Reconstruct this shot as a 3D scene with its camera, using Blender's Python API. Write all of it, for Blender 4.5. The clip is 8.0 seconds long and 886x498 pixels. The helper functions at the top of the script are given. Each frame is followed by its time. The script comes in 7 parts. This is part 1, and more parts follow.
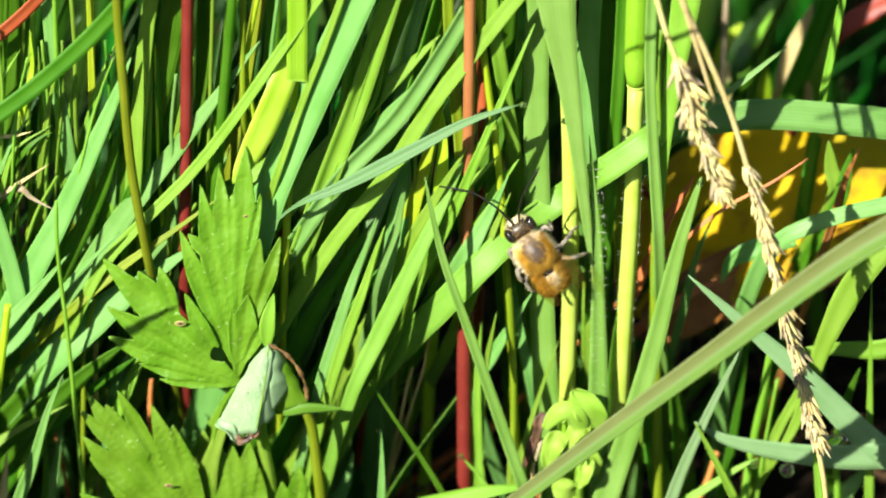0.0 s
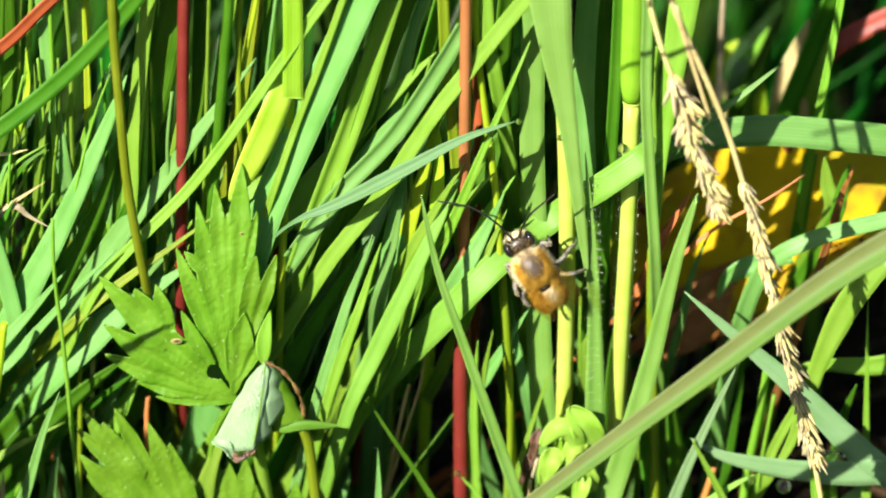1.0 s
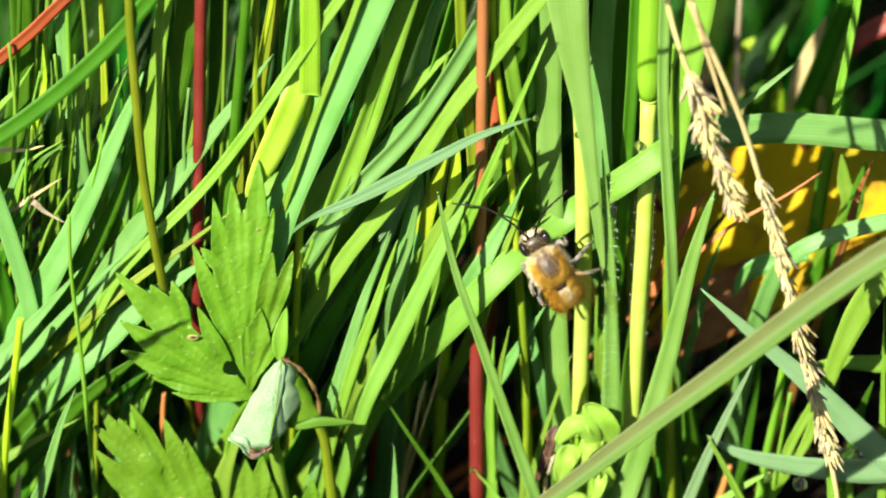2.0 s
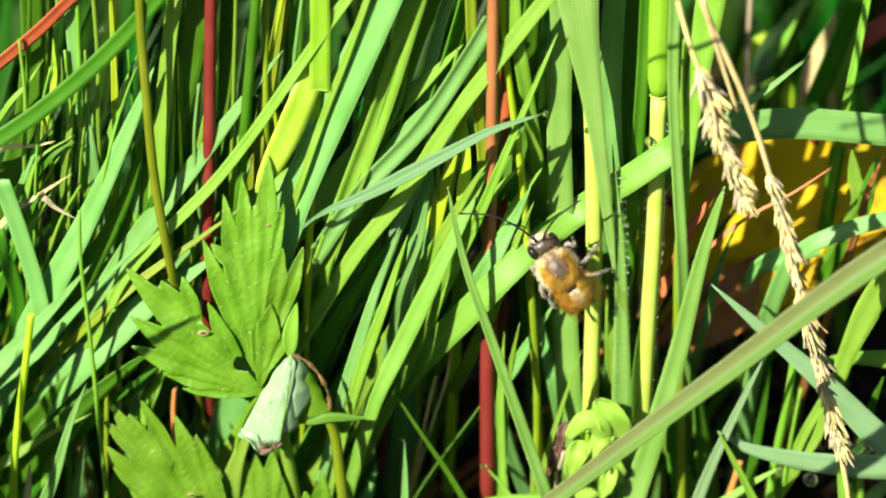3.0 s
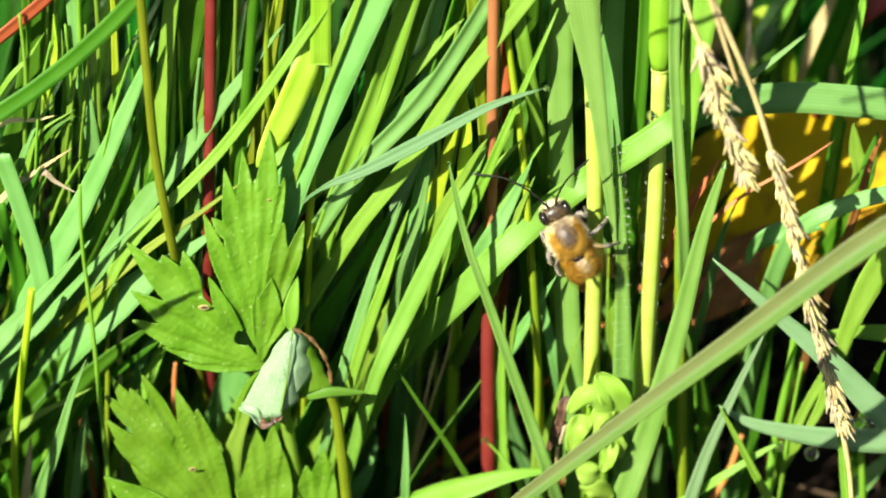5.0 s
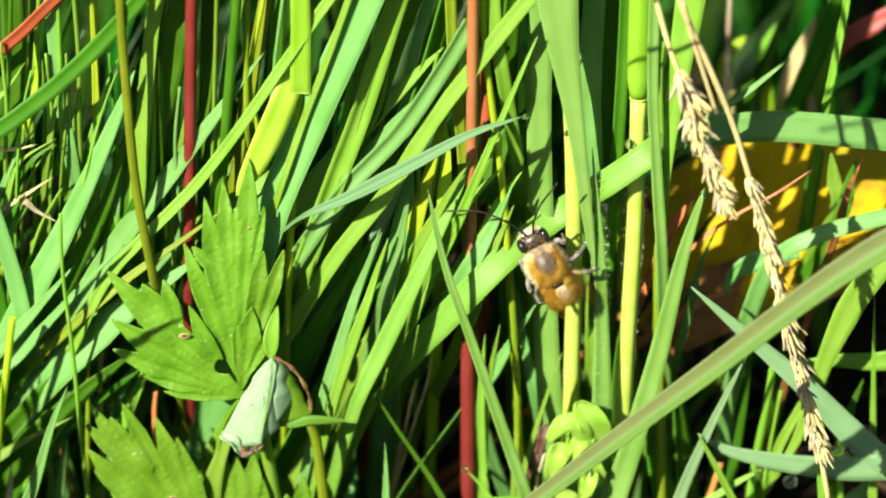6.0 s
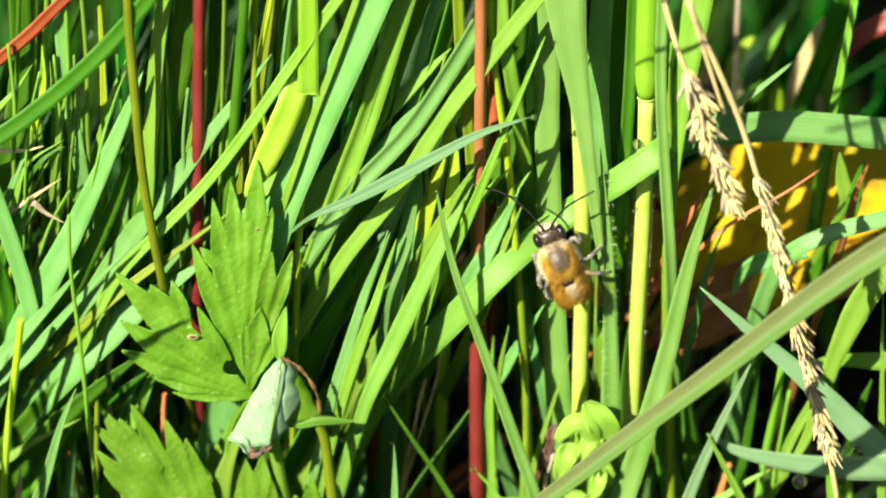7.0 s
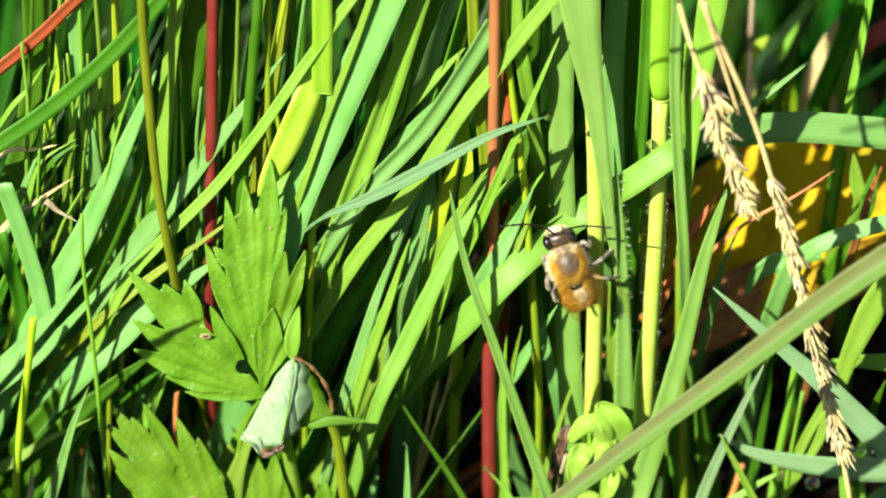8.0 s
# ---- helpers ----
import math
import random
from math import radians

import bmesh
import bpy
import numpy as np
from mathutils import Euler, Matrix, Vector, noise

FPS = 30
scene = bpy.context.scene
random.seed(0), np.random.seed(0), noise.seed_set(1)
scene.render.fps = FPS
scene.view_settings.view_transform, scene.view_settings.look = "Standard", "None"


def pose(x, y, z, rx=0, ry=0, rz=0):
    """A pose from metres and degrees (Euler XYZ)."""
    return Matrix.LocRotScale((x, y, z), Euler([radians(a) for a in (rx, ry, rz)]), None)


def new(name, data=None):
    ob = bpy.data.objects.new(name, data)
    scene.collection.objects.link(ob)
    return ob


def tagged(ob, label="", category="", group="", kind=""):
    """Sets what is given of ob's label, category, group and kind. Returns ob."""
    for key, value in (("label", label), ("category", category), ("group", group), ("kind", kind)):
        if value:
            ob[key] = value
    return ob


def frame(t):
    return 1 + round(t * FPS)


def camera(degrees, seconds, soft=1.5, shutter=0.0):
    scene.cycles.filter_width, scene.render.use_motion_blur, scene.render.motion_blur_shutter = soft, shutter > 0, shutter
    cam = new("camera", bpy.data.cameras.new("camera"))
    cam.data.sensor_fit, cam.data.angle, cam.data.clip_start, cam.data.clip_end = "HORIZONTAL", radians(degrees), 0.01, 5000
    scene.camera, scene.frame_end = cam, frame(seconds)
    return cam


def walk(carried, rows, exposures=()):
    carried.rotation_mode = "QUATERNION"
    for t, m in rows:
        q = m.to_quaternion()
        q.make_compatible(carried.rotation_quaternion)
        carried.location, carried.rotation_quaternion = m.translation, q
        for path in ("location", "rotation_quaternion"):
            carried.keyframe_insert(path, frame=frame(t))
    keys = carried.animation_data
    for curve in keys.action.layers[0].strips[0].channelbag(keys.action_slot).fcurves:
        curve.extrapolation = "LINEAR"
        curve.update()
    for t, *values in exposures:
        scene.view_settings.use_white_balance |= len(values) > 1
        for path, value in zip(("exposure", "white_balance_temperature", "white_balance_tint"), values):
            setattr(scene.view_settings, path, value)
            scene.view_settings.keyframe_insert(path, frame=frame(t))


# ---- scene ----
cam = camera(10.0013, 8.0, soft=2.0)
cam.data.dof.use_dof, cam.data.dof.focus_distance, cam.data.dof.aperture_fstop = True, 0.795, 15.0
walk(cam, [
    (0, pose(-0.00028, -0.69615, 0.47454, 60.2185, -0.0747, -0.1291)),
    (0.1, pose(-0.00040, -0.69633, 0.47441, 60.2459, -0.0536, -0.1369)),
    (0.2, pose(-0.00052, -0.69651, 0.47429, 60.2606, -0.0581, -0.1890)),
    (0.3, pose(-0.00064, -0.69669, 0.47416, 60.2816, -0.0688, -0.2522)),
    (0.4, pose(-0.00076, -0.69687, 0.47404, 60.3090, -0.0700, -0.2988)),
    (0.5, pose(-0.00088, -0.69705, 0.47391, 60.3237, -0.0521, -0.3121)),
    (0.6, pose(-0.00074, -0.69686, 0.47408, 60.3124, -0.0585, -0.3255)),
    (0.7, pose(-0.00061, -0.69667, 0.47425, 60.3203, -0.0393, -0.2945)),
    (0.8, pose(-0.00047, -0.69648, 0.47442, 60.3666, -0.0201, -0.2636)),
    (0.9, pose(-0.00033, -0.69629, 0.47459, 60.3936, -0.0105, -0.2492)),
    (1, pose(-0.00020, -0.69610, 0.47476, 60.3952, 0.0087, -0.2182)),
    (1.1, pose(-0.00031, -0.69602, 0.47481, 60.4210, -0.0176, -0.2135)),
    (1.2, pose(-0.00043, -0.69595, 0.47487, 60.4085, -0.0280, -0.1809)),
    (1.3, pose(-0.00054, -0.69587, 0.47493, 60.3959, -0.0321, -0.1373)),
    (1.4, pose(-0.00066, -0.69579, 0.47498, 60.3514, -0.0234, -0.0715)),
    (1.5, pose(-0.00077, -0.69572, 0.47504, 60.3260, -0.0243, -0.0223)),
    (1.7, pose(-0.00060, -0.69571, 0.47504, 60.3242, -0.0119, -0.0082)),
    (2.8, pose(0.00033, -0.69565, 0.47506, 60.3400, 0.0483, 0.0559)),
    (2.9, pose(0.00042, -0.69565, 0.47506, 60.3327, 0.0720, 0.0935)),
    (3, pose(0.00050, -0.69564, 0.47506, 60.2744, 0.0989, 0.1366)),
    (3.1, pose(0.00040, -0.69508, 0.47505, 60.2605, 0.0919, 0.1315)),
    (3.2, pose(0.00030, -0.69451, 0.47504, 60.1954, 0.0817, 0.1207)),
    (3.3, pose(0.00020, -0.69395, 0.47502, 60.1686, 0.0556, 0.0824)),
    (3.4, pose(0.00010, -0.69339, 0.47501, 60.0843, 0.0294, 0.0439)),
    (3.5, pose(0.00000, -0.69282, 0.47500, 60.0000, -0.0000, 0.0000)),
    (3.6, pose(0.00009, -0.69233, 0.47537, 59.9342, 0.0094, -0.0062)),
    (3.7, pose(0.00018, -0.69183, 0.47573, 59.8684, 0.0123, -0.0235)),
    (3.8, pose(0.00026, -0.69134, 0.47610, 59.8282, 0.0473, 0.0145)),
    (3.9, pose(0.00035, -0.69085, 0.47646, 59.8135, 0.0759, 0.0415)),
    (4, pose(0.00044, -0.69036, 0.47683, 59.7861, 0.1045, 0.0684)),
    (4.1, pose(0.00051, -0.69067, 0.47701, 59.7986, 0.1046, 0.0988)),
    (4.2, pose(0.00059, -0.69098, 0.47718, 59.7984, 0.0951, 0.1126)),
    (4.3, pose(0.00067, -0.69130, 0.47736, 59.7917, 0.0888, 0.1320)),
    (4.4, pose(0.00075, -0.69161, 0.47753, 59.7723, 0.0954, 0.1734)),
    (4.5, pose(0.00082, -0.69192, 0.47771, 59.7402, 0.0988, 0.2093)),
    (4.6, pose(0.00083, -0.69234, 0.47747, 59.7706, 0.1211, 0.2345)),
    (4.7, pose(0.00084, -0.69276, 0.47723, 59.7626, 0.1275, 0.2320)),
    (5.8, pose(0.00093, -0.69735, 0.47459, 60.3629, 0.0475, -0.0543)),
    (5.9, pose(0.00094, -0.69777, 0.47435, 60.4185, 0.0603, -0.0456)),
    (6, pose(0.00095, -0.69819, 0.47411, 60.4550, 0.0604, -0.0591)),
    (6.1, pose(0.00123, -0.69817, 0.47424, 60.4852, 0.0792, -0.0668)),
    (6.2, pose(0.00152, -0.69814, 0.47436, 60.4771, 0.0821, -0.1023)),
    (6.3, pose(0.00181, -0.69812, 0.47449, 60.4498, 0.0945, -0.1211)),
    (6.4, pose(0.00209, -0.69809, 0.47462, 60.4161, 0.1196, -0.1178)),
    (6.5, pose(0.00238, -0.69807, 0.47474, 60.4016, 0.1479, -0.1089)),
    (6.6, pose(0.00223, -0.69811, 0.47461, 60.4308, 0.1301, -0.1482)),
    (6.7, pose(0.00208, -0.69815, 0.47448, 60.4281, 0.1218, -0.1708)),
    (6.8, pose(0.00193, -0.69819, 0.47435, 60.4256, 0.1484, -0.1324)),
    (6.9, pose(0.00178, -0.69823, 0.47421, 60.4360, 0.1941, -0.0608)),
    (7, pose(0.00163, -0.69826, 0.47408, 60.4656, 0.2366, 0.0054)),
    (7.1, pose(0.00148, -0.69805, 0.47431, 60.4996, 0.2285, 0.0771)),
    (7.2, pose(0.00133, -0.69783, 0.47454, 60.5079, 0.2013, 0.1155)),
    (7.3, pose(0.00118, -0.69761, 0.47477, 60.5033, 0.1647, 0.1373)),
    (7.5, pose(0.00088, -0.69717, 0.47523, 60.4299, 0.0598, 0.1254)),
    (7.6, pose(0.00088, -0.69707, 0.47511, 60.4213, 0.0740, 0.1399)),
    (7.7, pose(0.00088, -0.69696, 0.47499, 60.4063, 0.0851, 0.1488)),
    (7.9, pose(0.00087, -0.69676, 0.47476, 60.3636, 0.1105, 0.1722)),
    (8, pose(0.00087, -0.69665, 0.47464, 60.3742, 0.1216, 0.1812)),
])

# ---- light ----
SUN = Vector((0.50, 0.63, -0.56)).normalized()
world = bpy.data.worlds.new("sky")
scene.world = world
world.use_nodes = True
wn = world.node_tree.nodes
sky = wn.new("ShaderNodeTexSky")
sky.sky_type, sky.sun_disc = "NISHITA", False
sky.dust_density, sky.ozone_density = 1.0, 0.6
sky.sun_elevation = math.asin(-SUN.z)
sky.sun_rotation = math.atan2(-SUN.x, -SUN.y)
wn["Background"].inputs["Strength"].default_value = 0.05
world.node_tree.links.new(sky.outputs[0], wn["Background"].inputs["Color"])
sun_data = bpy.data.lights.new("sun", "SUN")
sun_data.energy, sun_data.angle, sun_data.color = 5.0, radians(0.53), (1.0, 0.95, 0.86)
sun = new("sun", sun_data)
sun.rotation_mode = "QUATERNION"
sun.rotation_quaternion = SUN.to_track_quat("-Z", "Y")
scene.view_settings.exposure = 1.46

# ---- materials ----


def nodes_of(name):
    m = bpy.data.materials.new(name)
    m.use_nodes = True
    return m, m.node_tree.nodes, m.node_tree.links


def math_node(n, l, op, a, b=None):
    k = n.new("ShaderNodeMath")
    k.operation = op
    for i, v in enumerate((a, b)):
        if v is None:
            continue
        if isinstance(v, (int, float)):
            k.inputs[i].default_value = v
        else:
            l.new(v, k.inputs[i])
    return k.outputs[0]


def mix_colour(n, l, fac, a, b, kind="MIX"):
    k = n.new("ShaderNodeMix")
    k.data_type, k.blend_type = "RGBA", kind
    for socket, v in ((k.inputs["Factor"], fac), (k.inputs[6], a), (k.inputs[7], b)):
        if isinstance(v, (int, float)):
            socket.default_value = v
        elif isinstance(v, tuple):
            socket.default_value = (*v, 1)
        else:
            l.new(v, socket)
    return k.outputs[2]


def noise_of(n, l, scale, detail=3.0, coord="Object", stretch=None):
    tc = n.new("ShaderNodeTexCoord")
    k = n.new("ShaderNodeTexNoise")
    k.inputs["Scale"].default_value, k.inputs["Detail"].default_value = scale, detail
    out = tc.outputs[coord]
    if stretch:
        mp = n.new("ShaderNodeMapping")
        mp.inputs["Scale"].default_value = stretch
        l.new(out, mp.inputs["Vector"])
        out = mp.outputs[0]
    l.new(out, k.inputs["Vector"])
    return k.outputs["Fac"]


def ramp(n, l, fac, lo, hi):
    k = n.new("ShaderNodeMapRange")
    k.inputs["From Min"].default_value, k.inputs["From Max"].default_value = lo, hi
    l.new(fac, k.inputs["Value"])
    return k.outputs[0]


def leaf_material(name, base, light, through_colour, gloss=0.48, veins=9.0, clear=0.35, wear=(0.30, 0.24, 0.06), wear_from=0.70, spread=0.22, islands=False, streaks=0.24, edge=0.55):
    """Thin plant tissue: lengthwise veins, mottling, worn flecks, light let through."""
    m, n, l = nodes_of(name)
    bsdf, out = n["Principled BSDF"], n["Material Output"]
    uv = n.new("ShaderNodeUVMap")
    sep = n.new("ShaderNodeSeparateXYZ")
    l.new(uv.outputs[0], sep.inputs[0])
    wave = math_node(n, l, "SINE", math_node(n, l, "MULTIPLY", sep.outputs[0], veins * 6.283))
    rib = math_node(n, l, "POWER", math_node(n, l, "ABSOLUTE", math_node(n, l, "SUBTRACT", math_node(n, l, "MULTIPLY", sep.outputs[0], 2.0), 1.0)), 0.35)
    mottle = noise_of(n, l, 160.0, 4.0)
    fine = noise_of(n, l, 1500.0, 3.0)
    col = mix_colour(n, l, ramp(n, l, mottle, 0.3, 0.72), base, light)
    col = mix_colour(n, l, math_node(n, l, "MULTIPLY", ramp(n, l, wave, 0.2, 1.0), 0.10), col, light)
    col = mix_colour(n, l, math_node(n, l, "SUBTRACT", 1.0, rib), col, light)
    streak = n.new("ShaderNodeTexNoise")
    streak.inputs["Scale"].default_value, streak.inputs["Detail"].default_value = 1.0, 3.0
    stretch = n.new("ShaderNodeMapping")
    stretch.inputs["Scale"].default_value = (26.0, 2.2, 1.0)
    l.new(uv.outputs[0], stretch.inputs["Vector"])
    l.new(stretch.outputs[0], streak.inputs["Vector"])
    col = mix_colour(n, l, math_node(n, l, "MULTIPLY", ramp(n, l, streak.outputs["Fac"], 0.4, 0.75), streaks), col, tuple(v * 0.72 for v in base))
    rim = ramp(n, l, math_node(n, l, "ABSOLUTE", math_node(n, l, "SUBTRACT", math_node(n, l, "MULTIPLY", sep.outputs[0], 2.0), 1.0)), 0.84, 1.0)
    col = mix_colour(n, l, math_node(n, l, "MULTIPLY", rim, edge), col, tuple(min(0.8, v * 1.35 + 0.02) for v in light))
    flecks = math_node(n, l, "MULTIPLY", ramp(n, l, fine, wear_from, wear_from + 0.06), 0.6)
    col = mix_colour(n, l, flecks, col, wear)
    if islands:
        vary = n.new("ShaderNodeNewGeometry").outputs["Random Per Island"]
    else:
        vary = n.new("ShaderNodeObjectInfo").outputs["Random"]
    hsv = n.new("ShaderNodeHueSaturation")
    l.new(col, hsv.inputs["Color"])
    l.new(math_node(n, l, "ADD", math_node(n, l, "MULTIPLY", vary, spread * 2), 1.0 - spread), hsv.inputs["Value"])
    l.new(math_node(n, l, "ADD", math_node(n, l, "MULTIPLY", vary, 0.13 * spread), 0.5 - 0.065 * spread), hsv.inputs["Hue"])
    l.new(hsv.outputs[0], bsdf.inputs["Base Color"])
    l.new(math_node(n, l, "ADD", math_node(n, l, "MULTIPLY", mottle, 0.25), gloss - 0.12), bsdf.inputs["Roughness"])
    bsdf.inputs["Specular IOR Level"].default_value = 0.34
    bump = n.new("ShaderNodeBump")
    bump.inputs["Strength"].default_value, bump.inputs["Distance"].default_value = 0.16, 0.00010
    l.new(math_node(n, l, "ADD", wave, fine), bump.inputs["Height"])
    l.new(bump.outputs[0], bsdf.inputs["Normal"])
    tr = n.new("ShaderNodeBsdfTranslucent")
    l.new(mix_colour(n, l, 0.6, hsv.outputs[0], through_colour), tr.inputs["Color"])
    mx = n.new("ShaderNodeMixShader")
    mx.inputs[0].default_value = clear
    l.new(bsdf.outputs[0], mx.inputs[1])
    l.new(tr.outputs[0], mx.inputs[2])
    l.new(mx.outputs[0], out.inputs["Surface"])
    return m


def plain_material(name, a, b, rough=0.6, scale=400.0, bump_by=0.3, metal=0.0, sheen=0.0, stretch=None, distance=0.0002, low=0.35, high=0.65, spec=0.4):
    m, n, l = nodes_of(name)
    bsdf = n["Principled BSDF"]
    big, small = noise_of(n, l, scale, 4.0, stretch=stretch), noise_of(n, l, scale * 6, 3.0)
    col = mix_colour(n, l, ramp(n, l, big, low, high), a, b)
    col = mix_colour(n, l, math_node(n, l, "MULTIPLY", ramp(n, l, small, 0.55, 0.75), 0.4), col, tuple(v * 0.6 for v in a))
    l.new(col, bsdf.inputs["Base Color"])
    l.new(math_node(n, l, "ADD", math_node(n, l, "MULTIPLY", big, 0.2), rough - 0.1), bsdf.inputs["Roughness"])
    bsdf.inputs["Metallic"].default_value = metal
    bsdf.inputs["Specular IOR Level"].default_value = spec
    bsdf.inputs["Sheen Weight"].default_value = sheen
    bm = n.new("ShaderNodeBump")
    bm.inputs["Strength"].default_value, bm.inputs["Distance"].default_value = bump_by, distance
    l.new(small, bm.inputs["Height"])
    l.new(bm.outputs[0], bsdf.inputs["Normal"])
    return m


# Base colour lowered, as this leaf mostly serves blades standing in shade.
GREEN = leaf_material("green leaf", (0.040, 0.155, 0.0035), (0.084, 0.238, 0.010), (0.075, 0.36, 0.001), clear=0.46)
LIME = leaf_material("lime leaf", (0.145, 0.315, 0.016), (0.235, 0.420, 0.045), (0.20, 0.46, 0.003), clear=0.44)
MINT = leaf_material("waxy blue-green leaf", (0.108, 0.268, 0.044), (0.172, 0.365, 0.090), (0.08, 0.38, 0.010), gloss=0.44, clear=0.36, spread=0.15)
GLAUCOUS = leaf_material("blue-grey leaf", (0.125, 0.235, 0.078), (0.200, 0.325, 0.145), (0.10, 0.32, 0.02), gloss=0.45, clear=0.3)
BRIGHT = leaf_material("bright spring-green leaf", (0.140, 0.330, 0.024), (0.205, 0.420, 0.058), (0.20, 0.46, 0.006), clear=0.42, spread=0.04, streaks=0.15)
SEA = leaf_material("sea-green leaf", (0.065, 0.175, 0.045), (0.115, 0.245, 0.085), (0.07, 0.30, 0.02), gloss=0.5, clear=0.3, spread=0.05)
YELLOW = leaf_material("yellow-green leaf", (0.29, 0.47, 0.006), (0.42, 0.57, 0.028), (0.45, 0.58, 0.01), clear=0.4)
FRESH = leaf_material("fresh soft leaf", (0.150, 0.295, 0.042), (0.225, 0.395, 0.085), (0.18, 0.44, 0.02), clear=0.4, spread=0.05, streaks=0.15)
LEMON = leaf_material("lemon-green leaf", (0.27, 0.50, 0.010), (0.42, 0.62, 0.06), (0.45, 0.6, 0.01), clear=0.4, veins=1.0, streaks=0.06, edge=0.9, spread=0.04)
ROUND = leaf_material("round leaf", (0.185, 0.360, 0.018), (0.300, 0.480, 0.060), (0.28, 0.48, 0.01), gloss=0.6, veins=1.0, streaks=0.12, edge=0.4, spread=0.12)
SAGE = leaf_material("sage leaf sheath", (0.115, 0.255, 0.030), (0.185, 0.34, 0.065), (0.14, 0.34, 0.01), clear=0.35, spread=0.05)
SHEATH = leaf_material("yellow-lime sheath", (0.165, 0.33, 0.008), (0.24, 0.41, 0.025), (0.30, 0.46, 0.004), veins=6, clear=0.35)
OLIVE = leaf_material("olive stem", (0.13, 0.20, 0.006), (0.22, 0.29, 0.012), (0.26, 0.32, 0.01), veins=6)
PALE = leaf_material("pale yellow stem", (0.30, 0.47, 0.026), (0.50, 0.63, 0.12), (0.5, 0.5, 0.05), veins=6, clear=0.15)
RED = leaf_material("red stem", (0.115, 0.009, 0.008), (0.18, 0.024, 0.016), (0.35, 0.04, 0.02), veins=5, clear=0.15, spread=0.08)
RUST = leaf_material("rust stem", (0.25, 0.040, 0.012), (0.36, 0.085, 0.028), (0.4, 0.1, 0.03), veins=5, clear=0.15)
PINK = leaf_material("withered pink leaf", (0.48, 0.14, 0.035), (0.60, 0.23, 0.07), (0.5, 0.2, 0.06), veins=7, clear=0.25)
STRAW = leaf_material("dry straw", (0.46, 0.37, 0.12), (0.70, 0.60, 0.26), (0.5, 0.4, 0.15), gloss=0.6, veins=5, clear=0.2, wear=(0.22, 0.12, 0.05), wear_from=0.64)
SOFT = leaf_material("soft green leaf", (0.062, 0.135, 0.008), (0.095, 0.185, 0.014), (0.12, 0.28, 0.005), gloss=0.55, veins=2.0, clear=0.3, streaks=0.15, edge=0.1)
CUP = leaf_material("buttercup leaf", (0.066, 0.188, 0.004), (0.155, 0.310, 0.020), (0.20, 0.44, 0.01), gloss=0.42, veins=3, wear=(0.55, 0.62, 0.30), wear_from=0.68, spread=0.12)
SILVER = leaf_material("silvery downy leaf", (0.17, 0.30, 0.13), (0.27, 0.41, 0.21), (0.3, 0.42, 0.15), gloss=0.6, veins=1.0, clear=0.12, wear=(0.2, 0.2, 0.08), spread=0.04)
# Turf, thatch and soil colours lowered so the deep gaps read as shade.
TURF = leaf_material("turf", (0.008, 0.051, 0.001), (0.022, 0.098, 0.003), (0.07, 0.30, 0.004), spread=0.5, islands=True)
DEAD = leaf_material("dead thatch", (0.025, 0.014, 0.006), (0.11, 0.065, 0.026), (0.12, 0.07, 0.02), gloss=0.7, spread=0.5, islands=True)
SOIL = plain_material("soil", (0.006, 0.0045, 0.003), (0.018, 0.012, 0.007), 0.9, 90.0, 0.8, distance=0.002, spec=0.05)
MEADOW = plain_material("far meadow", (0.022, 0.050, 0.010), (0.055, 0.095, 0.022), 0.9, 4.0, 0.6, distance=0.01, spec=0.1)
HUSK = plain_material("husk", (0.025, 0.014, 0.008), (0.12, 0.06, 0.03), 0.6, 500.0)
DULL = leaf_material("dull olive leaf", (0.082, 0.104, 0.018), (0.110, 0.138, 0.032), (0.14, 0.18, 0.02), gloss=0.6, clear=0.15, veins=2.0, streaks=0.15, edge=0.05)
CORAL = leaf_material("coral stem", (0.26, 0.085, 0.026), (0.36, 0.145, 0.050), (0.4, 0.12, 0.04), veins=5, clear=0.15, spread=0.08)
BROWN = plain_material("brown dead leaf", (0.19, 0.07, 0.014), (0.33, 0.15, 0.04), 0.6, 120.0, spec=0.15)
RIM = plain_material("dry leaf rim", (0.075, 0.034, 0.012), (0.20, 0.12, 0.035), 0.6, 500.0, 0.5)
GREY_STRAW = leaf_material("grey weathered straw", (0.30, 0.24, 0.12), (0.50, 0.43, 0.26), (0.4, 0.3, 0.14), gloss=0.65, veins=5, clear=0.2, wear=(0.16, 0.09, 0.04), wear_from=0.6)
HAIR = plain_material("plant hair", (0.55, 0.62, 0.45), (0.7, 0.75, 0.6), 0.4, 900.0)


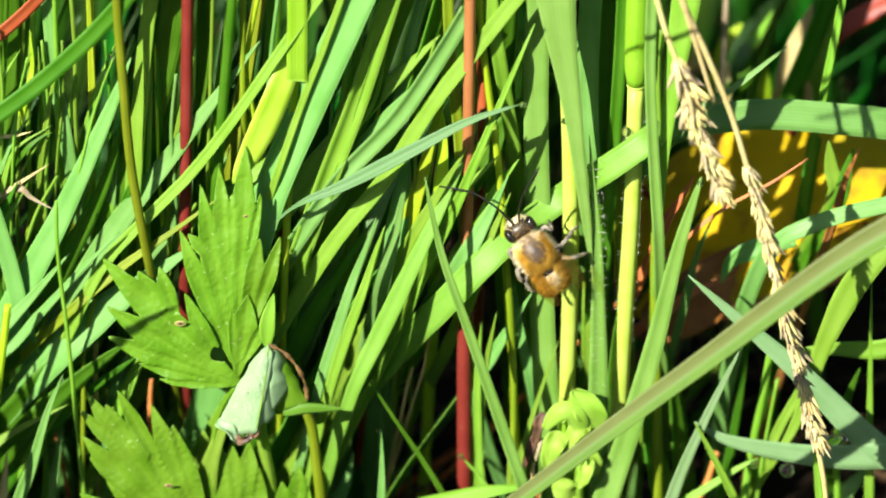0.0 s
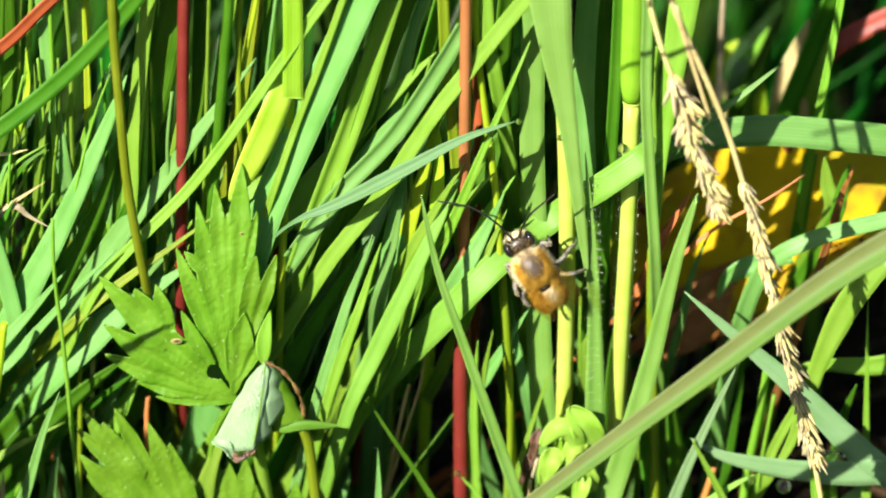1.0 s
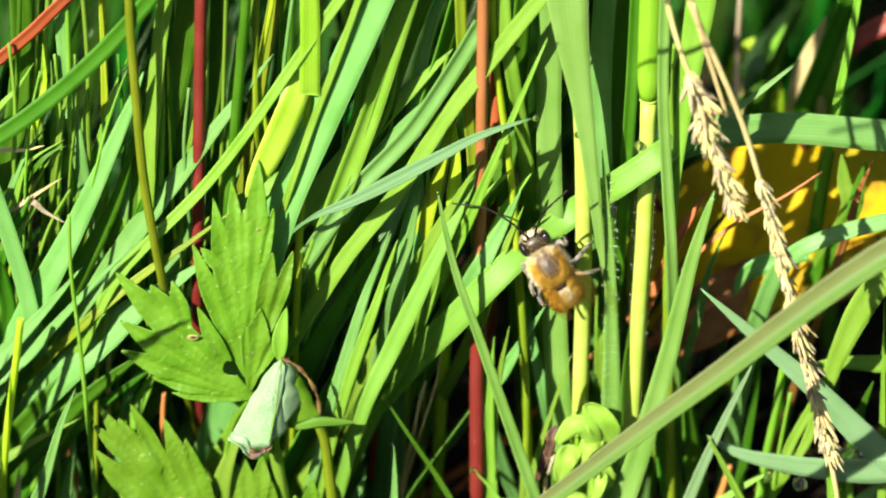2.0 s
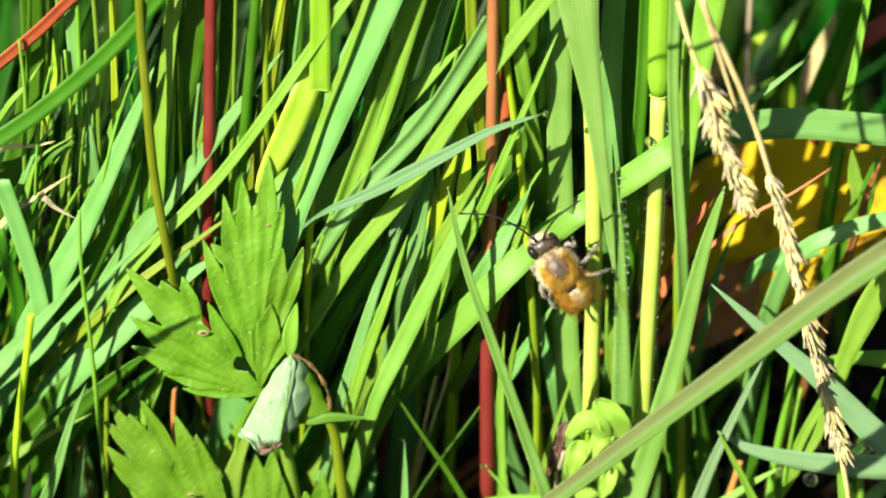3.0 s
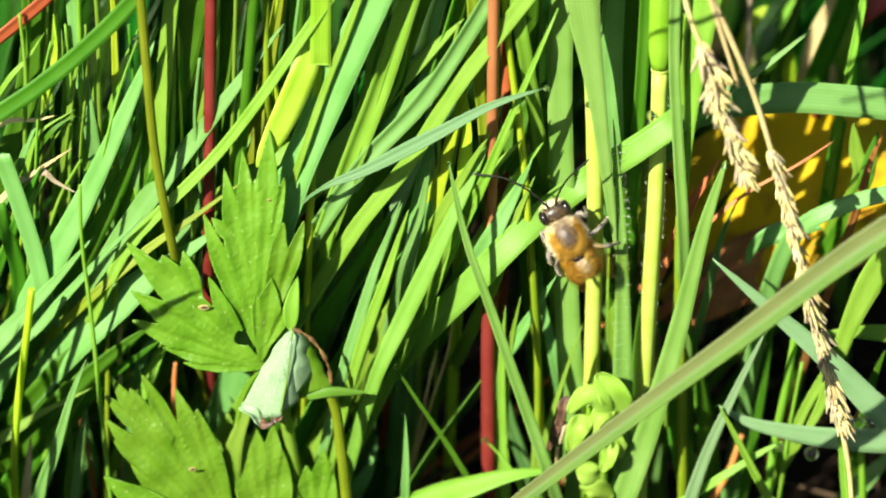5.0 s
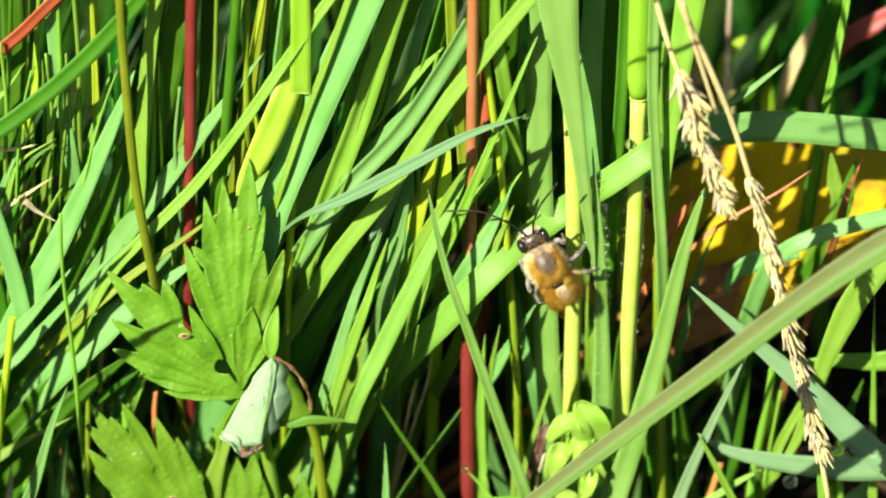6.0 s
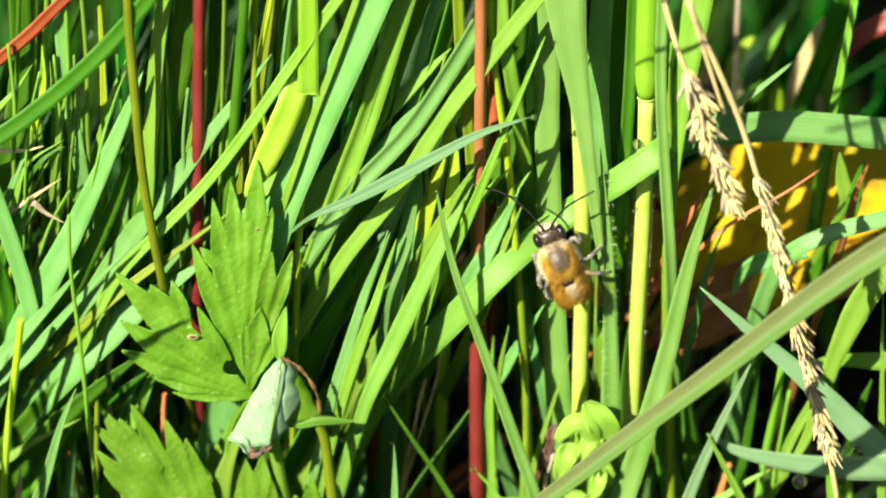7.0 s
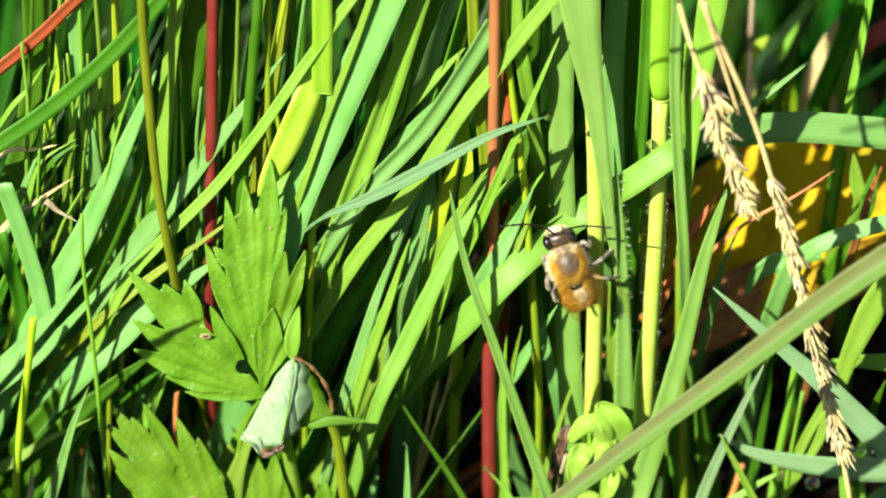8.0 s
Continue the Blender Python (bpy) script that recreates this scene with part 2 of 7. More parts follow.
def withered_material():
    m, n, l = nodes_of("yellow withered leaf")
    bsdf, out = n["Principled BSDF"], n["Material Output"]
    big, mid, spot = noise_of(n, l, 45.0, 3.0), noise_of(n, l, 170.0, 4.0), noise_of(n, l, 260.0, 1.0)
    wide = noise_of(n, l, 28.0, 2.0, stretch=(1.0, 1.0, 2.5))
    col = mix_colour(n, l, ramp(n, l, big, 0.44, 0.58), (0.66, 0.46, 0.004), (0.46, 0.38, 0.008))
    col = mix_colour(n, l, math_node(n, l, "MULTIPLY", ramp(n, l, wide, 0.48, 0.62), 0.45), col, (0.30, 0.13, 0.006))
    col = mix_colour(n, l, math_node(n, l, "MULTIPLY", ramp(n, l, mid, 0.55, 0.70), 0.6), col, (0.33, 0.10, 0.02))
    col = mix_colour(n, l, ramp(n, l, spot, 0.70, 0.74), col, (0.16, 0.03, 0.01))
    l.new(col, bsdf.inputs["Base Color"])
    bsdf.inputs["Roughness"].default_value = 0.6
    bsdf.inputs["Specular IOR Level"].default_value = 0.12
    tr = n.new("ShaderNodeBsdfTranslucent")
    l.new(col, tr.inputs["Color"])
    mx = n.new("ShaderNodeMixShader")
    mx.inputs[0].default_value = 0.42
    l.new(bsdf.outputs[0], mx.inputs[1])
    l.new(tr.outputs[0], mx.inputs[2])
    l.new(mx.outputs[0], out.inputs["Surface"])
    return m


WITHERED = withered_material()


def glass_material(name, colour, ior, rough=0.0):
    m, n, l = nodes_of(name)
    b = n["Principled BSDF"]
    b.inputs["Base Color"].default_value = (*colour, 1)
    b.inputs["Transmission Weight"].default_value = 1.0
    b.inputs["Roughness"].default_value, b.inputs["IOR"].default_value = rough, ior
    return m


WATER = glass_material("water", (1, 1, 1), 1.33)

# ---- shapes, in millimetres ----
MM = 0.001
FACING = Vector((0.0, -0.866, 0.5))


def spline(points, count):
    """A smooth curve through the points (centripetal Catmull-Rom), as count + 1 places."""
    p = [Vector(q) for q in points]
    p = [p[0] * 2 - p[1]] + p + [p[-1] * 2 - p[-2]]
    spans = len(p) - 3
    made = []
    for i in range(count + 1):
        s = min(i / count * spans, spans - 1e-6)
        k = int(s)
        f = s - k
        a, b, c, d = p[k:k + 4]
        ka, kb, kc = (max(1e-6, (v - u).length) ** 0.5 for u, v in ((a, b), (b, c), (c, d)))
        m = ((b - a) / ka - (c - a) / (ka + kb) + (c - b) / kb) * kb
        n = ((c - b) / kb - (d - b) / (kb + kc) + (d - c) / kc) * kb
        made.append(b + m * f + (3 * (c - b) - 2 * m - n) * f * f + (2 * (b - c) + m + n) * f ** 3)
    return made


def mesh_object(name, bm, material, parent=None, label=""):
    me = bpy.data.meshes.new(name)
    bm.to_mesh(me)
    bm.free()
    for mat in (material if isinstance(material, (list, tuple)) else (material,)):
        me.materials.append(mat)
    ob = new(name, me)
    if parent is not None:
        ob.parent = parent
    if label:
        ob["label"] = label
    return ob


def part(name, bm, material, parent, label=""):
    return mesh_object(name, bm, material, parent, label)


def along(path, i):
    a, b = path[max(i - 1, 0)], path[min(i + 1, len(path) - 1)]
    return (b - a).normalized()


def side_of(t, tilt, facing=FACING):
    side = t.cross(facing)
    if side.length < 1e-5:
        side = Vector((1, 0, 0))
    side.normalize()
    up = side.cross(t).normalized()
    c, s = math.cos(tilt), math.sin(tilt)
    return side * c + up * s, up * c - side * s


def ribbon_bm(bm, points, width, tilt=0.0, twist=0.0, shape="tip", fold=0.25, thick=0.22, count=20, ripple=0.0, half=2):
    """A grass blade: a folded ribbon with a midrib and thickness. shape: tip (pointed end), off (cut by nothing, keeps its width),
    spear (narrow foot, wide middle, pointed end), foot (narrow foot, widening)."""
    uv = bm.loops.layers.uv.verify()
    path = spline(points, count)
    rows = []
    span = 2 * half + 1
    for i, c in enumerate(path):
        s = i / count
        if shape == "tip":
            f = (0.72 + 0.28 * min(1, s * 3)) * min(1.0, 1.55 * (1.0 - s) ** 0.85 + 0.03)
        elif shape == "needle":
            f = (0.8 + 0.2 * min(1, s * 3)) * ((1.0 - s) ** 0.6 * 0.95 + 0.05)
        elif shape == "spear":
            f = math.sin(math.pi * min(1, 0.08 + 0.92 * s)) ** 0.75 + 0.02
        elif shape == "sickle":
            f = (math.sin(math.pi * min(1, 0.25 + 0.75 * s)) ** 0.8) + 0.02
        elif shape == "foot":
            f = min(1, 0.02 + 0.18 * min(1, 6 * s) + 1.5 * s ** 2.2)
        elif shape == "lance":
            f = (0.22 + 0.78 * min(1, max(0, (s - 0.36) / 0.3))) * min(1, (1 - s) / 0.32) ** 0.8 + 0.02
        else:
            f = 1.0 - 0.12 * s
        t = along(path, i)
        side, up = side_of(t, tilt + twist * (s - 0.5) + ripple * math.sin(s * 9 + width))
        w = width * 0.5 * f
        top, low = [], []
        for k in range(span):
            u = (k - half) / half
            q = c + side * (u * w) + up * (fold * w * (abs(u) ** 1.3))
            top.append(bm.verts.new((q + up * thick * 0.5) * MM))
            low.append(bm.verts.new((q - up * thick * (0.5 + 0.7 * (abs(u) < 0.01))) * MM))
        rows.append((top, low))

    def face(vs, us, smooth=True):
        fc = bm.faces.new(vs)
        fc.smooth = smooth
        for lp, q in zip(fc.loops, us):
            lp[uv].uv = q

    for i in range(count):
        (a, b), (c, d) = rows[i], rows[i + 1]
        s0, s1 = i / count, (i + 1) / count
        for k in range(span - 1):
            u0, u1 = k / (span - 1), (k + 1) / (span - 1)
            face((a[k], a[k + 1], c[k + 1], c[k]), ((u0, s0), (u1, s0), (u1, s1), (u0, s1)))
            face((b[k + 1], b[k], d[k], d[k + 1]), ((u1, s0), (u0, s0), (u0, s1), (u1, s1)))
        for k, flip in ((0, False), (span - 1, True)):
            vs = (a[k], c[k], d[k], b[k])
            face(vs[::-1] if flip else vs, ((k / (span - 1), s0),) * 4, False)
    for top, low in (rows[0], rows[-1]):
        face(top + low[::-1], ((0.5, 0.0),) * (2 * span), False)
    return bm


def tube_bm(bm, points, radius, end=None, count=16, sides=8, ends=True):
    """A round stem along the points, from radius to end; radius may be a function of 0..1."""
    uv = bm.loops.layers.uv.verify()
    path = spline(points, count)
    rings = []
    for i, c in enumerate(path):
        s = i / count
        r = radius(s) if callable(radius) else radius + ((end if end is not None else radius) - radius) * s
        side, up = side_of(along(path, i), 0.0)
        rings.append([bm.verts.new((c + (side * math.cos(a) + up * math.sin(a)) * r) * MM) for a in (2 * math.pi * k / sides for k in range(sides))])
    for i in range(count):
        for k in range(sides):
            j = (k + 1) % sides
            fc = bm.faces.new((rings[i][k], rings[i][j], rings[i + 1][j], rings[i + 1][k]))
            fc.smooth = True
            for lp, q in zip(fc.loops, ((k / sides, i / count), ((k + 1) / sides, i / count), ((k + 1) / sides, (i + 1) / count), (k / sides, (i + 1) / count))):
                lp[uv].uv = q
    if ends:
        bm.faces.new(rings[0][::-1])
        bm.faces.new(rings[-1])
    return bm


def blob_bm(bm, centre, axes, rings=10, sides=14, bend=None):
    """A closed rounded body: axes are three vectors (half lengths); bend(s, a) scales its girth."""
    uv = bm.loops.layers.uv.verify()
    c = Vector(centre)
    ax, ay, az = (Vector(a) for a in axes)
    rows = []
    for i in range(rings + 1):
        f = math.pi * i / rings
        row = []
        for k in range(sides):
            a = 2 * math.pi * k / sides
            g = math.sin(f) * (bend(i / rings, a) if bend else 1.0)
            row.append(bm.verts.new((c - ay * math.cos(f) + (ax * math.cos(a) + az * math.sin(a)) * g) * MM))
            if i in (0, rings):
                break
        rows.append(row)
    for i in range(rings):
        a, b = rows[i], rows[i + 1]
        for k in range(sides):
            j = (k + 1) % sides
            if len(a) == 1:
                fc = bm.faces.new((a[0], b[j], b[k]))
            elif len(b) == 1:
                fc = bm.faces.new((a[k], a[j], b[0]))
            else:
                fc = bm.faces.new((a[k], a[j], b[j], b[k]))
            fc.smooth = True
            for lp in fc.loops:
                lp[uv].uv = (k / sides, i / rings)
    return bm


def lobe_bm(bm, points, width, teeth=3, depth=0.25, tilt=0.0, cup=0.2, thick=0.25, count=36, half=4, skew=0.0, round_tip=0.6, wave=0.0):
    """A toothed leaflet along its midrib."""
    uv = bm.loops.layers.uv.verify()
    path = spline(points, count)
    rows = []
    span = 2 * half + 1
    for i, c in enumerate(path):
        s = i / count
        side, up = side_of(along(path, i), tilt)
        if round_tip > 0:
            body = max(0.02, math.sin(math.pi * min(1, 0.06 + 0.94 * s ** 0.85)) ** round_tip)
        else:
            body = 0.16 + 0.84 * math.sin(0.5 * math.pi * min(1, s / 0.58)) ** 1.2 if s < 0.58 else max(0.03, 1 - ((s - 0.58) / 0.42) ** 1.7)
        saw = (max(0.0, s - 0.3) / 0.7 * teeth) % 1.0
        jag = 1.0 - depth * saw ** 1.3
        top, low = [], []
        for k in range(span):
            u = (k - half) / half
            w = width * 0.5 * body * (jag if abs(u) > 0.6 else 1.0) * (1 + skew * (1 if u > 0 else -1))
            q = c + side * (u * w) + up * (cup * w * u * u + wave * math.sin(s * 11 + u * 4) * abs(u))
            q = q + along(path, i) * (width * 0.07 * abs(u) * (saw if abs(u) > 0.6 else 0))
            top.append(bm.verts.new((q + up * thick * 0.5) * MM))
            low.append(bm.verts.new((q - up * thick * 0.5) * MM))
        rows.append((top, low))
    for i in range(count):
        (a, b), (c, d) = rows[i], rows[i + 1]
        for k in range(span - 1):
            for vs, us in (((a[k], a[k + 1], c[k + 1], c[k]), (k, k + 1, k + 1, k)), ((b[k + 1], b[k], d[k], d[k + 1]), (k + 1, k, k, k + 1))):
                fc = bm.faces.new(vs)
                fc.smooth = True
                for lp, q, r in zip(fc.loops, us, (i, i, i + 1, i + 1)):
                    lp[uv].uv = (q / (span - 1), r / count)
        bm.faces.new((a[0], c[0], d[0], b[0]))
        bm.faces.new((a[-1], b[-1], d[-1], c[-1]))
    bm.faces.new(rows[0][0] + rows[0][1][::-1])
    bm.faces.new(rows[-1][1] + rows[-1][0][::-1])
    return bm


def sheet_bm(bm, lobes, origin, u_axis, v_axis, holes=(), dome=0.02, ripple=0.5, cell=0.3):
    """A flat toothed leaf: the union of pointed lobes (foot, tip, half width) drawn in its own plane, less the holes (place, radius)."""
    uv = bm.loops.layers.uv.verify()
    o, ua, va = Vector(origin), Vector(u_axis).normalized(), Vector(v_axis).normalized()
    na = ua.cross(va)
    segs = [(Vector(a), Vector(b), w) for a, b, w in lobes]

    def field(x, y):
        best, ub, sb = -9.0, 0.5, 0.0
        for a, b, w in segs:
            d = b - a
            n = d.length
            d = d / n
            q = Vector((x, y)) - a
            s, c = q.dot(d) / n, q.x * d.y - q.y * d.x
            if s < 0:
                k = 0.16 * w - q.length
            elif s > 1:
                k = -(Vector((x, y)) - b).length
            else:
                k = w * (0.18 + 0.82 * math.sin(0.5 * math.pi * min(1, s / 0.62)) if s < 0.62 else 1 - ((s - 0.62) / 0.38) ** 1.6) - abs(c)
            if k > best:
                best, ub, sb = k, 0.5 + 0.5 * c / w, s
        for (hx, hy), r in holes:
            best = min(best, math.hypot(x - hx, y - hy) - r * (1 + 0.25 * noise.noise((x * 2, y * 2, 3.0))))
        return best, ub, sb

    xs = [q.x for a, b, w in segs for q in (a, b)]
    ys = [q.y for a, b, w in segs for q in (a, b)]
    x0, y0 = min(xs) - 3.1, min(ys) - 3.1
    nx, ny = int((max(xs) + 3 - x0) / cell) + 1, int((max(ys) + 3 - y0) / cell) + 1
    val = {(i, j): field(x0 + i * cell, y0 + j * cell) for i in range(nx + 1) for j in range(ny + 1)}
    made = {}

    def corner(key, x, y):
        if key not in made:
            f, u, s = field(x, y)
            z = -dome * ((x - 0) ** 2 + y * y) * 0.2 + ripple * noise.noise((x * 0.22, y * 0.22, 7.0)) + 0.5 * abs(u - 0.5) * 2 + 0.10 * noise.noise((x * 1.6, y * 1.6, 1.0))
            made[key] = (bm.verts.new((o + ua * x + va * y + na * z) * MM), (u, s))
        return made[key]

    for i in range(nx):
        for j in range(ny):
            for tri in (((i, j), (i + 1, j), (i + 1, j + 1)), ((i, j), (i + 1, j + 1), (i, j + 1))):
                f = [val[k][0] for k in tri]
                if max(f) <= 0:
                    continue
                poly = []
                for k in range(3):
                    a, b, fa, fb = tri[k], tri[(k + 1) % 3], f[k], f[(k + 1) % 3]
                    if fa > 0:
                        poly.append(corner(a, x0 + a[0] * cell, y0 + a[1] * cell))
                    if (fa > 0) != (fb > 0):
                        g = fa / (fa - fb)
                        key = (min(a, b), max(a, b))
                        poly.append(corner(key, x0 + (a[0] + (b[0] - a[0]) * g) * cell, y0 + (a[1] + (b[1] - a[1]) * g) * cell))
                vs = [p[0] for p in poly]
                if len(set(vs)) < 3:
                    continue
                fc = bm.faces.new(vs)
                fc.smooth = True
                for lp, p in zip(fc.loops, poly):
                    lp[uv].uv = p[1]
    return bm


def thicken(ob, mm):
    mod = ob.modifiers.new("thickness", "SOLIDIFY")
    mod.thickness, mod.offset = mm * MM, -1.0
    return ob


# ---- the ground and the turf ----


def ground():
    bm = bmesh.new()
    edge = [-400, -60, -10, -3, -1.2] + [-0.6 + 0.02 * i for i in range(61)] + [1.2, 3, 10, 60, 400]
    grid = [[bm.verts.new((x, y, -0.002 + 0.006 * (noise.noise((x * 22, y * 22, 0.3)) - 0.4) + 0.003 * noise.noise((x * 70, y * 70, 2.0)) if abs(x) < 1 and abs(y) < 1 else -0.004)) for y in edge] for x in edge]
    for i in range(len(edge) - 1):
        for j in range(len(edge) - 1):
            bm.faces.new((grid[i][j], grid[i + 1][j], grid[i + 1][j + 1], grid[i][j + 1])).smooth = True
    for fc in bm.faces:
        if fc.calc_center_median().length > 0.45 + 0.08 * noise.noise(fc.calc_center_median() * 9):
            fc.material_index = 1
    # Near soil is coloured darker in place of shade.
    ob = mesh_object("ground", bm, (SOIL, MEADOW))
    return tagged(ob, "soil under the grass, coloured darker to stand in for shade", "ground", kind="structure")


def turf():
    """The crowd of blades behind and around, too many to count, plus unseen light blockers."""
    rnd = random.Random(5)
    bm = bmesh.new()

    def one(x, y, h, w, lean):
        a = rnd.gauss(0.2, 0.9)
        lx, ly = math.cos(a) * lean, math.sin(a) * lean
        if 0 < y < 120:
            ly = max(ly, -0.12 * y)
        ribbon_bm(bm, ((x, y, -1), (x + lx * 0.25, y + ly * 0.25, h * 0.5), (x + lx, y + ly, h)), w, rnd.uniform(-1.0, 1.0), rnd.uniform(-1, 1), "tip", 0.3, 0.2, 8, half=1)

    for k in range(TURF_NEAR):
        x, y = rnd.uniform(-120, 90), rnd.uniform(24, 210)
        if y < 115 and (-14 < x < 10 or x > 28):
            continue
        one(x, y, rnd.uniform(45, 130) - 0.25 * max(0, 70 - y), rnd.uniform(2.0, 4.5), rnd.uniform(8, 45))
    for k in range(130):
        x, y = rnd.uniform(-120, -14), rnd.uniform(14, 60)
        one(x, y, rnd.uniform(35, 95), rnd.uniform(0.8, 2.2), rnd.uniform(10, 50))
    for k in range(14):
        one(rnd.uniform(10, 130), rnd.uniform(100, 215), rnd.uniform(25, 60), rnd.uniform(2.0, 6.0), rnd.uniform(8, 35))
    # Unseen blades off to the left, added to shade the lower left.
    for k in range(18):
        one(rnd.uniform(-128, -88), rnd.uniform(-45, 5), rnd.uniform(60, 120), rnd.uniform(2.5, 5), rnd.uniform(-4, 5))
    for k in range(8):
        one(rnd.uniform(-98, -77), rnd.uniform(-30, -6), rnd.uniform(45, 82), rnd.uniform(2.5, 5), rnd.uniform(-4, 3))
    # Unseen clump at the left front, added to shade the low centre.
    for k in range(46):
        y = rnd.uniform(-126, -70)
        one(rnd.uniform(-88, -73), y, 86 - (75 + y) * 0.7, rnd.uniform(4.5, 8), rnd.uniform(-3, 1))
    for k in range(2600):
        x, y = rnd.uniform(-600, 600), rnd.uniform(-650, 900)
        if -110 < x < 110 and -60 < y < 210:
            continue
        top = 130.0
        if y < 0 and abs(x) < 150:
            top = min(top, 0.5 * (475 - (y + 693) * 0.66))
            if top < 12:
                continue
        if y <= -60 and x < 60:
            top = min(top, 45)
        one(x, y, top * rnd.uniform(0.5, 1.0), rnd.uniform(2.5, 5), rnd.uniform(8, 50))
    for k in range(3600):
        a, r = rnd.uniform(0, 6.283), 600 + 2600 * rnd.random() ** 0.7
        x, y = math.cos(a) * r, math.sin(a) * r
        if abs(x) < 650 and -650 < y < 900 or (abs(x) < 250 and -1200 < y < 0):
            continue
        ribbon_bm(bm, ((x, y, -1), (x + 8, y, 70), (x + rnd.uniform(-50, 70), y + rnd.uniform(-50, 50), rnd.uniform(90, 170))), rnd.uniform(7, 14), rnd.uniform(-1, 1), 0.5, "tip", 0.3, 0.3, 4, half=1)
    # Unseen tall grass behind and right, added to block sky light.
    for k in range(2400):
        x, y = rnd.uniform(-700, 700), rnd.uniform(-100, 800)
        if y < 260 and x < 190:
            continue
        h = rnd.uniform(170, 380)
        lx, ly = rnd.uniform(-20, 60), rnd.uniform(0, 60)
        ribbon_bm(bm, ((x, y, -1), (x + lx * 0.3, y + ly * 0.3, h * 0.6), (x + lx, y + ly, h)), rnd.uniform(4, 9), rnd.uniform(-1.4, 1.4), 0.5, "tip", 0.3, 0.3, 5, half=1)
    # The turf colour carries part of the shade between the blades.
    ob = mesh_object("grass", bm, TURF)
    tagged(ob, "dense uncut green grass, coloured dark for shade, with unseen shade-casting blades", "grass", kind="stuff")
    bm = bmesh.new()
    for k in range(420):
        x, y, a, n = rnd.uniform(-110, 120), rnd.uniform(-20, 220), rnd.uniform(0, 6.283), rnd.uniform(8, 35)
        dx, dy = math.cos(a) * n, math.sin(a) * n
        z = rnd.uniform(1, 9)
        ribbon_bm(bm, ((x, y, z), (x + dx * 0.5, y + dy * 0.5, z + rnd.uniform(0, 5)), (x + dx, y + dy, z + rnd.uniform(-1, 4))), rnd.uniform(0.8, 2.4), rnd.uniform(-1, 1), 1, "needle", 0.3, 0.2, 6, half=1)
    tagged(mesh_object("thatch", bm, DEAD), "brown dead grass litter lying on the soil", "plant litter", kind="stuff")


TURF_NEAR = 300

# ---- grass blades and stems ----
LOOKS = {"olive stem": "slender olive-green stem", "pale yellow stem": "pale yellow stem", "red stem": "dark red stem", "rust stem": "rusty orange-brown stem",
         "withered pink leaf": "withered salmon-pink blade", "dry straw": "dry straw-coloured stalk", "yellow-green leaf": "yellowing blade", "lemon-green leaf": "broad lemon-green blade", "waxy blue-green leaf": "waxy blue-green blade", "blue-grey leaf": "waxy blue-grey blade", "sea-green leaf": "dull sea-green blade"}


def grass_tuft(label):
    return tagged(new("grass_tuft"), label, "grass", "grass tufts")


def blade(tuft, points, width, tilt, material, shape="tip", fold=0.25, twist=0.0):
    bm = ribbon_bm(bmesh.new(), points, width, radians(tilt), radians(twist), shape, fold, count=26, ripple=0.05)
    return part("blade", bm, material, tuft, LOOKS.get(material.name, ""))


def stem(tuft, points, r0, r1, material):
    return part("stem", tube_bm(bmesh.new(), points, r0, r1, 20, 10), material, tuft, LOOKS.get(material.name, ""))



tuft = grass_tuft("tuft of dry straw, green and rust-brown grass blades in sunlight")
blade(tuft, ((-129.4, 38.4, -2), (-84.4, -1.2, 88), (-74.3, -1.2, 96.1), (-64.3, -1.2, 103.6), (-55.2, -1.2, 112), (-47.1, -1.2, 121.3), (-41.7, -1.2, 128.5), (-33.4, -1.2, 138.8)), 2.9, -20, GREEN, "off")
blade(tuft, ((-119.2, 51.6, -2), (-74.2, 4, 105.8), (-68.7, 4, 111.1), (-64.2, 4, 115.2), (-59.6, 4, 120.1), (-50.1, 4, 129.3)), 2.3, -35, RUST, "off")
blade(tuft, ((-110.2, 41.5, -2), (-65.3, 3.0, 85.5), (-63.2, 3.0, 83.7), (-59.9, 3.0, 81.6)), 1.0, 10, GREY_STRAW, "tip")
blade(tuft, ((-114.9, 40.9, -2), (-70.1, 3.0, 82.7), (-65.1, 3.0, 86.4), (-60.2, 3.0, 89.9)), 1.0, 0, STRAW, "tip")
blade(tuft, ((-109.2, 44.2, -2), (-64.2, 2.8, 91.9), (-61.8, 2.8, 94.4), (-59.4, 2.8, 95.7)), 0.8, 10, GREEN, "tip")
blade(tuft, ((-116.1, 45, -2), (-71.1, 2.4, 94.6), (-65.8, 2.4, 95.2), (-62.6, 2.4, 96)), 0.8, 0, STRAW, "tip")
blade(tuft, ((-115, 49.3, -2), (-70, 3.6, 101.5), (-66.7, 3.6, 105.5), (-63.9, 3.6, 110)), 0.9, 20, LIME, "tip")

tuft = grass_tuft("tuft of blue-green, lime-green and olive grass blades in sunlight")
blade(tuft, ((-109.6, 22, -2), (-76.2, -2, 53.3), (-70.5, -2, 60.2), (-63.9, -2, 68), (-57.2, -2, 76.5)), 3.1, 15, MINT, "tip")
blade(tuft, ((-118.5, 22.5, -2), (-73.5, -1.6, 53.6), (-67, -1.6, 59.4), (-62.2, -1.6, 65.2), (-54.8, -1.6, 74), (-49.2, -1.6, 80.1)), 2.0, 15, MINT, "tip")
blade(tuft, ((-104.7, 28.2, -2), (-59.7, 0, 62.6), (-49.1, 0, 72.8), (-40.4, 0, 79.7), (-32.3, 0, 86.4)), 1.6, 12, OLIVE, "tip", 0.4)
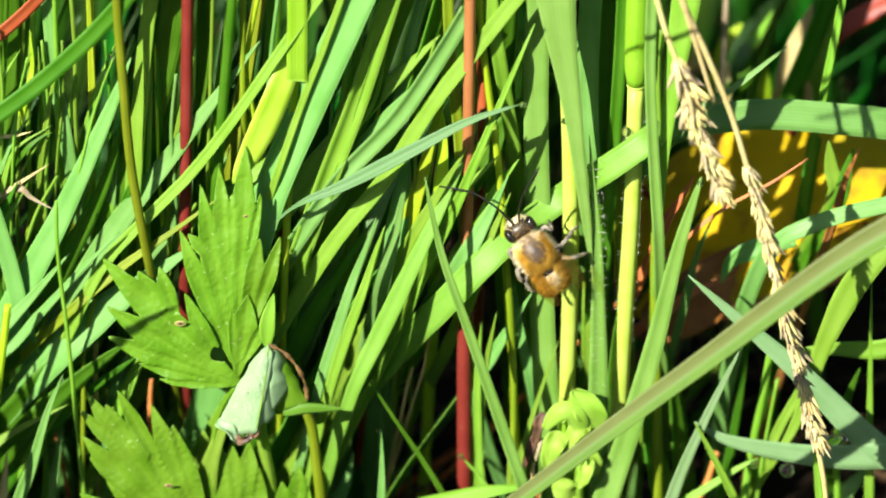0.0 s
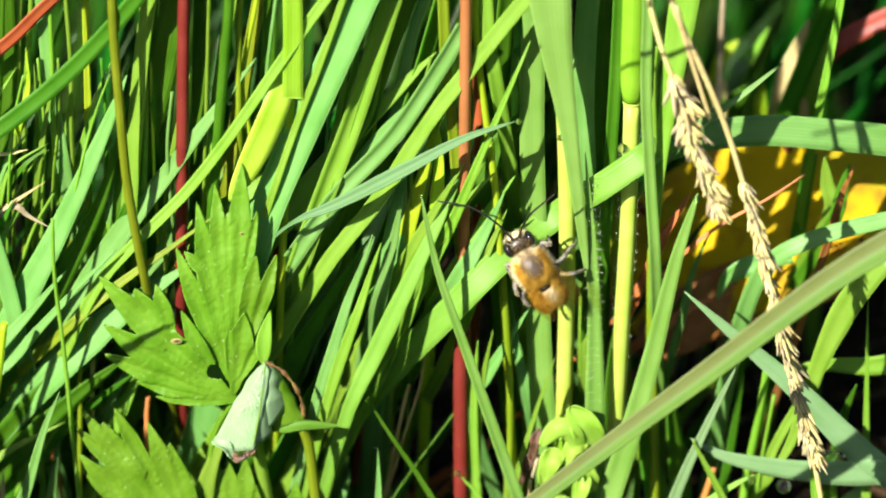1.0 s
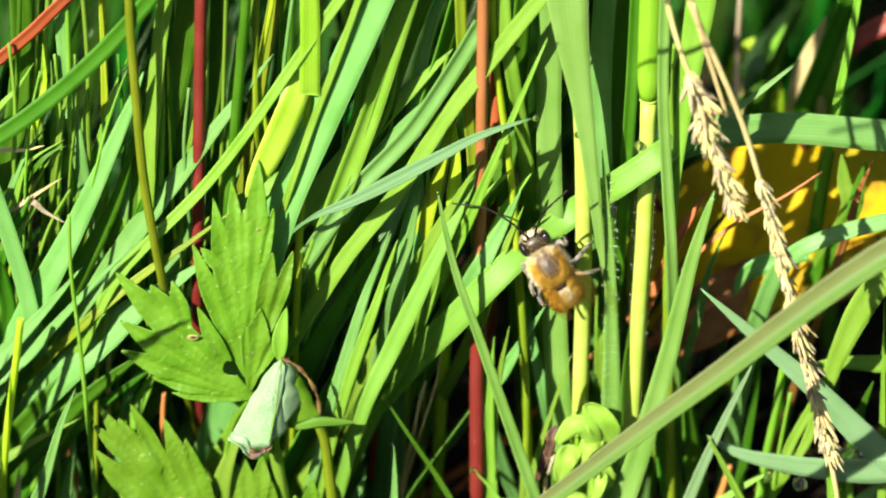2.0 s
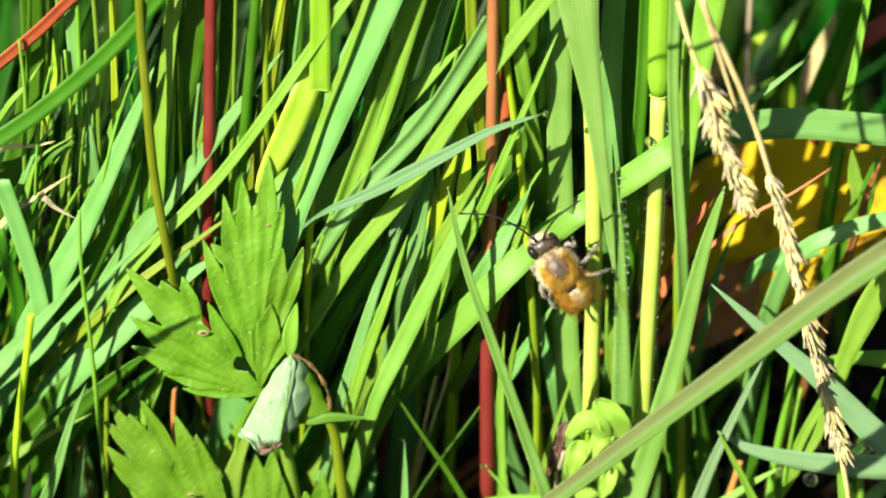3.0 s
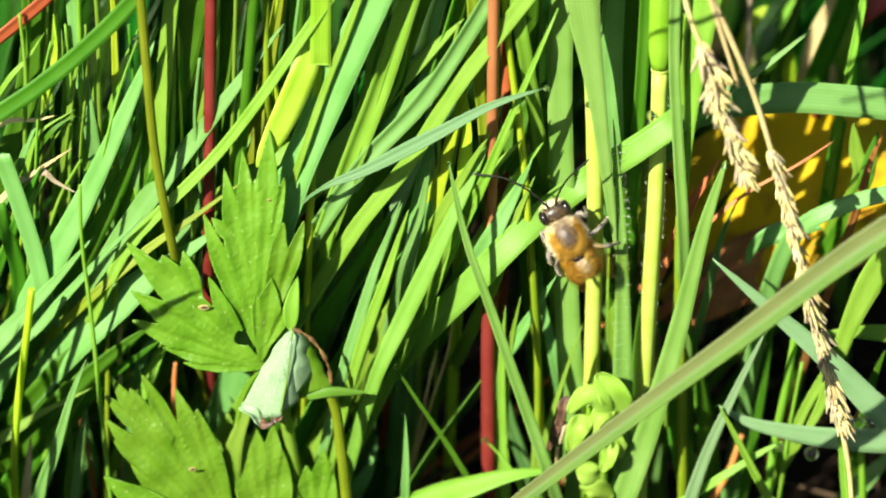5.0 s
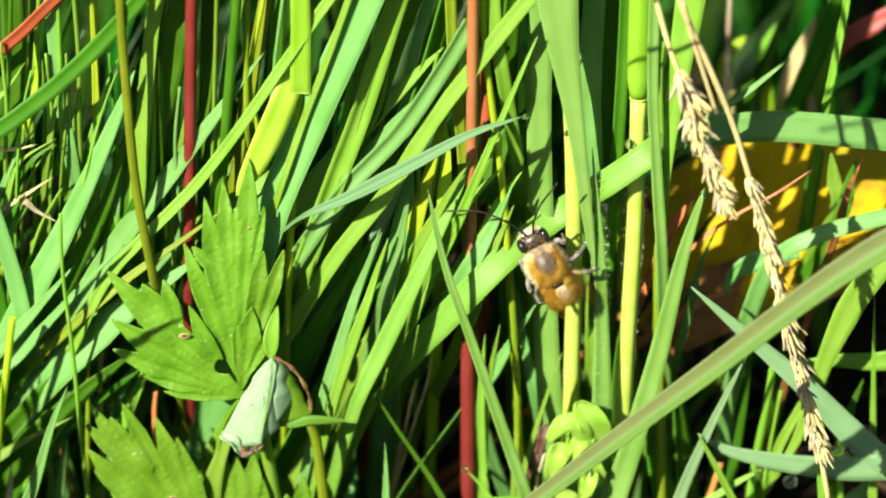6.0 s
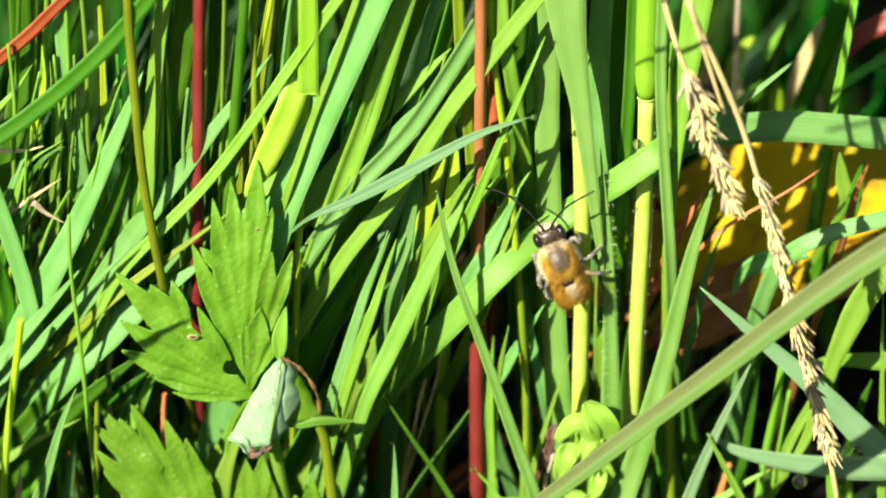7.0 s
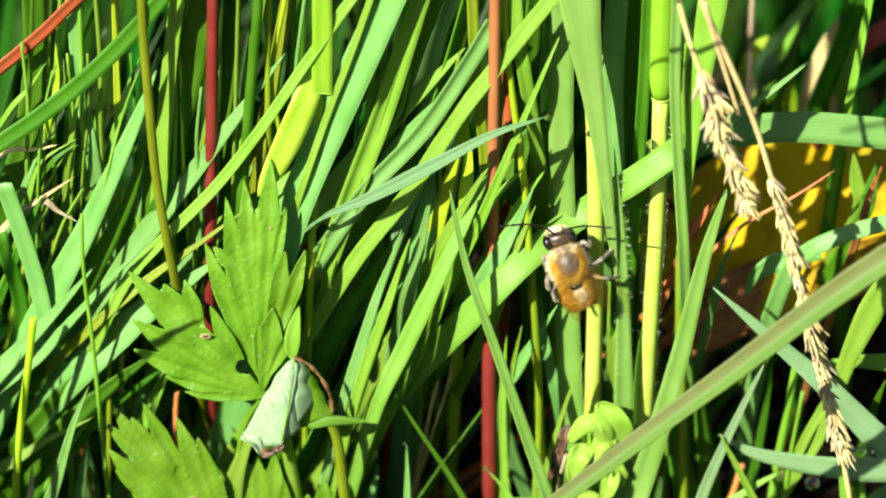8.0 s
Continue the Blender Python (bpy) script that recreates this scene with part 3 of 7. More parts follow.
blade(tuft, ((-97.8, 25.3, -2), (-62, 1.2, 53.5), (-54.4, 1.2, 61.9), (-48.9, 1.2, 67.1), (-43.4, 1.2, 71.3), (-37, 1.2, 76.5)), 5.6, 15, MINT, "tip", 0.2)
blade(tuft, ((-97.1, 23, -2), (-65.9, 2, 46.6), (-60.2, 2, 53), (-53.6, 2, 60.4), (-47.1, 2, 67.7)), 5.0, -25, GREEN, "tip")
blade(tuft, ((-113.4, 15.2, -2), (-77.2, -0.8, 35.5), (-70.5, -0.8, 40.3), (-65.9, -0.8, 43.5), (-58.4, -0.8, 47.8)), 1.9, 20, LIME, "tip")
blade(tuft, ((-101.5, 38.3, -2), (-68.8, 3.6, 77.2), (-65.9, 3.6, 82.3), (-63.1, 3.6, 87.4)), 1.1, 10, LIME, "tip")

tuft = grass_tuft("tuft of green, lime-green and blue-green grass blades in sunlight")
blade(tuft, ((-77.8, 38.3, -2), (-59.6, 4.8, 74.4), (-56.6, 4.8, 83.7), (-51.3, 4.8, 96.9), (-46, 4.8, 110.8)), 2.4, -20, GREEN, "tip")
blade(tuft, ((-91.4, 44.2, -2), (-72, 7.2, 82.3), (-67.9, 7.2, 95.6), (-66, 7.2, 109.6), (-65.9, 7.2, 121.4), (-65.8, 7.2, 134.4)), 4.1, -14, GREEN, "off")
stem(tuft, ((-79.3, 36.7, -2), (-70.2, 5.2, 70), (-68.4, 5.2, 80.4), (-64.4, 5.2, 90.6)), 0.36, 0.22, GREEN)
stem(tuft, ((-84.4, 36.9, -2), (-64.9, 3.6, 74.1), (-62.4, 3.6, 81.3), (-59.1, 3.6, 87.4)), 0.36, 0.22, LIME)
blade(tuft, ((-89.2, 41, -2), (-68, 2.8, 84.8), (-65.5, 2.8, 92.4), (-59.5, 2.8, 96.9)), 0.9, 15, LIME, "tip")
blade(tuft, ((-93.8, 36.5, -2), (-70.1, 2.4, 75.8), (-67.2, 2.4, 83), (-65.2, 2.4, 87.1)), 1.4, -10, GREEN, "tip")
blade(tuft, ((-81.2, 41.7, -2), (-36.2, 5.6, 80.1), (-27.1, 5.6, 87.3), (-17.2, 5.6, 97.4)), 3.4, 20, LIME, "tip")
blade(tuft, ((-81.1, 34.9, -2), (-29.4, 1.0, 74.5), (-23.4, -2.0, 83.4), (-19.8, -3.5, 86.8), (-14.5, -3.8, 89.3), (-3.1, -4.8, 96.4), (5.8, -4.8, 101.7), (14.0, -4.8, 104.8)), 2.2, 8, SEA, "lance", 0.5)
blade(tuft, ((-83.5, 50.4, -2), (-64, 5.6, 99.4), (-62.5, 5.6, 105.4), (-62.6, 5.6, 112.4)), 1.1, 10, YELLOW, "tip")
blade(tuft, ((-76.9, 37.7, -2), (-58.7, 4, 74.9), (-56.6, 4, 81), (-52.9, 4, 87.2)), 1.3, 15, LIME, "tip")
blade(tuft, ((-95.1, 42.6, -2), (-68.4, 3.2, 87.6), (-65.9, 3.2, 93.7), (-62.6, 3.2, 98.7)), 1.1, 20, MINT, "tip")

tuft = grass_tuft("tuft of green, lime-green and blue-green grass blades in sunlight")
blade(tuft, ((-79.9, 28.2, -2), (-57, 0, 62.6), (-51.7, 0, 73.6), (-38, 0, 89.4), (-31.1, 0, 99), (-23, 0, 111.9), (-15.1, 0, 124.1), (-7.4, 0, 134.8)), 1.9, 15, LIME, "off", 0.5)
blade(tuft, ((-86.2, 30.5, -2), (-60, 3.2, 60.7), (-50.5, 3.2, 77.4), (-40.2, 3.2, 92.2), (-32.9, 3.2, 102.7), (-26.6, 3.2, 111.7)), 3.8, 20, MINT, "tip", 0.2)
blade(tuft, ((-90.1, 23.2, -2), (-74, 1.6, 47.9), (-66, 1.6, 65.9), (-58.2, 1.6, 81.9), (-50.1, 1.6, 100.6), (-46.7, 1.6, 109.5)), 4.8, 15, MINT, "tip", 0.2)
blade(tuft, ((-90.7, 27, -2), (-69.5, 3.6, 52), (-59.7, 3.6, 69.9), (-52, 3.6, 85.4), (-48, 3.6, 99.5)), 4.2, -20, GREEN, "tip")
blade(tuft, ((-83.1, 25.6, -2), (-66.3, 5.6, 44.4), (-54.5, 5.6, 67.7), (-44.1, 5.6, 85.3), (-36.6, 5.6, 99.4)), 4.5, -25, GREEN, "tip")
blade(tuft, ((-80.3, 27.6, -2), (-63.2, 4.4, 51.5), (-54.8, 4.4, 70.5), (-49.1, 4.4, 78.8), (-41.2, 4.4, 92)), 4.6, 12, LIME, "tip")
blade(tuft, ((-80.8, 27.1, -2), (-72, 2.4, 54.9), (-69.7, 2.4, 65.4), (-72.6, 2.4, 79.9)), 2.9, -20, GREEN, "off")
blade(tuft, ((-91.4, 17.3, -2), (-69.9, 0.8, 36.6), (-63.2, 0.8, 45.2), (-54.7, 0.8, 53.7), (-48.2, 0.8, 59)), 4.0, -25, GREEN, "tip")
blade(tuft, ((-86.3, 13.8, -2), (-74.3, 2.8, 24.4), (-66.4, 2.8, 36.4), (-57.8, 2.8, 46.1), (-47.5, 2.8, 54.6)), 4.6, -30, GREEN, "tip")
blade(tuft, ((-83.3, 18.4, -2), (-66.4, 2.4, 35.6), (-59.6, 2.4, 46.4), (-51.1, 2.4, 54.9)), 2.9, 20, LIME, "tip")
blade(tuft, ((-73.6, 23.8, -2), (-68.5, 7.2, 36.9), (-67.3, 7.2, 43.4), (-66.6, 7.2, 49.8)), 2.0, 10, MINT, "tip")

tuft = grass_tuft("tuft of lime-green, green and olive grass blades in sunlight")
stem(tuft, ((-65.6, 45, -2), (-63.8, 6.4, 85.8), (-63.3, 6.4, 101), (-61.9, 6.4, 115.9), (-61.2, 6.4, 123.8), (-60, 6.4, 136.7)), 0.39, 0.39, LIME)
stem(tuft, ((-71.1, 47.5, -2), (-65.5, 7.2, 89.5), (-64.1, 7.2, 105.6), (-63, 7.2, 123.4), (-62.2, 7.2, 136.3)), 0.31, 0.31, LIME)
blade(tuft, ((-66.4, 41.2, -2), (-62.7, 8.8, 72.1), (-61.7, 8.8, 86.6), (-61.7, 8.8, 107.8)), 1.5, 10, LIME, "tip")
stem(tuft, ((-72.6, 40.7, -2), (-56.4, 2.4, 85), (-52.3, 2.4, 101.2), (-49.2, 2.4, 109.9)), 0.35, 0.13, LIME)
blade(tuft, ((-65.1, 46, -2), (-58.8, 9.6, 81), (-57.4, 9.6, 94.3), (-56.2, 9.6, 102.3)), 0.9, 0, LIME, "tip")
blade(tuft, ((-67.4, 38.9, -2), (-52, 5.6, 73.9), (-47.5, 5.6, 90.4), (-42.7, 5.6, 103.5), (-38.7, 5.6, 122.2), (-35.8, 5.6, 134.9)), 5.2, -14, GREEN, "off")
blade(tuft, ((-72, 40, -2), (-65.6, 9.6, 67.5), (-64.8, 9.6, 73.7), (-64.2, 9.6, 79.9)), 0.8, 0, OLIVE, "tip")
stem(tuft, ((-65.7, 44.1, -2), (-61, 5.2, 86.5), (-60.2, 5.2, 96.6), (-60.8, 5.2, 110.6)), 0.31, 0.22, LIME)
stem(tuft, ((-75.4, 38.3, -2), (-67.7, 4.8, 74.4), (-66.4, 4.8, 83.7), (-61.1, 4.8, 94.3)), 0.36, 0.18, LIME)
blade(tuft, ((-66, 38, -2), (-56, 4.4, 74.6), (-54.3, 4.4, 83.9), (-52.8, 4.4, 89)), 1.1, 15, LIME, "tip")
blade(tuft, ((-70.8, 41.4, -2), (-48.5, 4, 83.1), (-47.1, 4, 87.2), (-46.2, 4, 94.3)), 1.1, -15, GREEN, "tip")
stem(tuft, ((-71.7, 44.2, -2), (-67.7, 2.8, 91.9), (-67.1, 2.8, 103), (-67.6, 2.8, 113.8)), 0.40, 0.26, LIME)
stem(tuft, ((-72.6, 42, -2), (-66.1, 2.4, 88.1), (-64.9, 2.4, 100.2), (-62.9, 2.4, 109.1)), 0.26, 0.18, LIME)
blade(tuft, ((-74, 45.7, -2), (-61, 3.6, 93.5), (-59.4, 3.6, 102.5), (-57.3, 3.6, 110.5)), 0.9, 10, LIME, "tip")
stem(tuft, ((-67.5, 45.7, -2), (-59, 4.8, 90.8), (-57.8, 4.8, 100.9), (-57.6, 4.8, 110.8)), 0.26, 0.18, LIME)
blade(tuft, ((-73.6, 46.4, -2), (-52.6, 4, 94.3), (-50.8, 4, 100.3), (-49.2, 4, 103.8)), 0.7, 0, OLIVE, "tip")
blade(tuft, ((-68.7, 38.6, -2), (-28.2, 5.2, 74.2), (-20, 5.2, 85.5), (-11, 5.2, 97.7), (-3.9, 5.2, 105.7), (1.4, 5.2, 111.6)), 4.5, 25, LIME, "tip", 0.1)
stem(tuft, ((-74.2, 48.1, -2), (-67.6, 4.4, 97.1), (-66.6, 4.4, 108.1), (-65.6, 4.4, 122.8), (-64.7, 4.4, 135.8)), 0.44, 0.35, GREEN)
blade(tuft, ((-77.6, 50.5, -2), (-53.5, 6.4, 98), (-51.6, 6.4, 104), (-49.2, 6.4, 110)), 0.9, 15, LIME, "tip")

tuft = grass_tuft("tuft of lime-green, blue-green and yellowing grass blades in sunlight")
stem(tuft, ((-54.6, 9, -2), (-56, -4, 28.8), (-56.8, -4, 41.8), (-57.9, -4, 62.9), (-58.9, -4, 77.4), (-58.8, -4, 87.1)), 0.45, 0.27, LIME)
blade(tuft, ((-70.5, 0, -2), (-66.8, -12.0, 34.0), (-63.7, -12.5, 43.4), (-60.6, -13.0, 54.3), (-58.1, -13.0, 60.9)), 2.0, 8, MINT, "tip", 0.5)
stem(tuft, ((-72.5, 8, -2), (-71.1, -7.0, 37.2), (-70.0, -7.4, 48.3), (-67.8, -7.6, 63.0), (-66.8, -7.6, 70.3)), 0.66, 0.58, YELLOW)
stem(tuft, ((-57.8, 14.6, -2), (-56.9, 1.2, 29.8), (-56.2, 1.2, 47.1), (-55.7, 1.2, 57.7), (-53.8, 1.2, 66.1)), 0.45, 0.32, OLIVE)
stem(tuft, ((-72.3, 19.2, -2), (-71.8, 10.4, 19.5), (-71.5, 10.4, 28.3), (-71.6, 10.4, 34.9)), 0.56, 0.46, RED)
blade(tuft, ((-72.9, 9.8, -2), (-70, -2.8, 28), (-69, -2.8, 35.6), (-68.6, -2.8, 40)), 1.5, 0, STRAW, "tip")
blade(tuft, ((-65.3, 11.8, -2), (-63.4, 0, 26.2), (-62.6, 0, 33.9), (-62.5, 0, 41.4), (-62.1, 0, 47.8)), 1.1, 10, GREEN, "tip")
blade(tuft, ((-64.5, 14.6, -2), (-62.4, 4, 23.6), (-61.3, 4, 32.4), (-60.4, 4, 38.9), (-59.3, 4, 56)), 2.0, 20, MINT, "tip")
blade(tuft, ((-50.9, 7.9, -2), (-5.9, -4.8, 28.3), (1.5, -4.8, 31), (8.7, -4.8, 33.5), (17.4, -4.8, 34.8)), 4.6, 30, LIME, "tip", 0.1)

tuft = grass_tuft("tuft of lime-green, blue-green and yellowing grass blades in sunlight")
blade(tuft, ((-55.5, 44.8, -2), (-54, 8, 81.9), (-53.4, 8, 103.2), (-53.2, 8, 121), (-53, 8, 134)), 1.2, 0, YELLOW, "off")
stem(tuft, ((-57.4, 47.8, -2), (-55.9, 4, 97.3), (-55.6, 4, 109.3), (-56, 4, 123), (-56.4, 4, 136)), 0.35, 0.35, LIME)
blade(tuft, ((-62, 44.1, -2), (-54.7, 5.2, 86.5), (-53.7, 5.2, 95.6), (-51.6, 5.2, 101.7)), 1.1, 20, MINT, "tip")
stem(tuft, ((-60.3, 48.4, -2), (-58.8, 4.8, 96.9), (-58.6, 4.8, 107.9), (-58.5, 4.8, 122.6), (-58.5, 4.8, 135.6)), 0.40, 0.35, LIME)
blade(tuft, ((-57.1, 43.8, -2), (-47.6, 4.8, 86.7), (-46.2, 4.8, 95.9), (-43.6, 4.8, 101.9)), 1.5, 15, MINT, "tip")

tuft = grass_tuft("tuft of blue-green, lime-green and withered pink grass blades in sunlight")
blade(tuft, ((-58.2, 28.8, -2), (-65.2, 0.8, 62.2), (-66.6, 0.8, 71.5), (-68.5, 0.8, 79.8), (-71.2, 0.8, 90)), 3.2, 20, MINT, "off")
stem(tuft, ((-59.5, 26.3, -2), (-61.8, 8, 40.8), (-62.3, 8, 47.2), (-62.8, 8, 53.6)), 0.37, 0.37, PINK)
stem(tuft, ((-56.5, 29.6, -2), (-54.5, 7.2, 49.8), (-54, 7.2, 58.4), (-53.7, 7.2, 62.6)), 0.41, 0.36, STRAW)
blade(tuft, ((-56.5, 25, -2), (-52.5, 8.8, 35.9), (-50.8, 8.8, 47.8), (-47.9, 8.8, 53.1)), 2.5, 20, MINT, "tip")
blade(tuft, ((-63.9, 26.2, -2), (-50.3, 6.4, 43.9), (-47.6, 6.4, 50.3), (-45.9, 6.4, 54.6)), 2.5, 30, LIME, "tip")
blade(tuft, ((-52.1, 25.9, -2), (-27.5, 0.8, 55.8), (-23.8, 0.8, 62.2), (-15.5, 0.8, 76.7), (-7.4, 0.8, 88.1), (0.5, 0.8, 102), (7.5, 0.8, 112.1), (13.5, 0.8, 120.7), (21.6, 0.8, 131.2)), 2.8, 18, LIME, "off", 0.3)

tuft = grass_tuft("tuft of blue-green, lime-green and green grass blades in sunlight")
blade(tuft, ((-53.6, 41.6, -2), (-47.1, 3.6, 84.3), (-45.3, 3.6, 102.5), (-43.5, 3.6, 117.4), (-42, 3.6, 125.2), (-39.4, 3.6, 137.9)), 3.0, 30, LIME, "off")
blade(tuft, ((-60.4, 37.8, -2), (-44.7, 8, 66.3), (-41.8, 8, 75.7), (-42.5, 8, 81.9), (-45.1, 8, 86)), 2.9, 20, MINT, "tip")
stem(tuft, ((-55, 43, -2), (-51.3, 5.6, 83.2), (-50.5, 5.6, 96.4), (-50.9, 5.6, 110.4)), 0.35, 0.27, GREEN)
blade(tuft, ((-58.9, 41.1, -2), (-50.9, 4.8, 80.6), (-50.1, 4.8, 86.7), (-49.2, 4.8, 92.8)), 1.3, 15, MINT, "tip")
blade(tuft, ((-58.7, 35.4, -2), (-22.7, 1.6, 75.2), (-14.5, 1.6, 88), (-5.6, 1.6, 98.6), (1.8, 1.6, 111), (5.7, 1.6, 118.4)), 2.9, -12, MINT, "off", 0.8)
blade(tuft, ((-53, 41.3, -2), (-15.5, 3.2, 84.6), (-10.1, 3.2, 93.7), (-3.9, 3.2, 101.7), (1.4, 3.2, 106.7)), 3.1, 14, MINT, "tip", 0.12)

tuft = grass_tuft("tuft of lime-green, blue-green and green grass blades in sunlight")
blade(tuft, ((-50.5, 46.6, -2), (-57.3, 6, 90.1), (-59, 6, 106.2), (-59.8, 6, 122), (-60.6, 6, 135)), 2.4, 20, MINT, "off")
blade(tuft, ((-50.4, 44.8, -2), (-43.4, 8, 81.9), (-41.3, 8, 100.2), (-40.2, 8, 121), (-39.4, 8, 134)), 3.1, 10, GREEN, "off")
blade(tuft, ((-48.8, 46.4, -2), (-12.8, 4, 94.3), (-9.2, 4, 101.3), (-7.4, 4, 111.3), (-4.7, 4, 123), (-1.6, 4, 135.7)), 1.6, 12, LIME, "off")
blade(tuft, ((-52, 46.6, -2), (-40.4, 6, 90.1), (-38.9, 6, 99.2), (-36.9, 6, 108.2)), 1.5, 20, LIME, "tip")

tuft = grass_tuft("tuft of lime-green, blue-green and green grass blades in sunlight")
stem(tuft, ((-47.8, 42.5, -2), (-45, 4.8, 83.7), (-44, 4.8, 104.9), (-44.4, 4.8, 122.6), (-44.7, 4.8, 135.6)), 0.44, 0.35, LIME)
stem(tuft, ((-48.4, 40.8, -2), (-46.7, 4.4, 80.8), (-46.3, 4.4, 94.1), (-46.3, 4.4, 105.1)), 0.40, 0.27, LIME)
blade(tuft, ((-45.7, 38.6, -2), (-25.2, -0.4, 86.6), (-20.1, -0.4, 102.7), (-16.9, -0.4, 111.6), (-12.4, -0.4, 125.2), (-8.1, -0.4, 137.5)), 1.2, 20, LIME, "off")
blade(tuft, ((-44.4, 42.2, -2), (-12, 4.4, 83.9), (-5.7, 4.4, 96.1), (-0.4, 4.4, 104.1), (5.8, 4.4, 115)), 4.3, -35, GREEN, "tip")
blade(tuft, ((-48.3, 38.3, -2), (-36.3, 4.8, 74.4), (-34.3, 4.8, 83.7), (-31.9, 4.8, 91.8)), 1.9, 20, MINT, "tip")
blade(tuft, ((-51.7, 35.1, -2), (-23.7, 3.6, 69.9), (-18.2, 3.6, 80.2), (-11, 3.6, 90.4), (-3.9, 3.6, 98.5)), 3.1, 14, MINT, "tip", 0.15)

tuft = grass_tuft("tuft of blue-green, green and withered pink grass blades in sunlight")
stem(tuft, ((-45.9, 24.4, -2), (-45.9, 8, 36.4), (-45.9, 8, 42.9), (-45.6, 8, 47.2)), 0.41, 0.37, PINK)
blade(tuft, ((-45.5, 30.1, -2), (-30.9, 0, 66.8), (-25.2, 0, 86.4), (-19.2, 0, 101.5), (-13.4, 0, 115.3), (-8.1, 0, 127.9), (-2.7, 0, 139.8)), 6.1, 18, MINT, "off", 0.12)
blade(tuft, ((-42.2, 23.2, -2), (-27.8, 3.6, 43.5), (-22.1, 3.6, 56.3), (-16.6, 3.6, 66.8), (-9.3, 3.6, 79.2)), 4.4, -25, GREEN, "tip")
blade(tuft, ((-46, 28.5, -2), (-25.9, 5.6, 50.8), (-20.3, 5.6, 61.4), (-15.7, 5.6, 69.8)), 3.8, 15, MINT, "tip")
blade(tuft, ((-43.9, 28, -2), (-27.5, 2.4, 57), (-24.7, 2.4, 64.4), (-21.4, 2.4, 73.7), (-20, 2.4, 79.9)), 2.4, -15, GREEN, "tip")

tuft = grass_tuft("tuft of olive, yellowing and green grass blades in sunlight")
blade(tuft, ((-45, 46.8, -2), (-32.6, 8.8, 84.5), (-29.6, 8.8, 99.7), (-25.8, 8.8, 120.6), (-23.2, 8.8, 133.4)), 2.5, 20, OLIVE, "off")
stem(tuft, ((-42.8, 43.8, -2), (-43.1, 4.8, 86.7), (-43.2, 4.8, 97.9), (-43.2, 4.8, 110.8)), 0.31, 0.22, YELLOW)
stem(tuft, ((-43, 49, -2), (-42.9, 5.6, 96.4), (-42.9, 5.6, 110.4), (-42.2, 5.6, 122.2), (-41.4, 5.6, 135.2)), 0.61, 0.53, GREEN)

tuft = grass_tuft("tuft of olive, rust-brown and lime-green grass blades in sunlight")
stem(tuft, ((-37.9, 33.5, -2), (-45.3, -1.6, 78.1), (-47.1, -1.6, 92.3), (-47.8, -1.6, 105.3), (-48.4, -1.6, 120), (-48.3, -1.6, 131.6), (-48.2, -1.6, 144.6)), 0.74, 0.74, OLIVE)
stem(tuft, ((-41.2, 34.3, -2), (-39.4, 3.2, 69.1), (-38.8, 3.2, 87.6), (-38.2, 3.2, 105.7), (-37.5, 3.2, 125.4), (-37, 3.2, 138.4)), 0.98, 0.95, RED)
blade(tuft, ((-40, 34.6, -2), (-21.9, 2.4, 71.6), (-16.3, 2.4, 88.1), (-11.8, 2.4, 101.2), (-5.6, 2.4, 122.9), (-1.7, 2.4, 135.3)), 3.6, -8, LIME, "off", 0.9)
blade(tuft, ((-38.3, 31.5, -2), (-21.4, 8.4, 51.3), (-18.6, 8.4, 57.6), (-14, 8.4, 64)), 3.9, 20, MINT, "tip")

tuft = grass_tuft("tuft of green, lime-green and blue-green grass blades in sunlight")
blade(tuft, ((-39.3, 42.4, -2), (-37, 10.4, 71.2), (-36.1, 10.4, 93.8), (-35, 10.4, 119.8), (-34.5, 10.4, 132.8)), 3.1, 30, GREEN, "off")
stem(tuft, ((-39.2, 39.2, -2), (-34.1, 2.0, 85.2), (-33.2, 2.0, 94.4), (-32.4, 2.0, 103.4), (-31.5, 2.0, 112.3), (-30.8, 2.0, 119.2), (-30.0, 2.0, 131.8)), 0.85, 0.8, GREEN)
blade(tuft, ((-41.5, 40.7, -2), (-31, 8, 72.6), (-27.1, 8, 93.1), (-25.1, 8, 107.2), (-24.4, 8, 121), (-23.7, 8, 134)), 2.5, -14, GREEN, "off")
stem(tuft, ((-38, 41.6, -2), (-40.5, 3.6, 84.3), (-40.9, 3.6, 95.5), (-39.9, 3.6, 105.5)), 0.40, 0.27, MINT)
stem(tuft, ((-38.4, 41.9, -2), (-35.5, 4, 84.1), (-34.8, 4, 99.3), (-33.8, 4, 121.1), (-33.2, 4, 134.1)), 0.31, 0.31, LIME)
blade(tuft, ((-41.3, 38.3, -2), (-49.3, 4.8, 74.4), (-50.8, 4.8, 84.7), (-50, 4.8, 94.8)), 1.3, 10, LIME, "tip")
stem(tuft, ((-42.2, 37.7, -2), (-41.8, 4, 74.9), (-41.7, 4, 84.1), (-41, 4, 92.3)), 0.36, 0.22, LIME)
blade(tuft, ((-38.9, 43.5, -2), (-34.6, 4.4, 87), (-34, 4.4, 97.1), (-34.5, 4.4, 106.1)), 1.3, 15, LIME, "tip")
blade(tuft, ((-35.7, 38.3, -2), (-17.4, 3.6, 77.2), (-11.9, 3.6, 94.5), (-8.3, 3.6, 107.5), (-3, 3.6, 123.2), (1.5, 3.6, 135.5)), 4.5, -45, GREEN, "off")
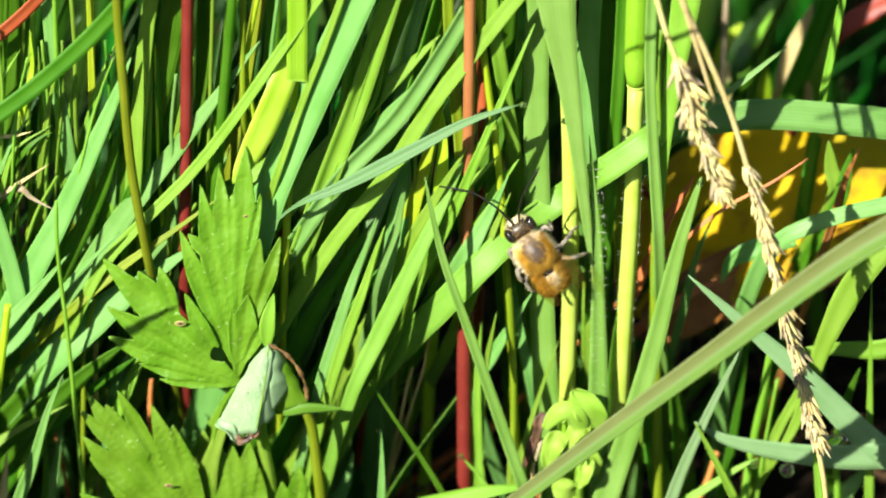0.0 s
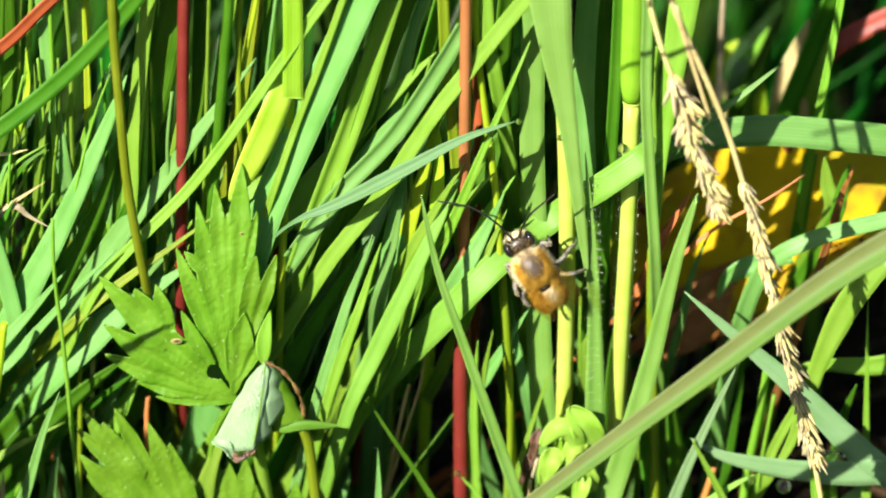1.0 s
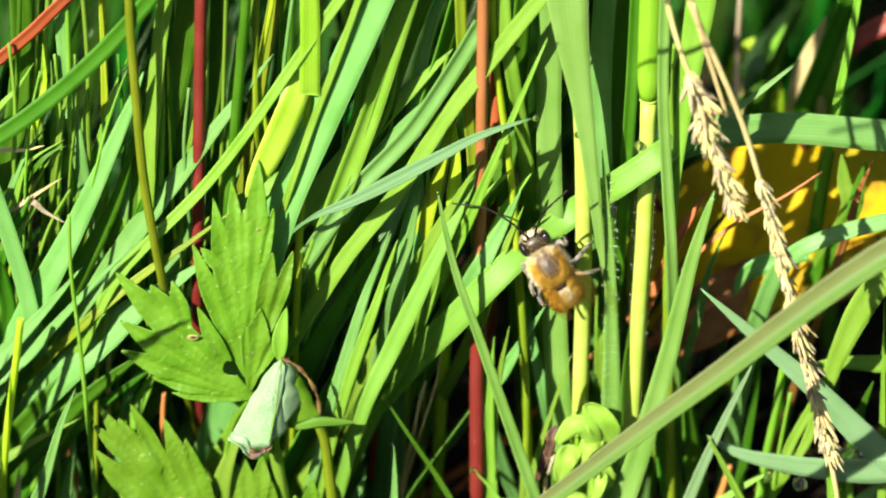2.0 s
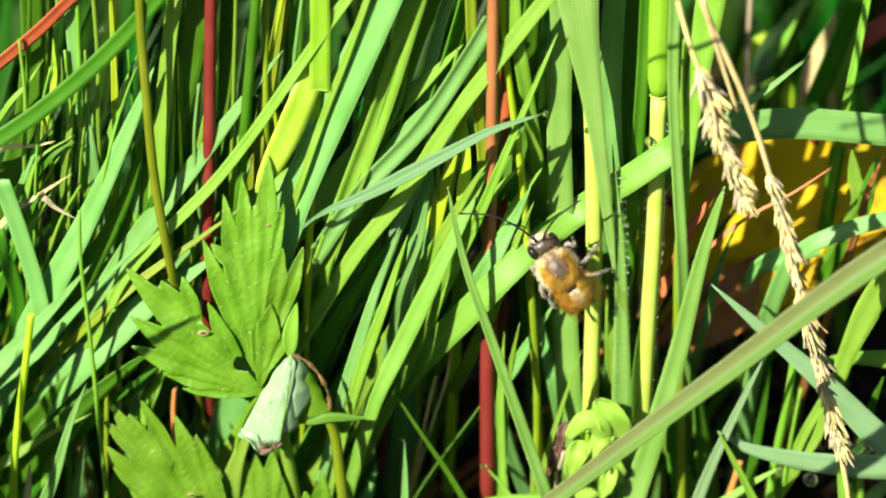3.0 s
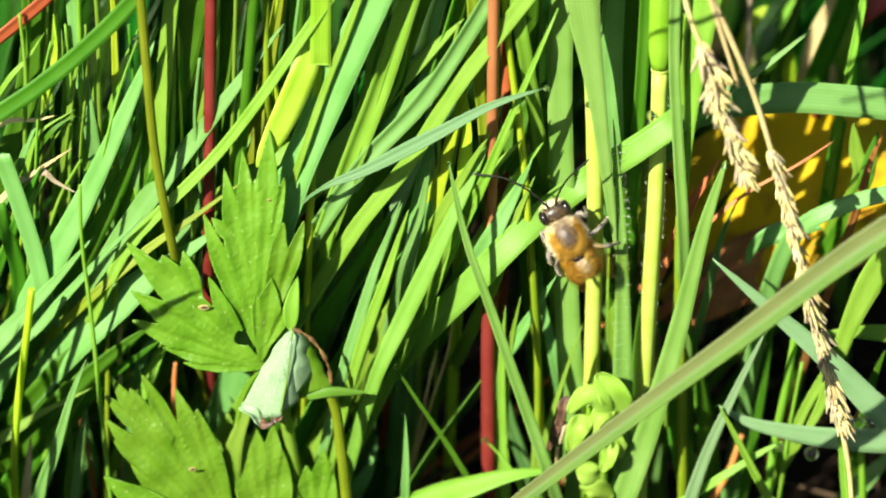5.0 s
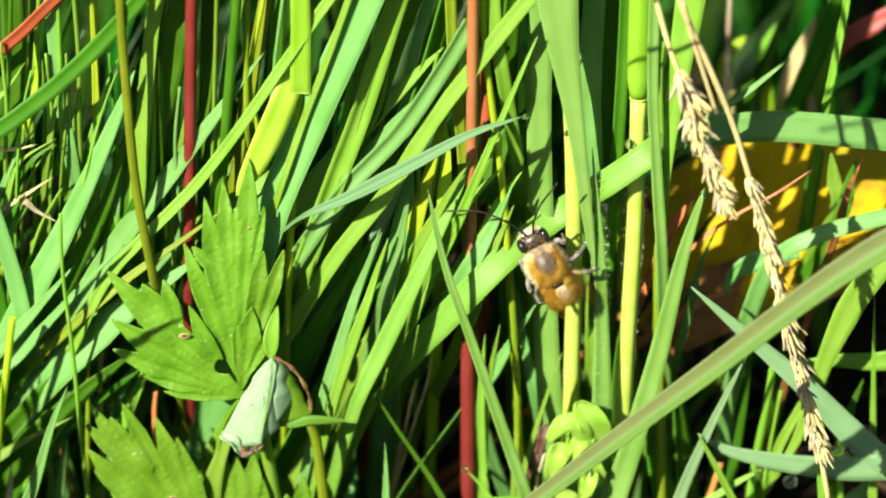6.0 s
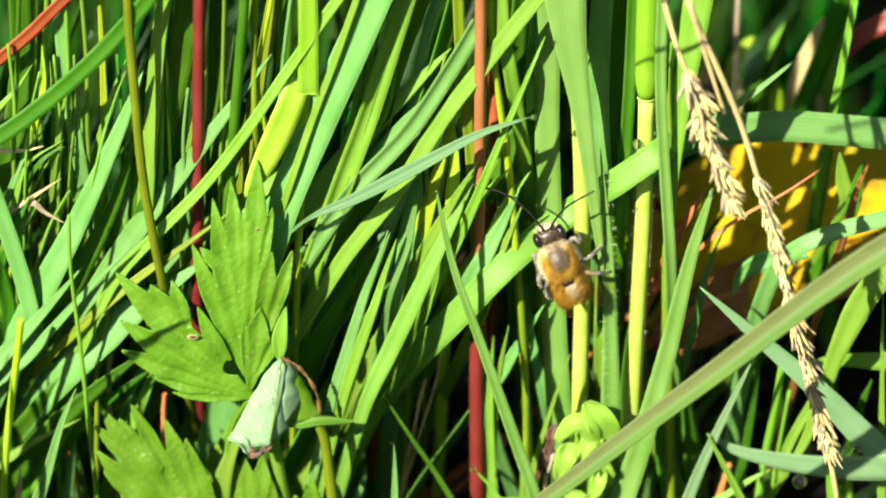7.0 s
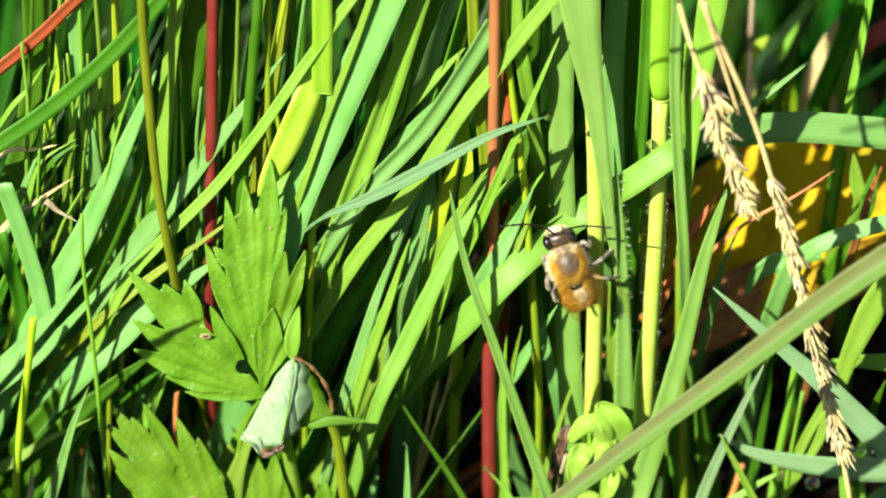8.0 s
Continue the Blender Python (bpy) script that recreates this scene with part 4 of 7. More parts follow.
blade(tuft, ((-36.7, 37.2, -2), (-21.6, 7.2, 66.8), (-18.8, 7.2, 76.1), (-15.6, 7.2, 82.3)), 3.4, 20, MINT, "tip")
blade(tuft, ((-36.3, 37.3, -2), (-15.6, 4.8, 72.3), (-12.9, 4.8, 79.6), (-8.4, 4.8, 86.7)), 2.4, 14, MINT, "tip")

tuft = grass_tuft("tuft of lime-green, blue-green and yellowing grass blades in sunlight")
blade(tuft, ((-38.8, 47.2, -2), (-34.6, 11.2, 80.1), (-33.3, 11.2, 98.5), (-30.2, 11.2, 119.4), (-28.2, 11.2, 132.2)), 2.3, 30, LIME, "off")
stem(tuft, ((-32.5, 48.4, -2), (-26, 4.8, 96.9), (-25, 4.8, 108.9), (-23.5, 4.8, 120.7), (-21.7, 4.8, 133.6)), 0.35, 0.31, MINT)
blade(tuft, ((-35.8, 46.7, -2), (-29.3, 5.6, 91.4), (-28.5, 5.6, 99.4), (-27.7, 5.6, 106.4)), 1.3, 15, LIME, "tip")
blade(tuft, ((-36.5, 51.7, -2), (-11, 9.2, 94.5), (-7.4, 9.2, 104.5), (-4.3, 9.2, 114.5), (-2.1, 9.2, 120.4), (2.8, 9.2, 132.5)), 2.7, 25, YELLOW, "off")
stem(tuft, ((-29.8, 48.4, -2), (-29.5, 3.6, 99.5), (-29.4, 3.6, 111.5), (-28.9, 3.6, 123.2), (-28.2, 3.6, 136.2)), 0.53, 0.44, OLIVE)
blade(tuft, ((-33.8, 44.5, -2), (-16.3, 3.2, 91.7), (-14, 3.2, 100.7), (-12.6, 3.2, 111.7), (-11.7, 3.2, 121.5), (-10.3, 3.2, 134.4)), 1.1, 12, LIME, "off")

tuft = grass_tuft("tuft of lime-green, green and blue-green grass blades in sunlight")
blade(tuft, ((-36.6, 26, -2), (-28.7, 15.0, 16.5), (-18.9, 11.0, 38.9), (-9.4, 6.5, 58.9), (-1.3, 4.8, 73.5), (5.9, 4.8, 83.8)), 4.0, 10, LIME, "tip", 0.2)
blade(tuft, ((-37.6, 19, -2), (-28.1, 6, 28.9), (-20.5, 6, 46.3), (-12.1, 6, 63.3), (-5.8, 6, 72.7)), 4.8, -62, GREEN, "tip")
blade(tuft, ((-35.2, 32, -2), (-17.1, 16.0, 32.5), (-8.6, 9.0, 48.2), (-2.2, 3.0, 59.5), (2.3, -0.5, 66.6), (8.6, -1.2, 74.6), (13.5, 2.0, 77.9), (18.4, 6.4, 79.9), (22.4, 6.0, 83.4), (24.8, 0.8, 88.3), (26.6, -1.0, 90.5), (29.1, -1.4, 92.6), (33.2, -1.6, 96.0), (35.3, 0.0, 96.9), (38.2, 4.8, 96.3)), 4.7, 14, BRIGHT, "off", 0.12)
blade(tuft, ((-31.6, 30.2, -2), (-22, 2.8, 61), (-19.6, 2.8, 72.5), (-18.2, 2.8, 81.7), (-16.3, 2.8, 88.9)), 0.7, 10, LIME, "off")
blade(tuft, ((-29.9, 28, -2), (-13.2, 7.0, 50.0), (-3.9, 2.0, 75.0), (1.3, 0.0, 86.5), (5.7, 0.0, 94.6)), 2.6, 15, LIME, "tip")

tuft = grass_tuft("tuft of rust-brown, lime-green and blue-grey grass blades in sunlight")
stem(tuft, ((-30.4, 37.4, -2), (-25.4, 10, 60.9), (-24, 10, 73.5), (-22.8, 10, 84.9)), 0.77, 0.72, RUST)
stem(tuft, ((-33.5, 41.6, -2), (-19.4, 11.2, 67.6), (-17.5, 11.2, 74.4), (-16.1, 11.2, 80.1)), 0.54, 0.54, RUST)
blade(tuft, ((-30.1, 64.5, -2), (0.5, 1.2, 78.5), (5.8, 1.2, 88.7), (10.2, 1.2, 97.8)), 2.7, 12, LIME, "tip")
blade(tuft, ((-28.4, 42.2, -2), (-7.5, 4.4, 83.9), (-4.8, 4.4, 92), (-3.4, 4.4, 99.1)), 2.4, 12, GLAUCOUS, "tip")

tuft = grass_tuft("tuft of lime-green, blue-green and green grass blades in sunlight")
blade(tuft, ((-28.3, 26, -2), (-21.0, 14.0, 17.3), (-13.4, 10.0, 37.4), (-5.0, 5.0, 59.8), (0.5, 1.0, 75.6), (4.1, -0.8, 84.9), (7.6, -2.8, 95.6), (15.8, -4.4, 118.4)), 3.5, 12, LIME, "needle", 0.5)
blade(tuft, ((-27.3, 20.9, -2), (-18, -1.6, 49.9), (-15.7, -1.6, 59.4), (-12, -1.6, 71.9), (-8.4, -1.6, 82.4)), 2.0, 8, MINT, "needle", 0.4)
blade(tuft, ((-28.2, 20.6, -2), (-16.6, -2, 50.1), (-13.4, -2, 60.7), (-10.2, -2, 71.1), (-7.4, -2, 81.4)), 2.2, 12, LIME, "needle", 0.4)
blade(tuft, ((-30.8, 12.7, -2), (-22.5, 1.2, 25.5), (-17.8, 1.2, 36.4), (-13.1, 1.2, 47.1), (-8.5, 1.2, 56.7)), 4.6, -62, GREEN, "tip")
blade(tuft, ((-24.9, 18.6, -2), (-17.2, 9.6, 20), (-14.3, 9.6, 25.5), (-12.9, 9.6, 32.1)), 3.0, 20, MINT, "tip")
blade(tuft, ((-26.1, 20.2, -2), (-19, 10.4, 21.7), (-17.1, 10.4, 26.1), (-13.3, 10.4, 36)), 1.1, 10, LIME, "tip")
blade(tuft, ((-26.1, 13.2, -2), (-20.7, 2, 24.9), (-16.8, 2, 38), (-13.1, 2, 46.6), (-8.5, 2, 53)), 4.2, -62, GREEN, "tip")

tuft = grass_tuft("tuft of yellowing, blue-green and green grass blades in sunlight")
stem(tuft, ((-18.4, 48.4, -2), (-27.8, 4.8, 96.9), (-29, 4.8, 105.9), (-26.5, 4.8, 120.7), (-24.2, 4.8, 133.5)), 0.44, 0.35, YELLOW)
stem(tuft, ((-20.5, 44.4, -2), (-16.4, 5.6, 86.3), (-15.8, 5.6, 96.4), (-15.1, 5.6, 106.4)), 0.35, 0.27, MINT)
blade(tuft, ((-27.7, 51.3, -2), (-12.7, 5.6, 101.5), (-11.3, 5.6, 108.4), (-10.9, 5.6, 114.4)), 1.6, 15, LIME, "tip")
blade(tuft, ((-22.3, 50.2, -2), (-9.2, 7.2, 95.6), (-8.3, 7.2, 100.6), (-7.4, 7.2, 105.6)), 1.9, 20, YELLOW, "tip")
blade(tuft, ((-24, 43.9, -2), (-7.5, 6.8, 82.5), (-3.5, 6.8, 97.8), (-0.4, 6.8, 109.8), (2.3, 6.8, 120.6), (5.6, 6.8, 133.2)), 4.5, -45, GREEN, "off")
blade(tuft, ((-23.6, 47.5, -2), (-7.5, 7.2, 89.5), (-4.3, 7.2, 102.6), (-1.7, 7.2, 115.5), (0.5, 7.2, 121.4), (5.4, 7.2, 133.5)), 1.9, 25, MINT, "off")
blade(tuft, ((-26.5, 46.3, -2), (5, 10, 80.8), (10.4, 10, 91), (15.7, 10, 98.1), (22.7, 10, 105.1)), 4.3, -10, GREEN, "tip")

tuft = grass_tuft("tuft of blue-green, lime-green and yellowing grass blades in sunlight")
stem(tuft, ((-26.2, 29.1, -2), (-23.8, 1.2, 61.9), (-22.6, 1.2, 85.7), (-21.5, 1.2, 99.8), (-20.7, 1.2, 112.7)), 0.62, 0.62, YELLOW)
blade(tuft, ((-25.2, 29.6, -2), (-16.8, 7.2, 49.8), (-14.9, 7.2, 58.4), (-12.1, 7.2, 64.7)), 2.1, 15, MINT, "tip")
blade(tuft, ((-21.3, 61.6, -2), (4.1, 1.6, 71.1), (8.6, 1.6, 80.4), (12.1, 1.6, 88.5)), 3.1, 12, MINT, "tip")
blade(tuft, ((-19.9, 62.5, -2), (1.4, 4.8, 66.1), (5, 4.8, 74.4), (10.4, 4.8, 82.6)), 2.8, 12, LIME, "tip")
blade(tuft, ((-24.4, 30, -2), (-7.7, 7.0, 54.3), (-0.4, 2.0, 76.0), (5.9, 0.4, 87.3), (10.7, 0.4, 93.0)), 2.4, 15, LIME, "tip")
blade(tuft, ((-19.4, 31.2, -2), (-8.5, 1.6, 65.9), (-5.7, 1.6, 78.3), (-3.9, 1.6, 88.5)), 2.7, 12, MINT, "tip")

tuft = grass_tuft("few yellow-lime and lemon-green grass blades standing in the tuft")
blade(tuft, ((-20.9, -0.2, 106.4), (-20.9, -0.4, 108.6), (-20.7, -0.4, 116.5), (-20.7, -0.4, 123.3), (-20.6, -0.4, 143.4)), 3.3, 6, SHEATH, "off", 0.1)
blade(tuft, ((-20.9, 2.4, 111.9), (-22.0, 1.2, 109.0), (-23.4, -0.6, 105.8), (-25.7, -1.6, 100.3), (-27.9, -1.6, 95.3), (-29.8, -1.6, 91.5), (-31.2, -1.6, 88.9)), 4.3, 15, LEMON, "spear", 0.12)
blade(tuft, ((-22.7, 1.5, 92.4), (-21.9, 1.0, 98.9), (-21.4, 0.6, 104.1), (-21.3, 0.3, 107.8)), 1.1, 5, YELLOW, "off", 0.3)

tuft = grass_tuft("few blue-green and green grass blades standing in the tuft")
blade(tuft, ((-8.5, 9.5, -2), (-8.2, -3.2, 28.3), (-8, -3.2, 37), (-8.1, -3.2, 44.3)), 1.4, 5, MINT, "tip", 0.4)
blade(tuft, ((-17.9, 16.8, -2), (-7.8, 5.6, 24.8), (-3, 5.6, 33.6), (4.6, 5.6, 46)), 2.5, -62, GREEN, "tip")

tuft = grass_tuft("tuft of lime-green, blue-green and dry straw grass blades in sunlight")
blade(tuft, ((-12, 38.3, -2), (-5.7, 4.8, 74.4), (-4.4, 4.8, 86.7), (-3.9, 4.8, 94.8)), 3.7, 15, MINT, "tip", 0.1)
stem(tuft, ((-14.2, 40.2, -2), (-8.1, 11.2, 64.4), (-7.4, 11.2, 69.7), (-7, 11.2, 74.9)), 0.63, 0.63, RUST)
blade(tuft, ((-13.3, 38.5, -2), (-15, 7.6, 68.6), (-15.3, 7.6, 76.9), (-15.6, 7.6, 86.2)), 0.9, 0, MINT, "tip")
blade(tuft, ((-17, 38.4, -2), (-13.1, 8.8, 65.8), (-12.1, 8.8, 78.3), (-11.1, 8.8, 85.5)), 2.3, 20, LIME, "tip")
stem(tuft, ((-10.6, 30.2, -2), (-4.5, 12, 40.4), (-3.9, 12, 43.7), (-3.1, 12, 46.9)), 0.28, 0.23, STRAW)
blade(tuft, ((-8.1, 58.9, -2), (5.9, 1.2, 66.1), (8.6, 1.2, 75.4), (12.5, 1.2, 85.7)), 2.4, 12, LIME, "tip")
stem(tuft, ((-11.8, 26.3, -2), (-3.6, 8, 40.8), (-1.3, 8, 49.4), (-0.2, 8, 57.9)), 0.18, 0.14, STRAW)
blade(tuft, ((-12.1, 64.8, -2), (6.8, 2.8, 75.6), (9.9, 2.8, 84.8), (13.8, 2.8, 90.9)), 2.4, 12, LIME, "tip")

tuft = grass_tuft("tuft of lime-green, yellowing and blue-green grass blades in sunlight")
stem(tuft, ((-4, 41.3, -2), (-2.6, 3.2, 84.6), (-2.3, 3.2, 97.7), (0.5, 3.2, 111.7)), 0.31, 0.26, LIME)
blade(tuft, ((-1.6, 41.6, -2), (1.4, 3.6, 84.3), (1.9, 3.6, 93.5), (1, 3.6, 102.5)), 2.3, 20, YELLOW, "tip")
blade(tuft, ((-8.1, 40.7, -2), (-5.0, 6.0, 71.6), (-3.2, 3.4, 80.4), (-1.2, 2.6, 89.0), (1.1, 3.0, 98.8), (4.0, 4.0, 107.4)), 2.7, 20, YELLOW, "tip")
blade(tuft, ((-7.9, 40.1, -2), (-7.6, 10.4, 66), (-7.6, 10.4, 79.5), (-8.4, 10.4, 89.8)), 3.7, 15, MINT, "tip")
blade(tuft, ((-8.7, 49.6, -2), (36.3, 10, 87.9), (42.6, 10, 95.6), (49.4, 10, 101.1), (55.9, 10, 107.1)), 2.2, 15, MINT, "needle", 0.3)
blade(tuft, ((-7, 50, -2), (38, 28.8, 47.1), (44.4, 28.8, 52), (50, 28.8, 54.4)), 1.9, 10, PINK, "tip")
stem(tuft, ((-9.2, 43.2, -2), (-0.4, 4, 87.2), (1.4, 4, 100.3), (2.5, 4, 113.2)), 0.44, 0.35, LIME)
blade(tuft, ((-5, 43, -2), (40, 11.2, 70.7), (46.6, 11.2, 77), (54.5, 11.2, 82.1), (60.2, 11.2, 86.5)), 0.8, 10, PINK, "needle")

tuft = grass_tuft("tuft of lime-green, green and blue-green grass blades in sunlight")
stem(tuft, ((5.9, 14.4, -2), (5.7, 3.6, 23.9), (5.5, 3.6, 45.6), (5.6, 3.6, 68.9), (5.8, 0.8, 99), (6, 0, 128.9), (6, -0.4, 141.9)), 0.99, 0.90, CORAL)
stem(tuft, ((5.4, 14.1, -2), (5.4, 3.2, 24.2), (5.3, 3.2, 43.7), (5.3, 3.2, 56.5), (5.6, 3.6, 62.6)), 1.27, 1.18, RED)
blade(tuft, ((6.3, 14.6, -2), (7, 4, 23.6), (7.7, 4, 38.9), (8.7, 4, 51.8), (10.5, 4, 62.4)), 2.0, 10, LIME, "tip")
blade(tuft, ((23.1, 9.8, -2), (15.1, -5.6, 34.2), (12.8, -5.6, 41.7), (8.6, -5.6, 55.5), (5.4, -5.6, 66), (1.9, -5.6, 77.3), (0.1, -5.6, 85.5), (-1, -5.6, 91.9)), 2.4, 6, SAGE, "needle", 0.35)
stem(tuft, ((12.6, 15, -2), (13, 2.4, 28), (13.3, 2.4, 46.4), (12.7, 2.4, 61.2), (11.7, 2.4, 75.8)), 0.54, 0.59, OLIVE)
blade(tuft, ((21, 16.9, -2), (20.1, 7.2, 21.6), (18.3, 7.2, 52), (17.5, 7.2, 69.9), (16.5, 7.2, 95.6), (16.7, 7.2, 123.4), (16.7, 7.2, 136.4)), 4.3, 15, SAGE, "off", 0.1)
blade(tuft, ((10.2, 11, -2), (13, -1.2, 27), (14.4, -1.2, 37.9), (17.3, -1.2, 49.6), (20.3, -1.2, 60)), 1.4, 5, LIME, "needle", 0.4)
stem(tuft, ((11.3, 11.2, -2), (12.5, -0.8, 26.8), (12.8, -0.8, 32.2), (13, -0.8, 37.6)), 0.69, 0.69, LIME)
blade(tuft, ((23.4, 11.1, -2), (10.6, -2.4, 30), (7.9, -2.4, 34.9), (4.7, -2.4, 39)), 1.1, 10, LIME, "needle")
blade(tuft, ((17.2, 12.4, -2), (15.8, 0.8, 25.7), (15.4, 0.8, 30.1), (15.2, 0.8, 35)), 1.5, 10, LIME, "tip")
blade(tuft, ((20.7, 7.1, -2), (25.4, -2.4, 21.2), (30.6, -2.4, 38.6), (35.6, -2.4, 59.9), (39.2, -2.4, 78.5), (42.3, -2.4, 90.5)), 5.1, 10, SAGE, "needle", 0.3)
blade(tuft, ((11, 10.5, -2), (40.8, -3.2, 30.5), (46.2, -3.2, 34.6), (49.7, -3.2, 37.2), (52.9, -3.2, 39.1)), 1.8, 12, LIME, "needle")
blade(tuft, ((14.6, 11.4, -2), (2.8, -2, 29.7), (-1.7, -2, 38.4), (-6.3, -2, 46.4), (-10.6, -2, 54.2)), 1.2, 10, GREEN, "needle", 0.4)
blade(tuft, ((9, 14.1, -2), (8.1, 3.2, 24.2), (7.5, 3.2, 37.3), (7.5, 3.2, 52.3), (8, 3.2, 60.7)), 2.0, 10, LIME, "tip")

tuft = grass_tuft("tuft of lime-green, yellowing and olive grass blades in sunlight")
stem(tuft, ((15.6, 35.4, -2), (11.7, 2.2, 73.8), (10.7, 2.2, 88.2), (8.9, 2.2, 103.3), (7.7, 2.2, 114.2), (7.3, 2.2, 126.8), (6.8, 2.2, 139.8)), 0.62, 0.48, YELLOW)
blade(tuft, ((8, 41, -2), (4.8, 2.8, 84.8), (4.2, 2.8, 95.9), (3, 2.8, 107.9), (2.3, 2.8, 123.6), (1.6, 2.8, 136.6)), 1.9, -10, OLIVE, "off")
blade(tuft, ((15.6, 43.6, -2), (11, 12, 70.3), (9.5, 12, 86.8), (11.2, 12, 103.1), (12.4, 12, 119), (13.5, 12, 131.9)), 3.7, -30, GREEN, "off")
blade(tuft, ((15.5, 51.3, -2), (13.2, 14.8, 81.2), (12.6, 14.8, 96.5), (13.4, 14.8, 111.6)), 2.4, 10, LIME, "tip")
blade(tuft, ((17.2, 43.6, -2), (16, 12, 70.3), (15.2, 12, 101.1), (14.3, 12, 107.1)), 2.3, 10, LIME, "tip")
stem(tuft, ((7.2, 53.4, -2), (8, 17.6, 79.6), (8.2, 17.6, 95), (7.9, 17.6, 104.2)), 0.90, 0.90, RUST)
blade(tuft, ((16, 40.8, -2), (35.8, 8.8, 71.1), (37.9, 8.8, 76.8), (40.1, 8.8, 80.9), (41.8, 8.8, 84.5)), 1.9, 20, PINK, "tip")

tuft = grass_tuft("tuft of blue-green, green and lime-green grass blades in sunlight")
blade(tuft, ((22.4, 30.4, -2), (16.2, 9.6, 46.2), (14.2, 9.6, 56.9), (13.2, 9.6, 65.4)), 1.9, 15, MINT, "tip")
blade(tuft, ((17, 28, -2), (7.1, 6.0, 48.2), (9.6, 4.0, 53.7), (12.8, 4.0, 59.7), (16.2, 4.5, 65.7)), 2.5, 12, MINT, "tip")
blade(tuft, ((27.2, 43.8, -2), (25, 4.8, 86.7), (24.5, 4.8, 101.9), (24.8, 4.8, 116.7), (25.3, 4.8, 124.6), (26.2, 4.8, 137.5)), 3.9, 18, MINT, "off")
blade(tuft, ((26.9, 39.5, -2), (26.8, 6.4, 73.5), (26.8, 6.4, 90.9), (27.2, 6.4, 106), (26.7, 6.4, 123.8), (26.3, 6.4, 136.7)), 4.9, -20, GREEN, "off")
blade(tuft, ((34.9, 40.1, -2), (30.3, 7.2, 73), (28.9, 7.2, 89.5), (28.3, 7.2, 105.6), (28.6, 7.2, 123.4), (28.9, 7.2, 136.4)), 2.8, -20, OLIVE, "off")
blade(tuft, ((25, 38.3, -2), (27.8, 3.6, 77.2), (28.7, 3.6, 94.5), (29.3, 3.6, 108.5), (29.7, 3.6, 125.2), (30, 3.6, 138.2)), 2.1, -5, GREEN, "off", 0.4)
blade(tuft, ((40.1, 32.6, -2), (35.8, -2.8, 78.8), (34.9, -2.8, 91), (33.8, -2.8, 108.9), (33.8, -2.8, 126.5), (33.7, -2.8, 139.5)), 1.9, 0, SAGE, "off", 0.4)
stem(tuft, ((34.6, 33.2, -2), (35.6, 3, 67.1), (36.1, 3, 87.7), (35.3, 3, 107.8), (35.7, 3, 113.7)), 0.57, 0.39, LIME)
blade(tuft, ((25.9, 34.1, -2), (25.4, 12, 49.1), (25.1, 12, 64), (25.2, 12, 74.4)), 1.8, 10, LIME, "tip")
blade(tuft, ((46, 34, -2), (51, 9, 62), (55.2, 4.6, 74.6), (62.3, 4, 79), (72, 4, 81.9), (79.9, 4, 84.1)), 2.9, 10, MINT, "off", 0.25)
blade(tuft, ((32.7, 38.9, -2), (41.2, 12, 59.7), (42.8, 12, 68.2), (45.3, 12, 75.5)), 1.4, 12, MINT, "tip")
blade(tuft, ((112, 30, -2), (96, 14, 30), (80, 8, 53), (71, 8, 52.8), (65.4, 8, 53), (60.8, 8, 52.6), (56, 8.6, 51.6)), 3.4, 15, LIME, "tip")

tuft = grass_tuft("tuft of lime-green grass blades in sunlight")
blade(tuft, ((24.3, 51, -2), (10.6, 2, 108.8), (9.7, 2, 114.3), (9, 2, 124), (8.1, 2, 137)), 2.3, 15, LIME, "off")
blade(tuft, ((34.8, 57.6, -2), (65.7, 22.0, 74.0), (64.8, 22.0, 78.7), (64.1, 22.0, 83.8)), 2.6, 15, LIME, "spear")
blade(tuft, ((39, 55.2, -2), (66.2, 21.0, 73.0), (67.1, 21.0, 77.7), (68.1, 21.0, 82.9)), 2.4, 15, GREEN, "spear")

tuft = grass_tuft("tuft of lime-green, green and olive grass blades in sunlight")
blade(tuft, ((35.8, -1.2, 77.9), (36, -1.2, 85), (36.6, -1.2, 96.1), (37.7, -1.2, 108.1), (39.8, -1.2, 125.6), (41.4, -1.2, 138.5)), 4.7, 20, LIME, "foot", 0.12)
stem(tuft, ((37.7, 14.4, -2), (37.2, 3.6, 23.9), (36.5, 3.6, 45.6), (35.7, 3.6, 66.8), (35.6, 3.6, 77.2)), 0.86, 0.77, OLIVE)
blade(tuft, ((41.9, 17.5, -2), (38.7, 8, 21.1), (35.6, 8, 36.4), (35.7, 8, 53.6)), 6.0, -40, GREEN, "tip")
blade(tuft, ((30.9, 22.7, -2), (30, 5.6, 37.9), (29.5, 5.6, 50.8), (30.4, 5.6, 65.6)), 3.4, -25, GREEN, "tip")
blade(tuft, ((31.9, 6, -2), (36.4, -4, 22.3), (40.2, -4, 36.4), (44.8, -4, 49.2), (49, -4, 59.6)), 2.7, 0, GLAUCOUS, "needle", 0.3)
stem(tuft, ((49.3, 14.6, -2), (51, 4, 23.6), (52, 4, 34.6), (53.7, 4, 46.4), (54.8, 4, 56)), 0.73, 0.64, LIME)
blade(tuft, ((46.1, 19.2, -2), (54, 4.8, 31.9), (56.5, 4.8, 39.5), (59.9, 4.8, 47), (65, 4.8, 57.7)), 1.7, 10, LIME, "off", 0.4)
blade(tuft, ((43.7, 18.1, -2), (56, 2, 35.8), (59, 2, 42.3), (63, 2, 57.2), (67.1, 2, 67.7), (72.9, 2, 77)), 4.2, 10, LIME, "foot", 0.25)
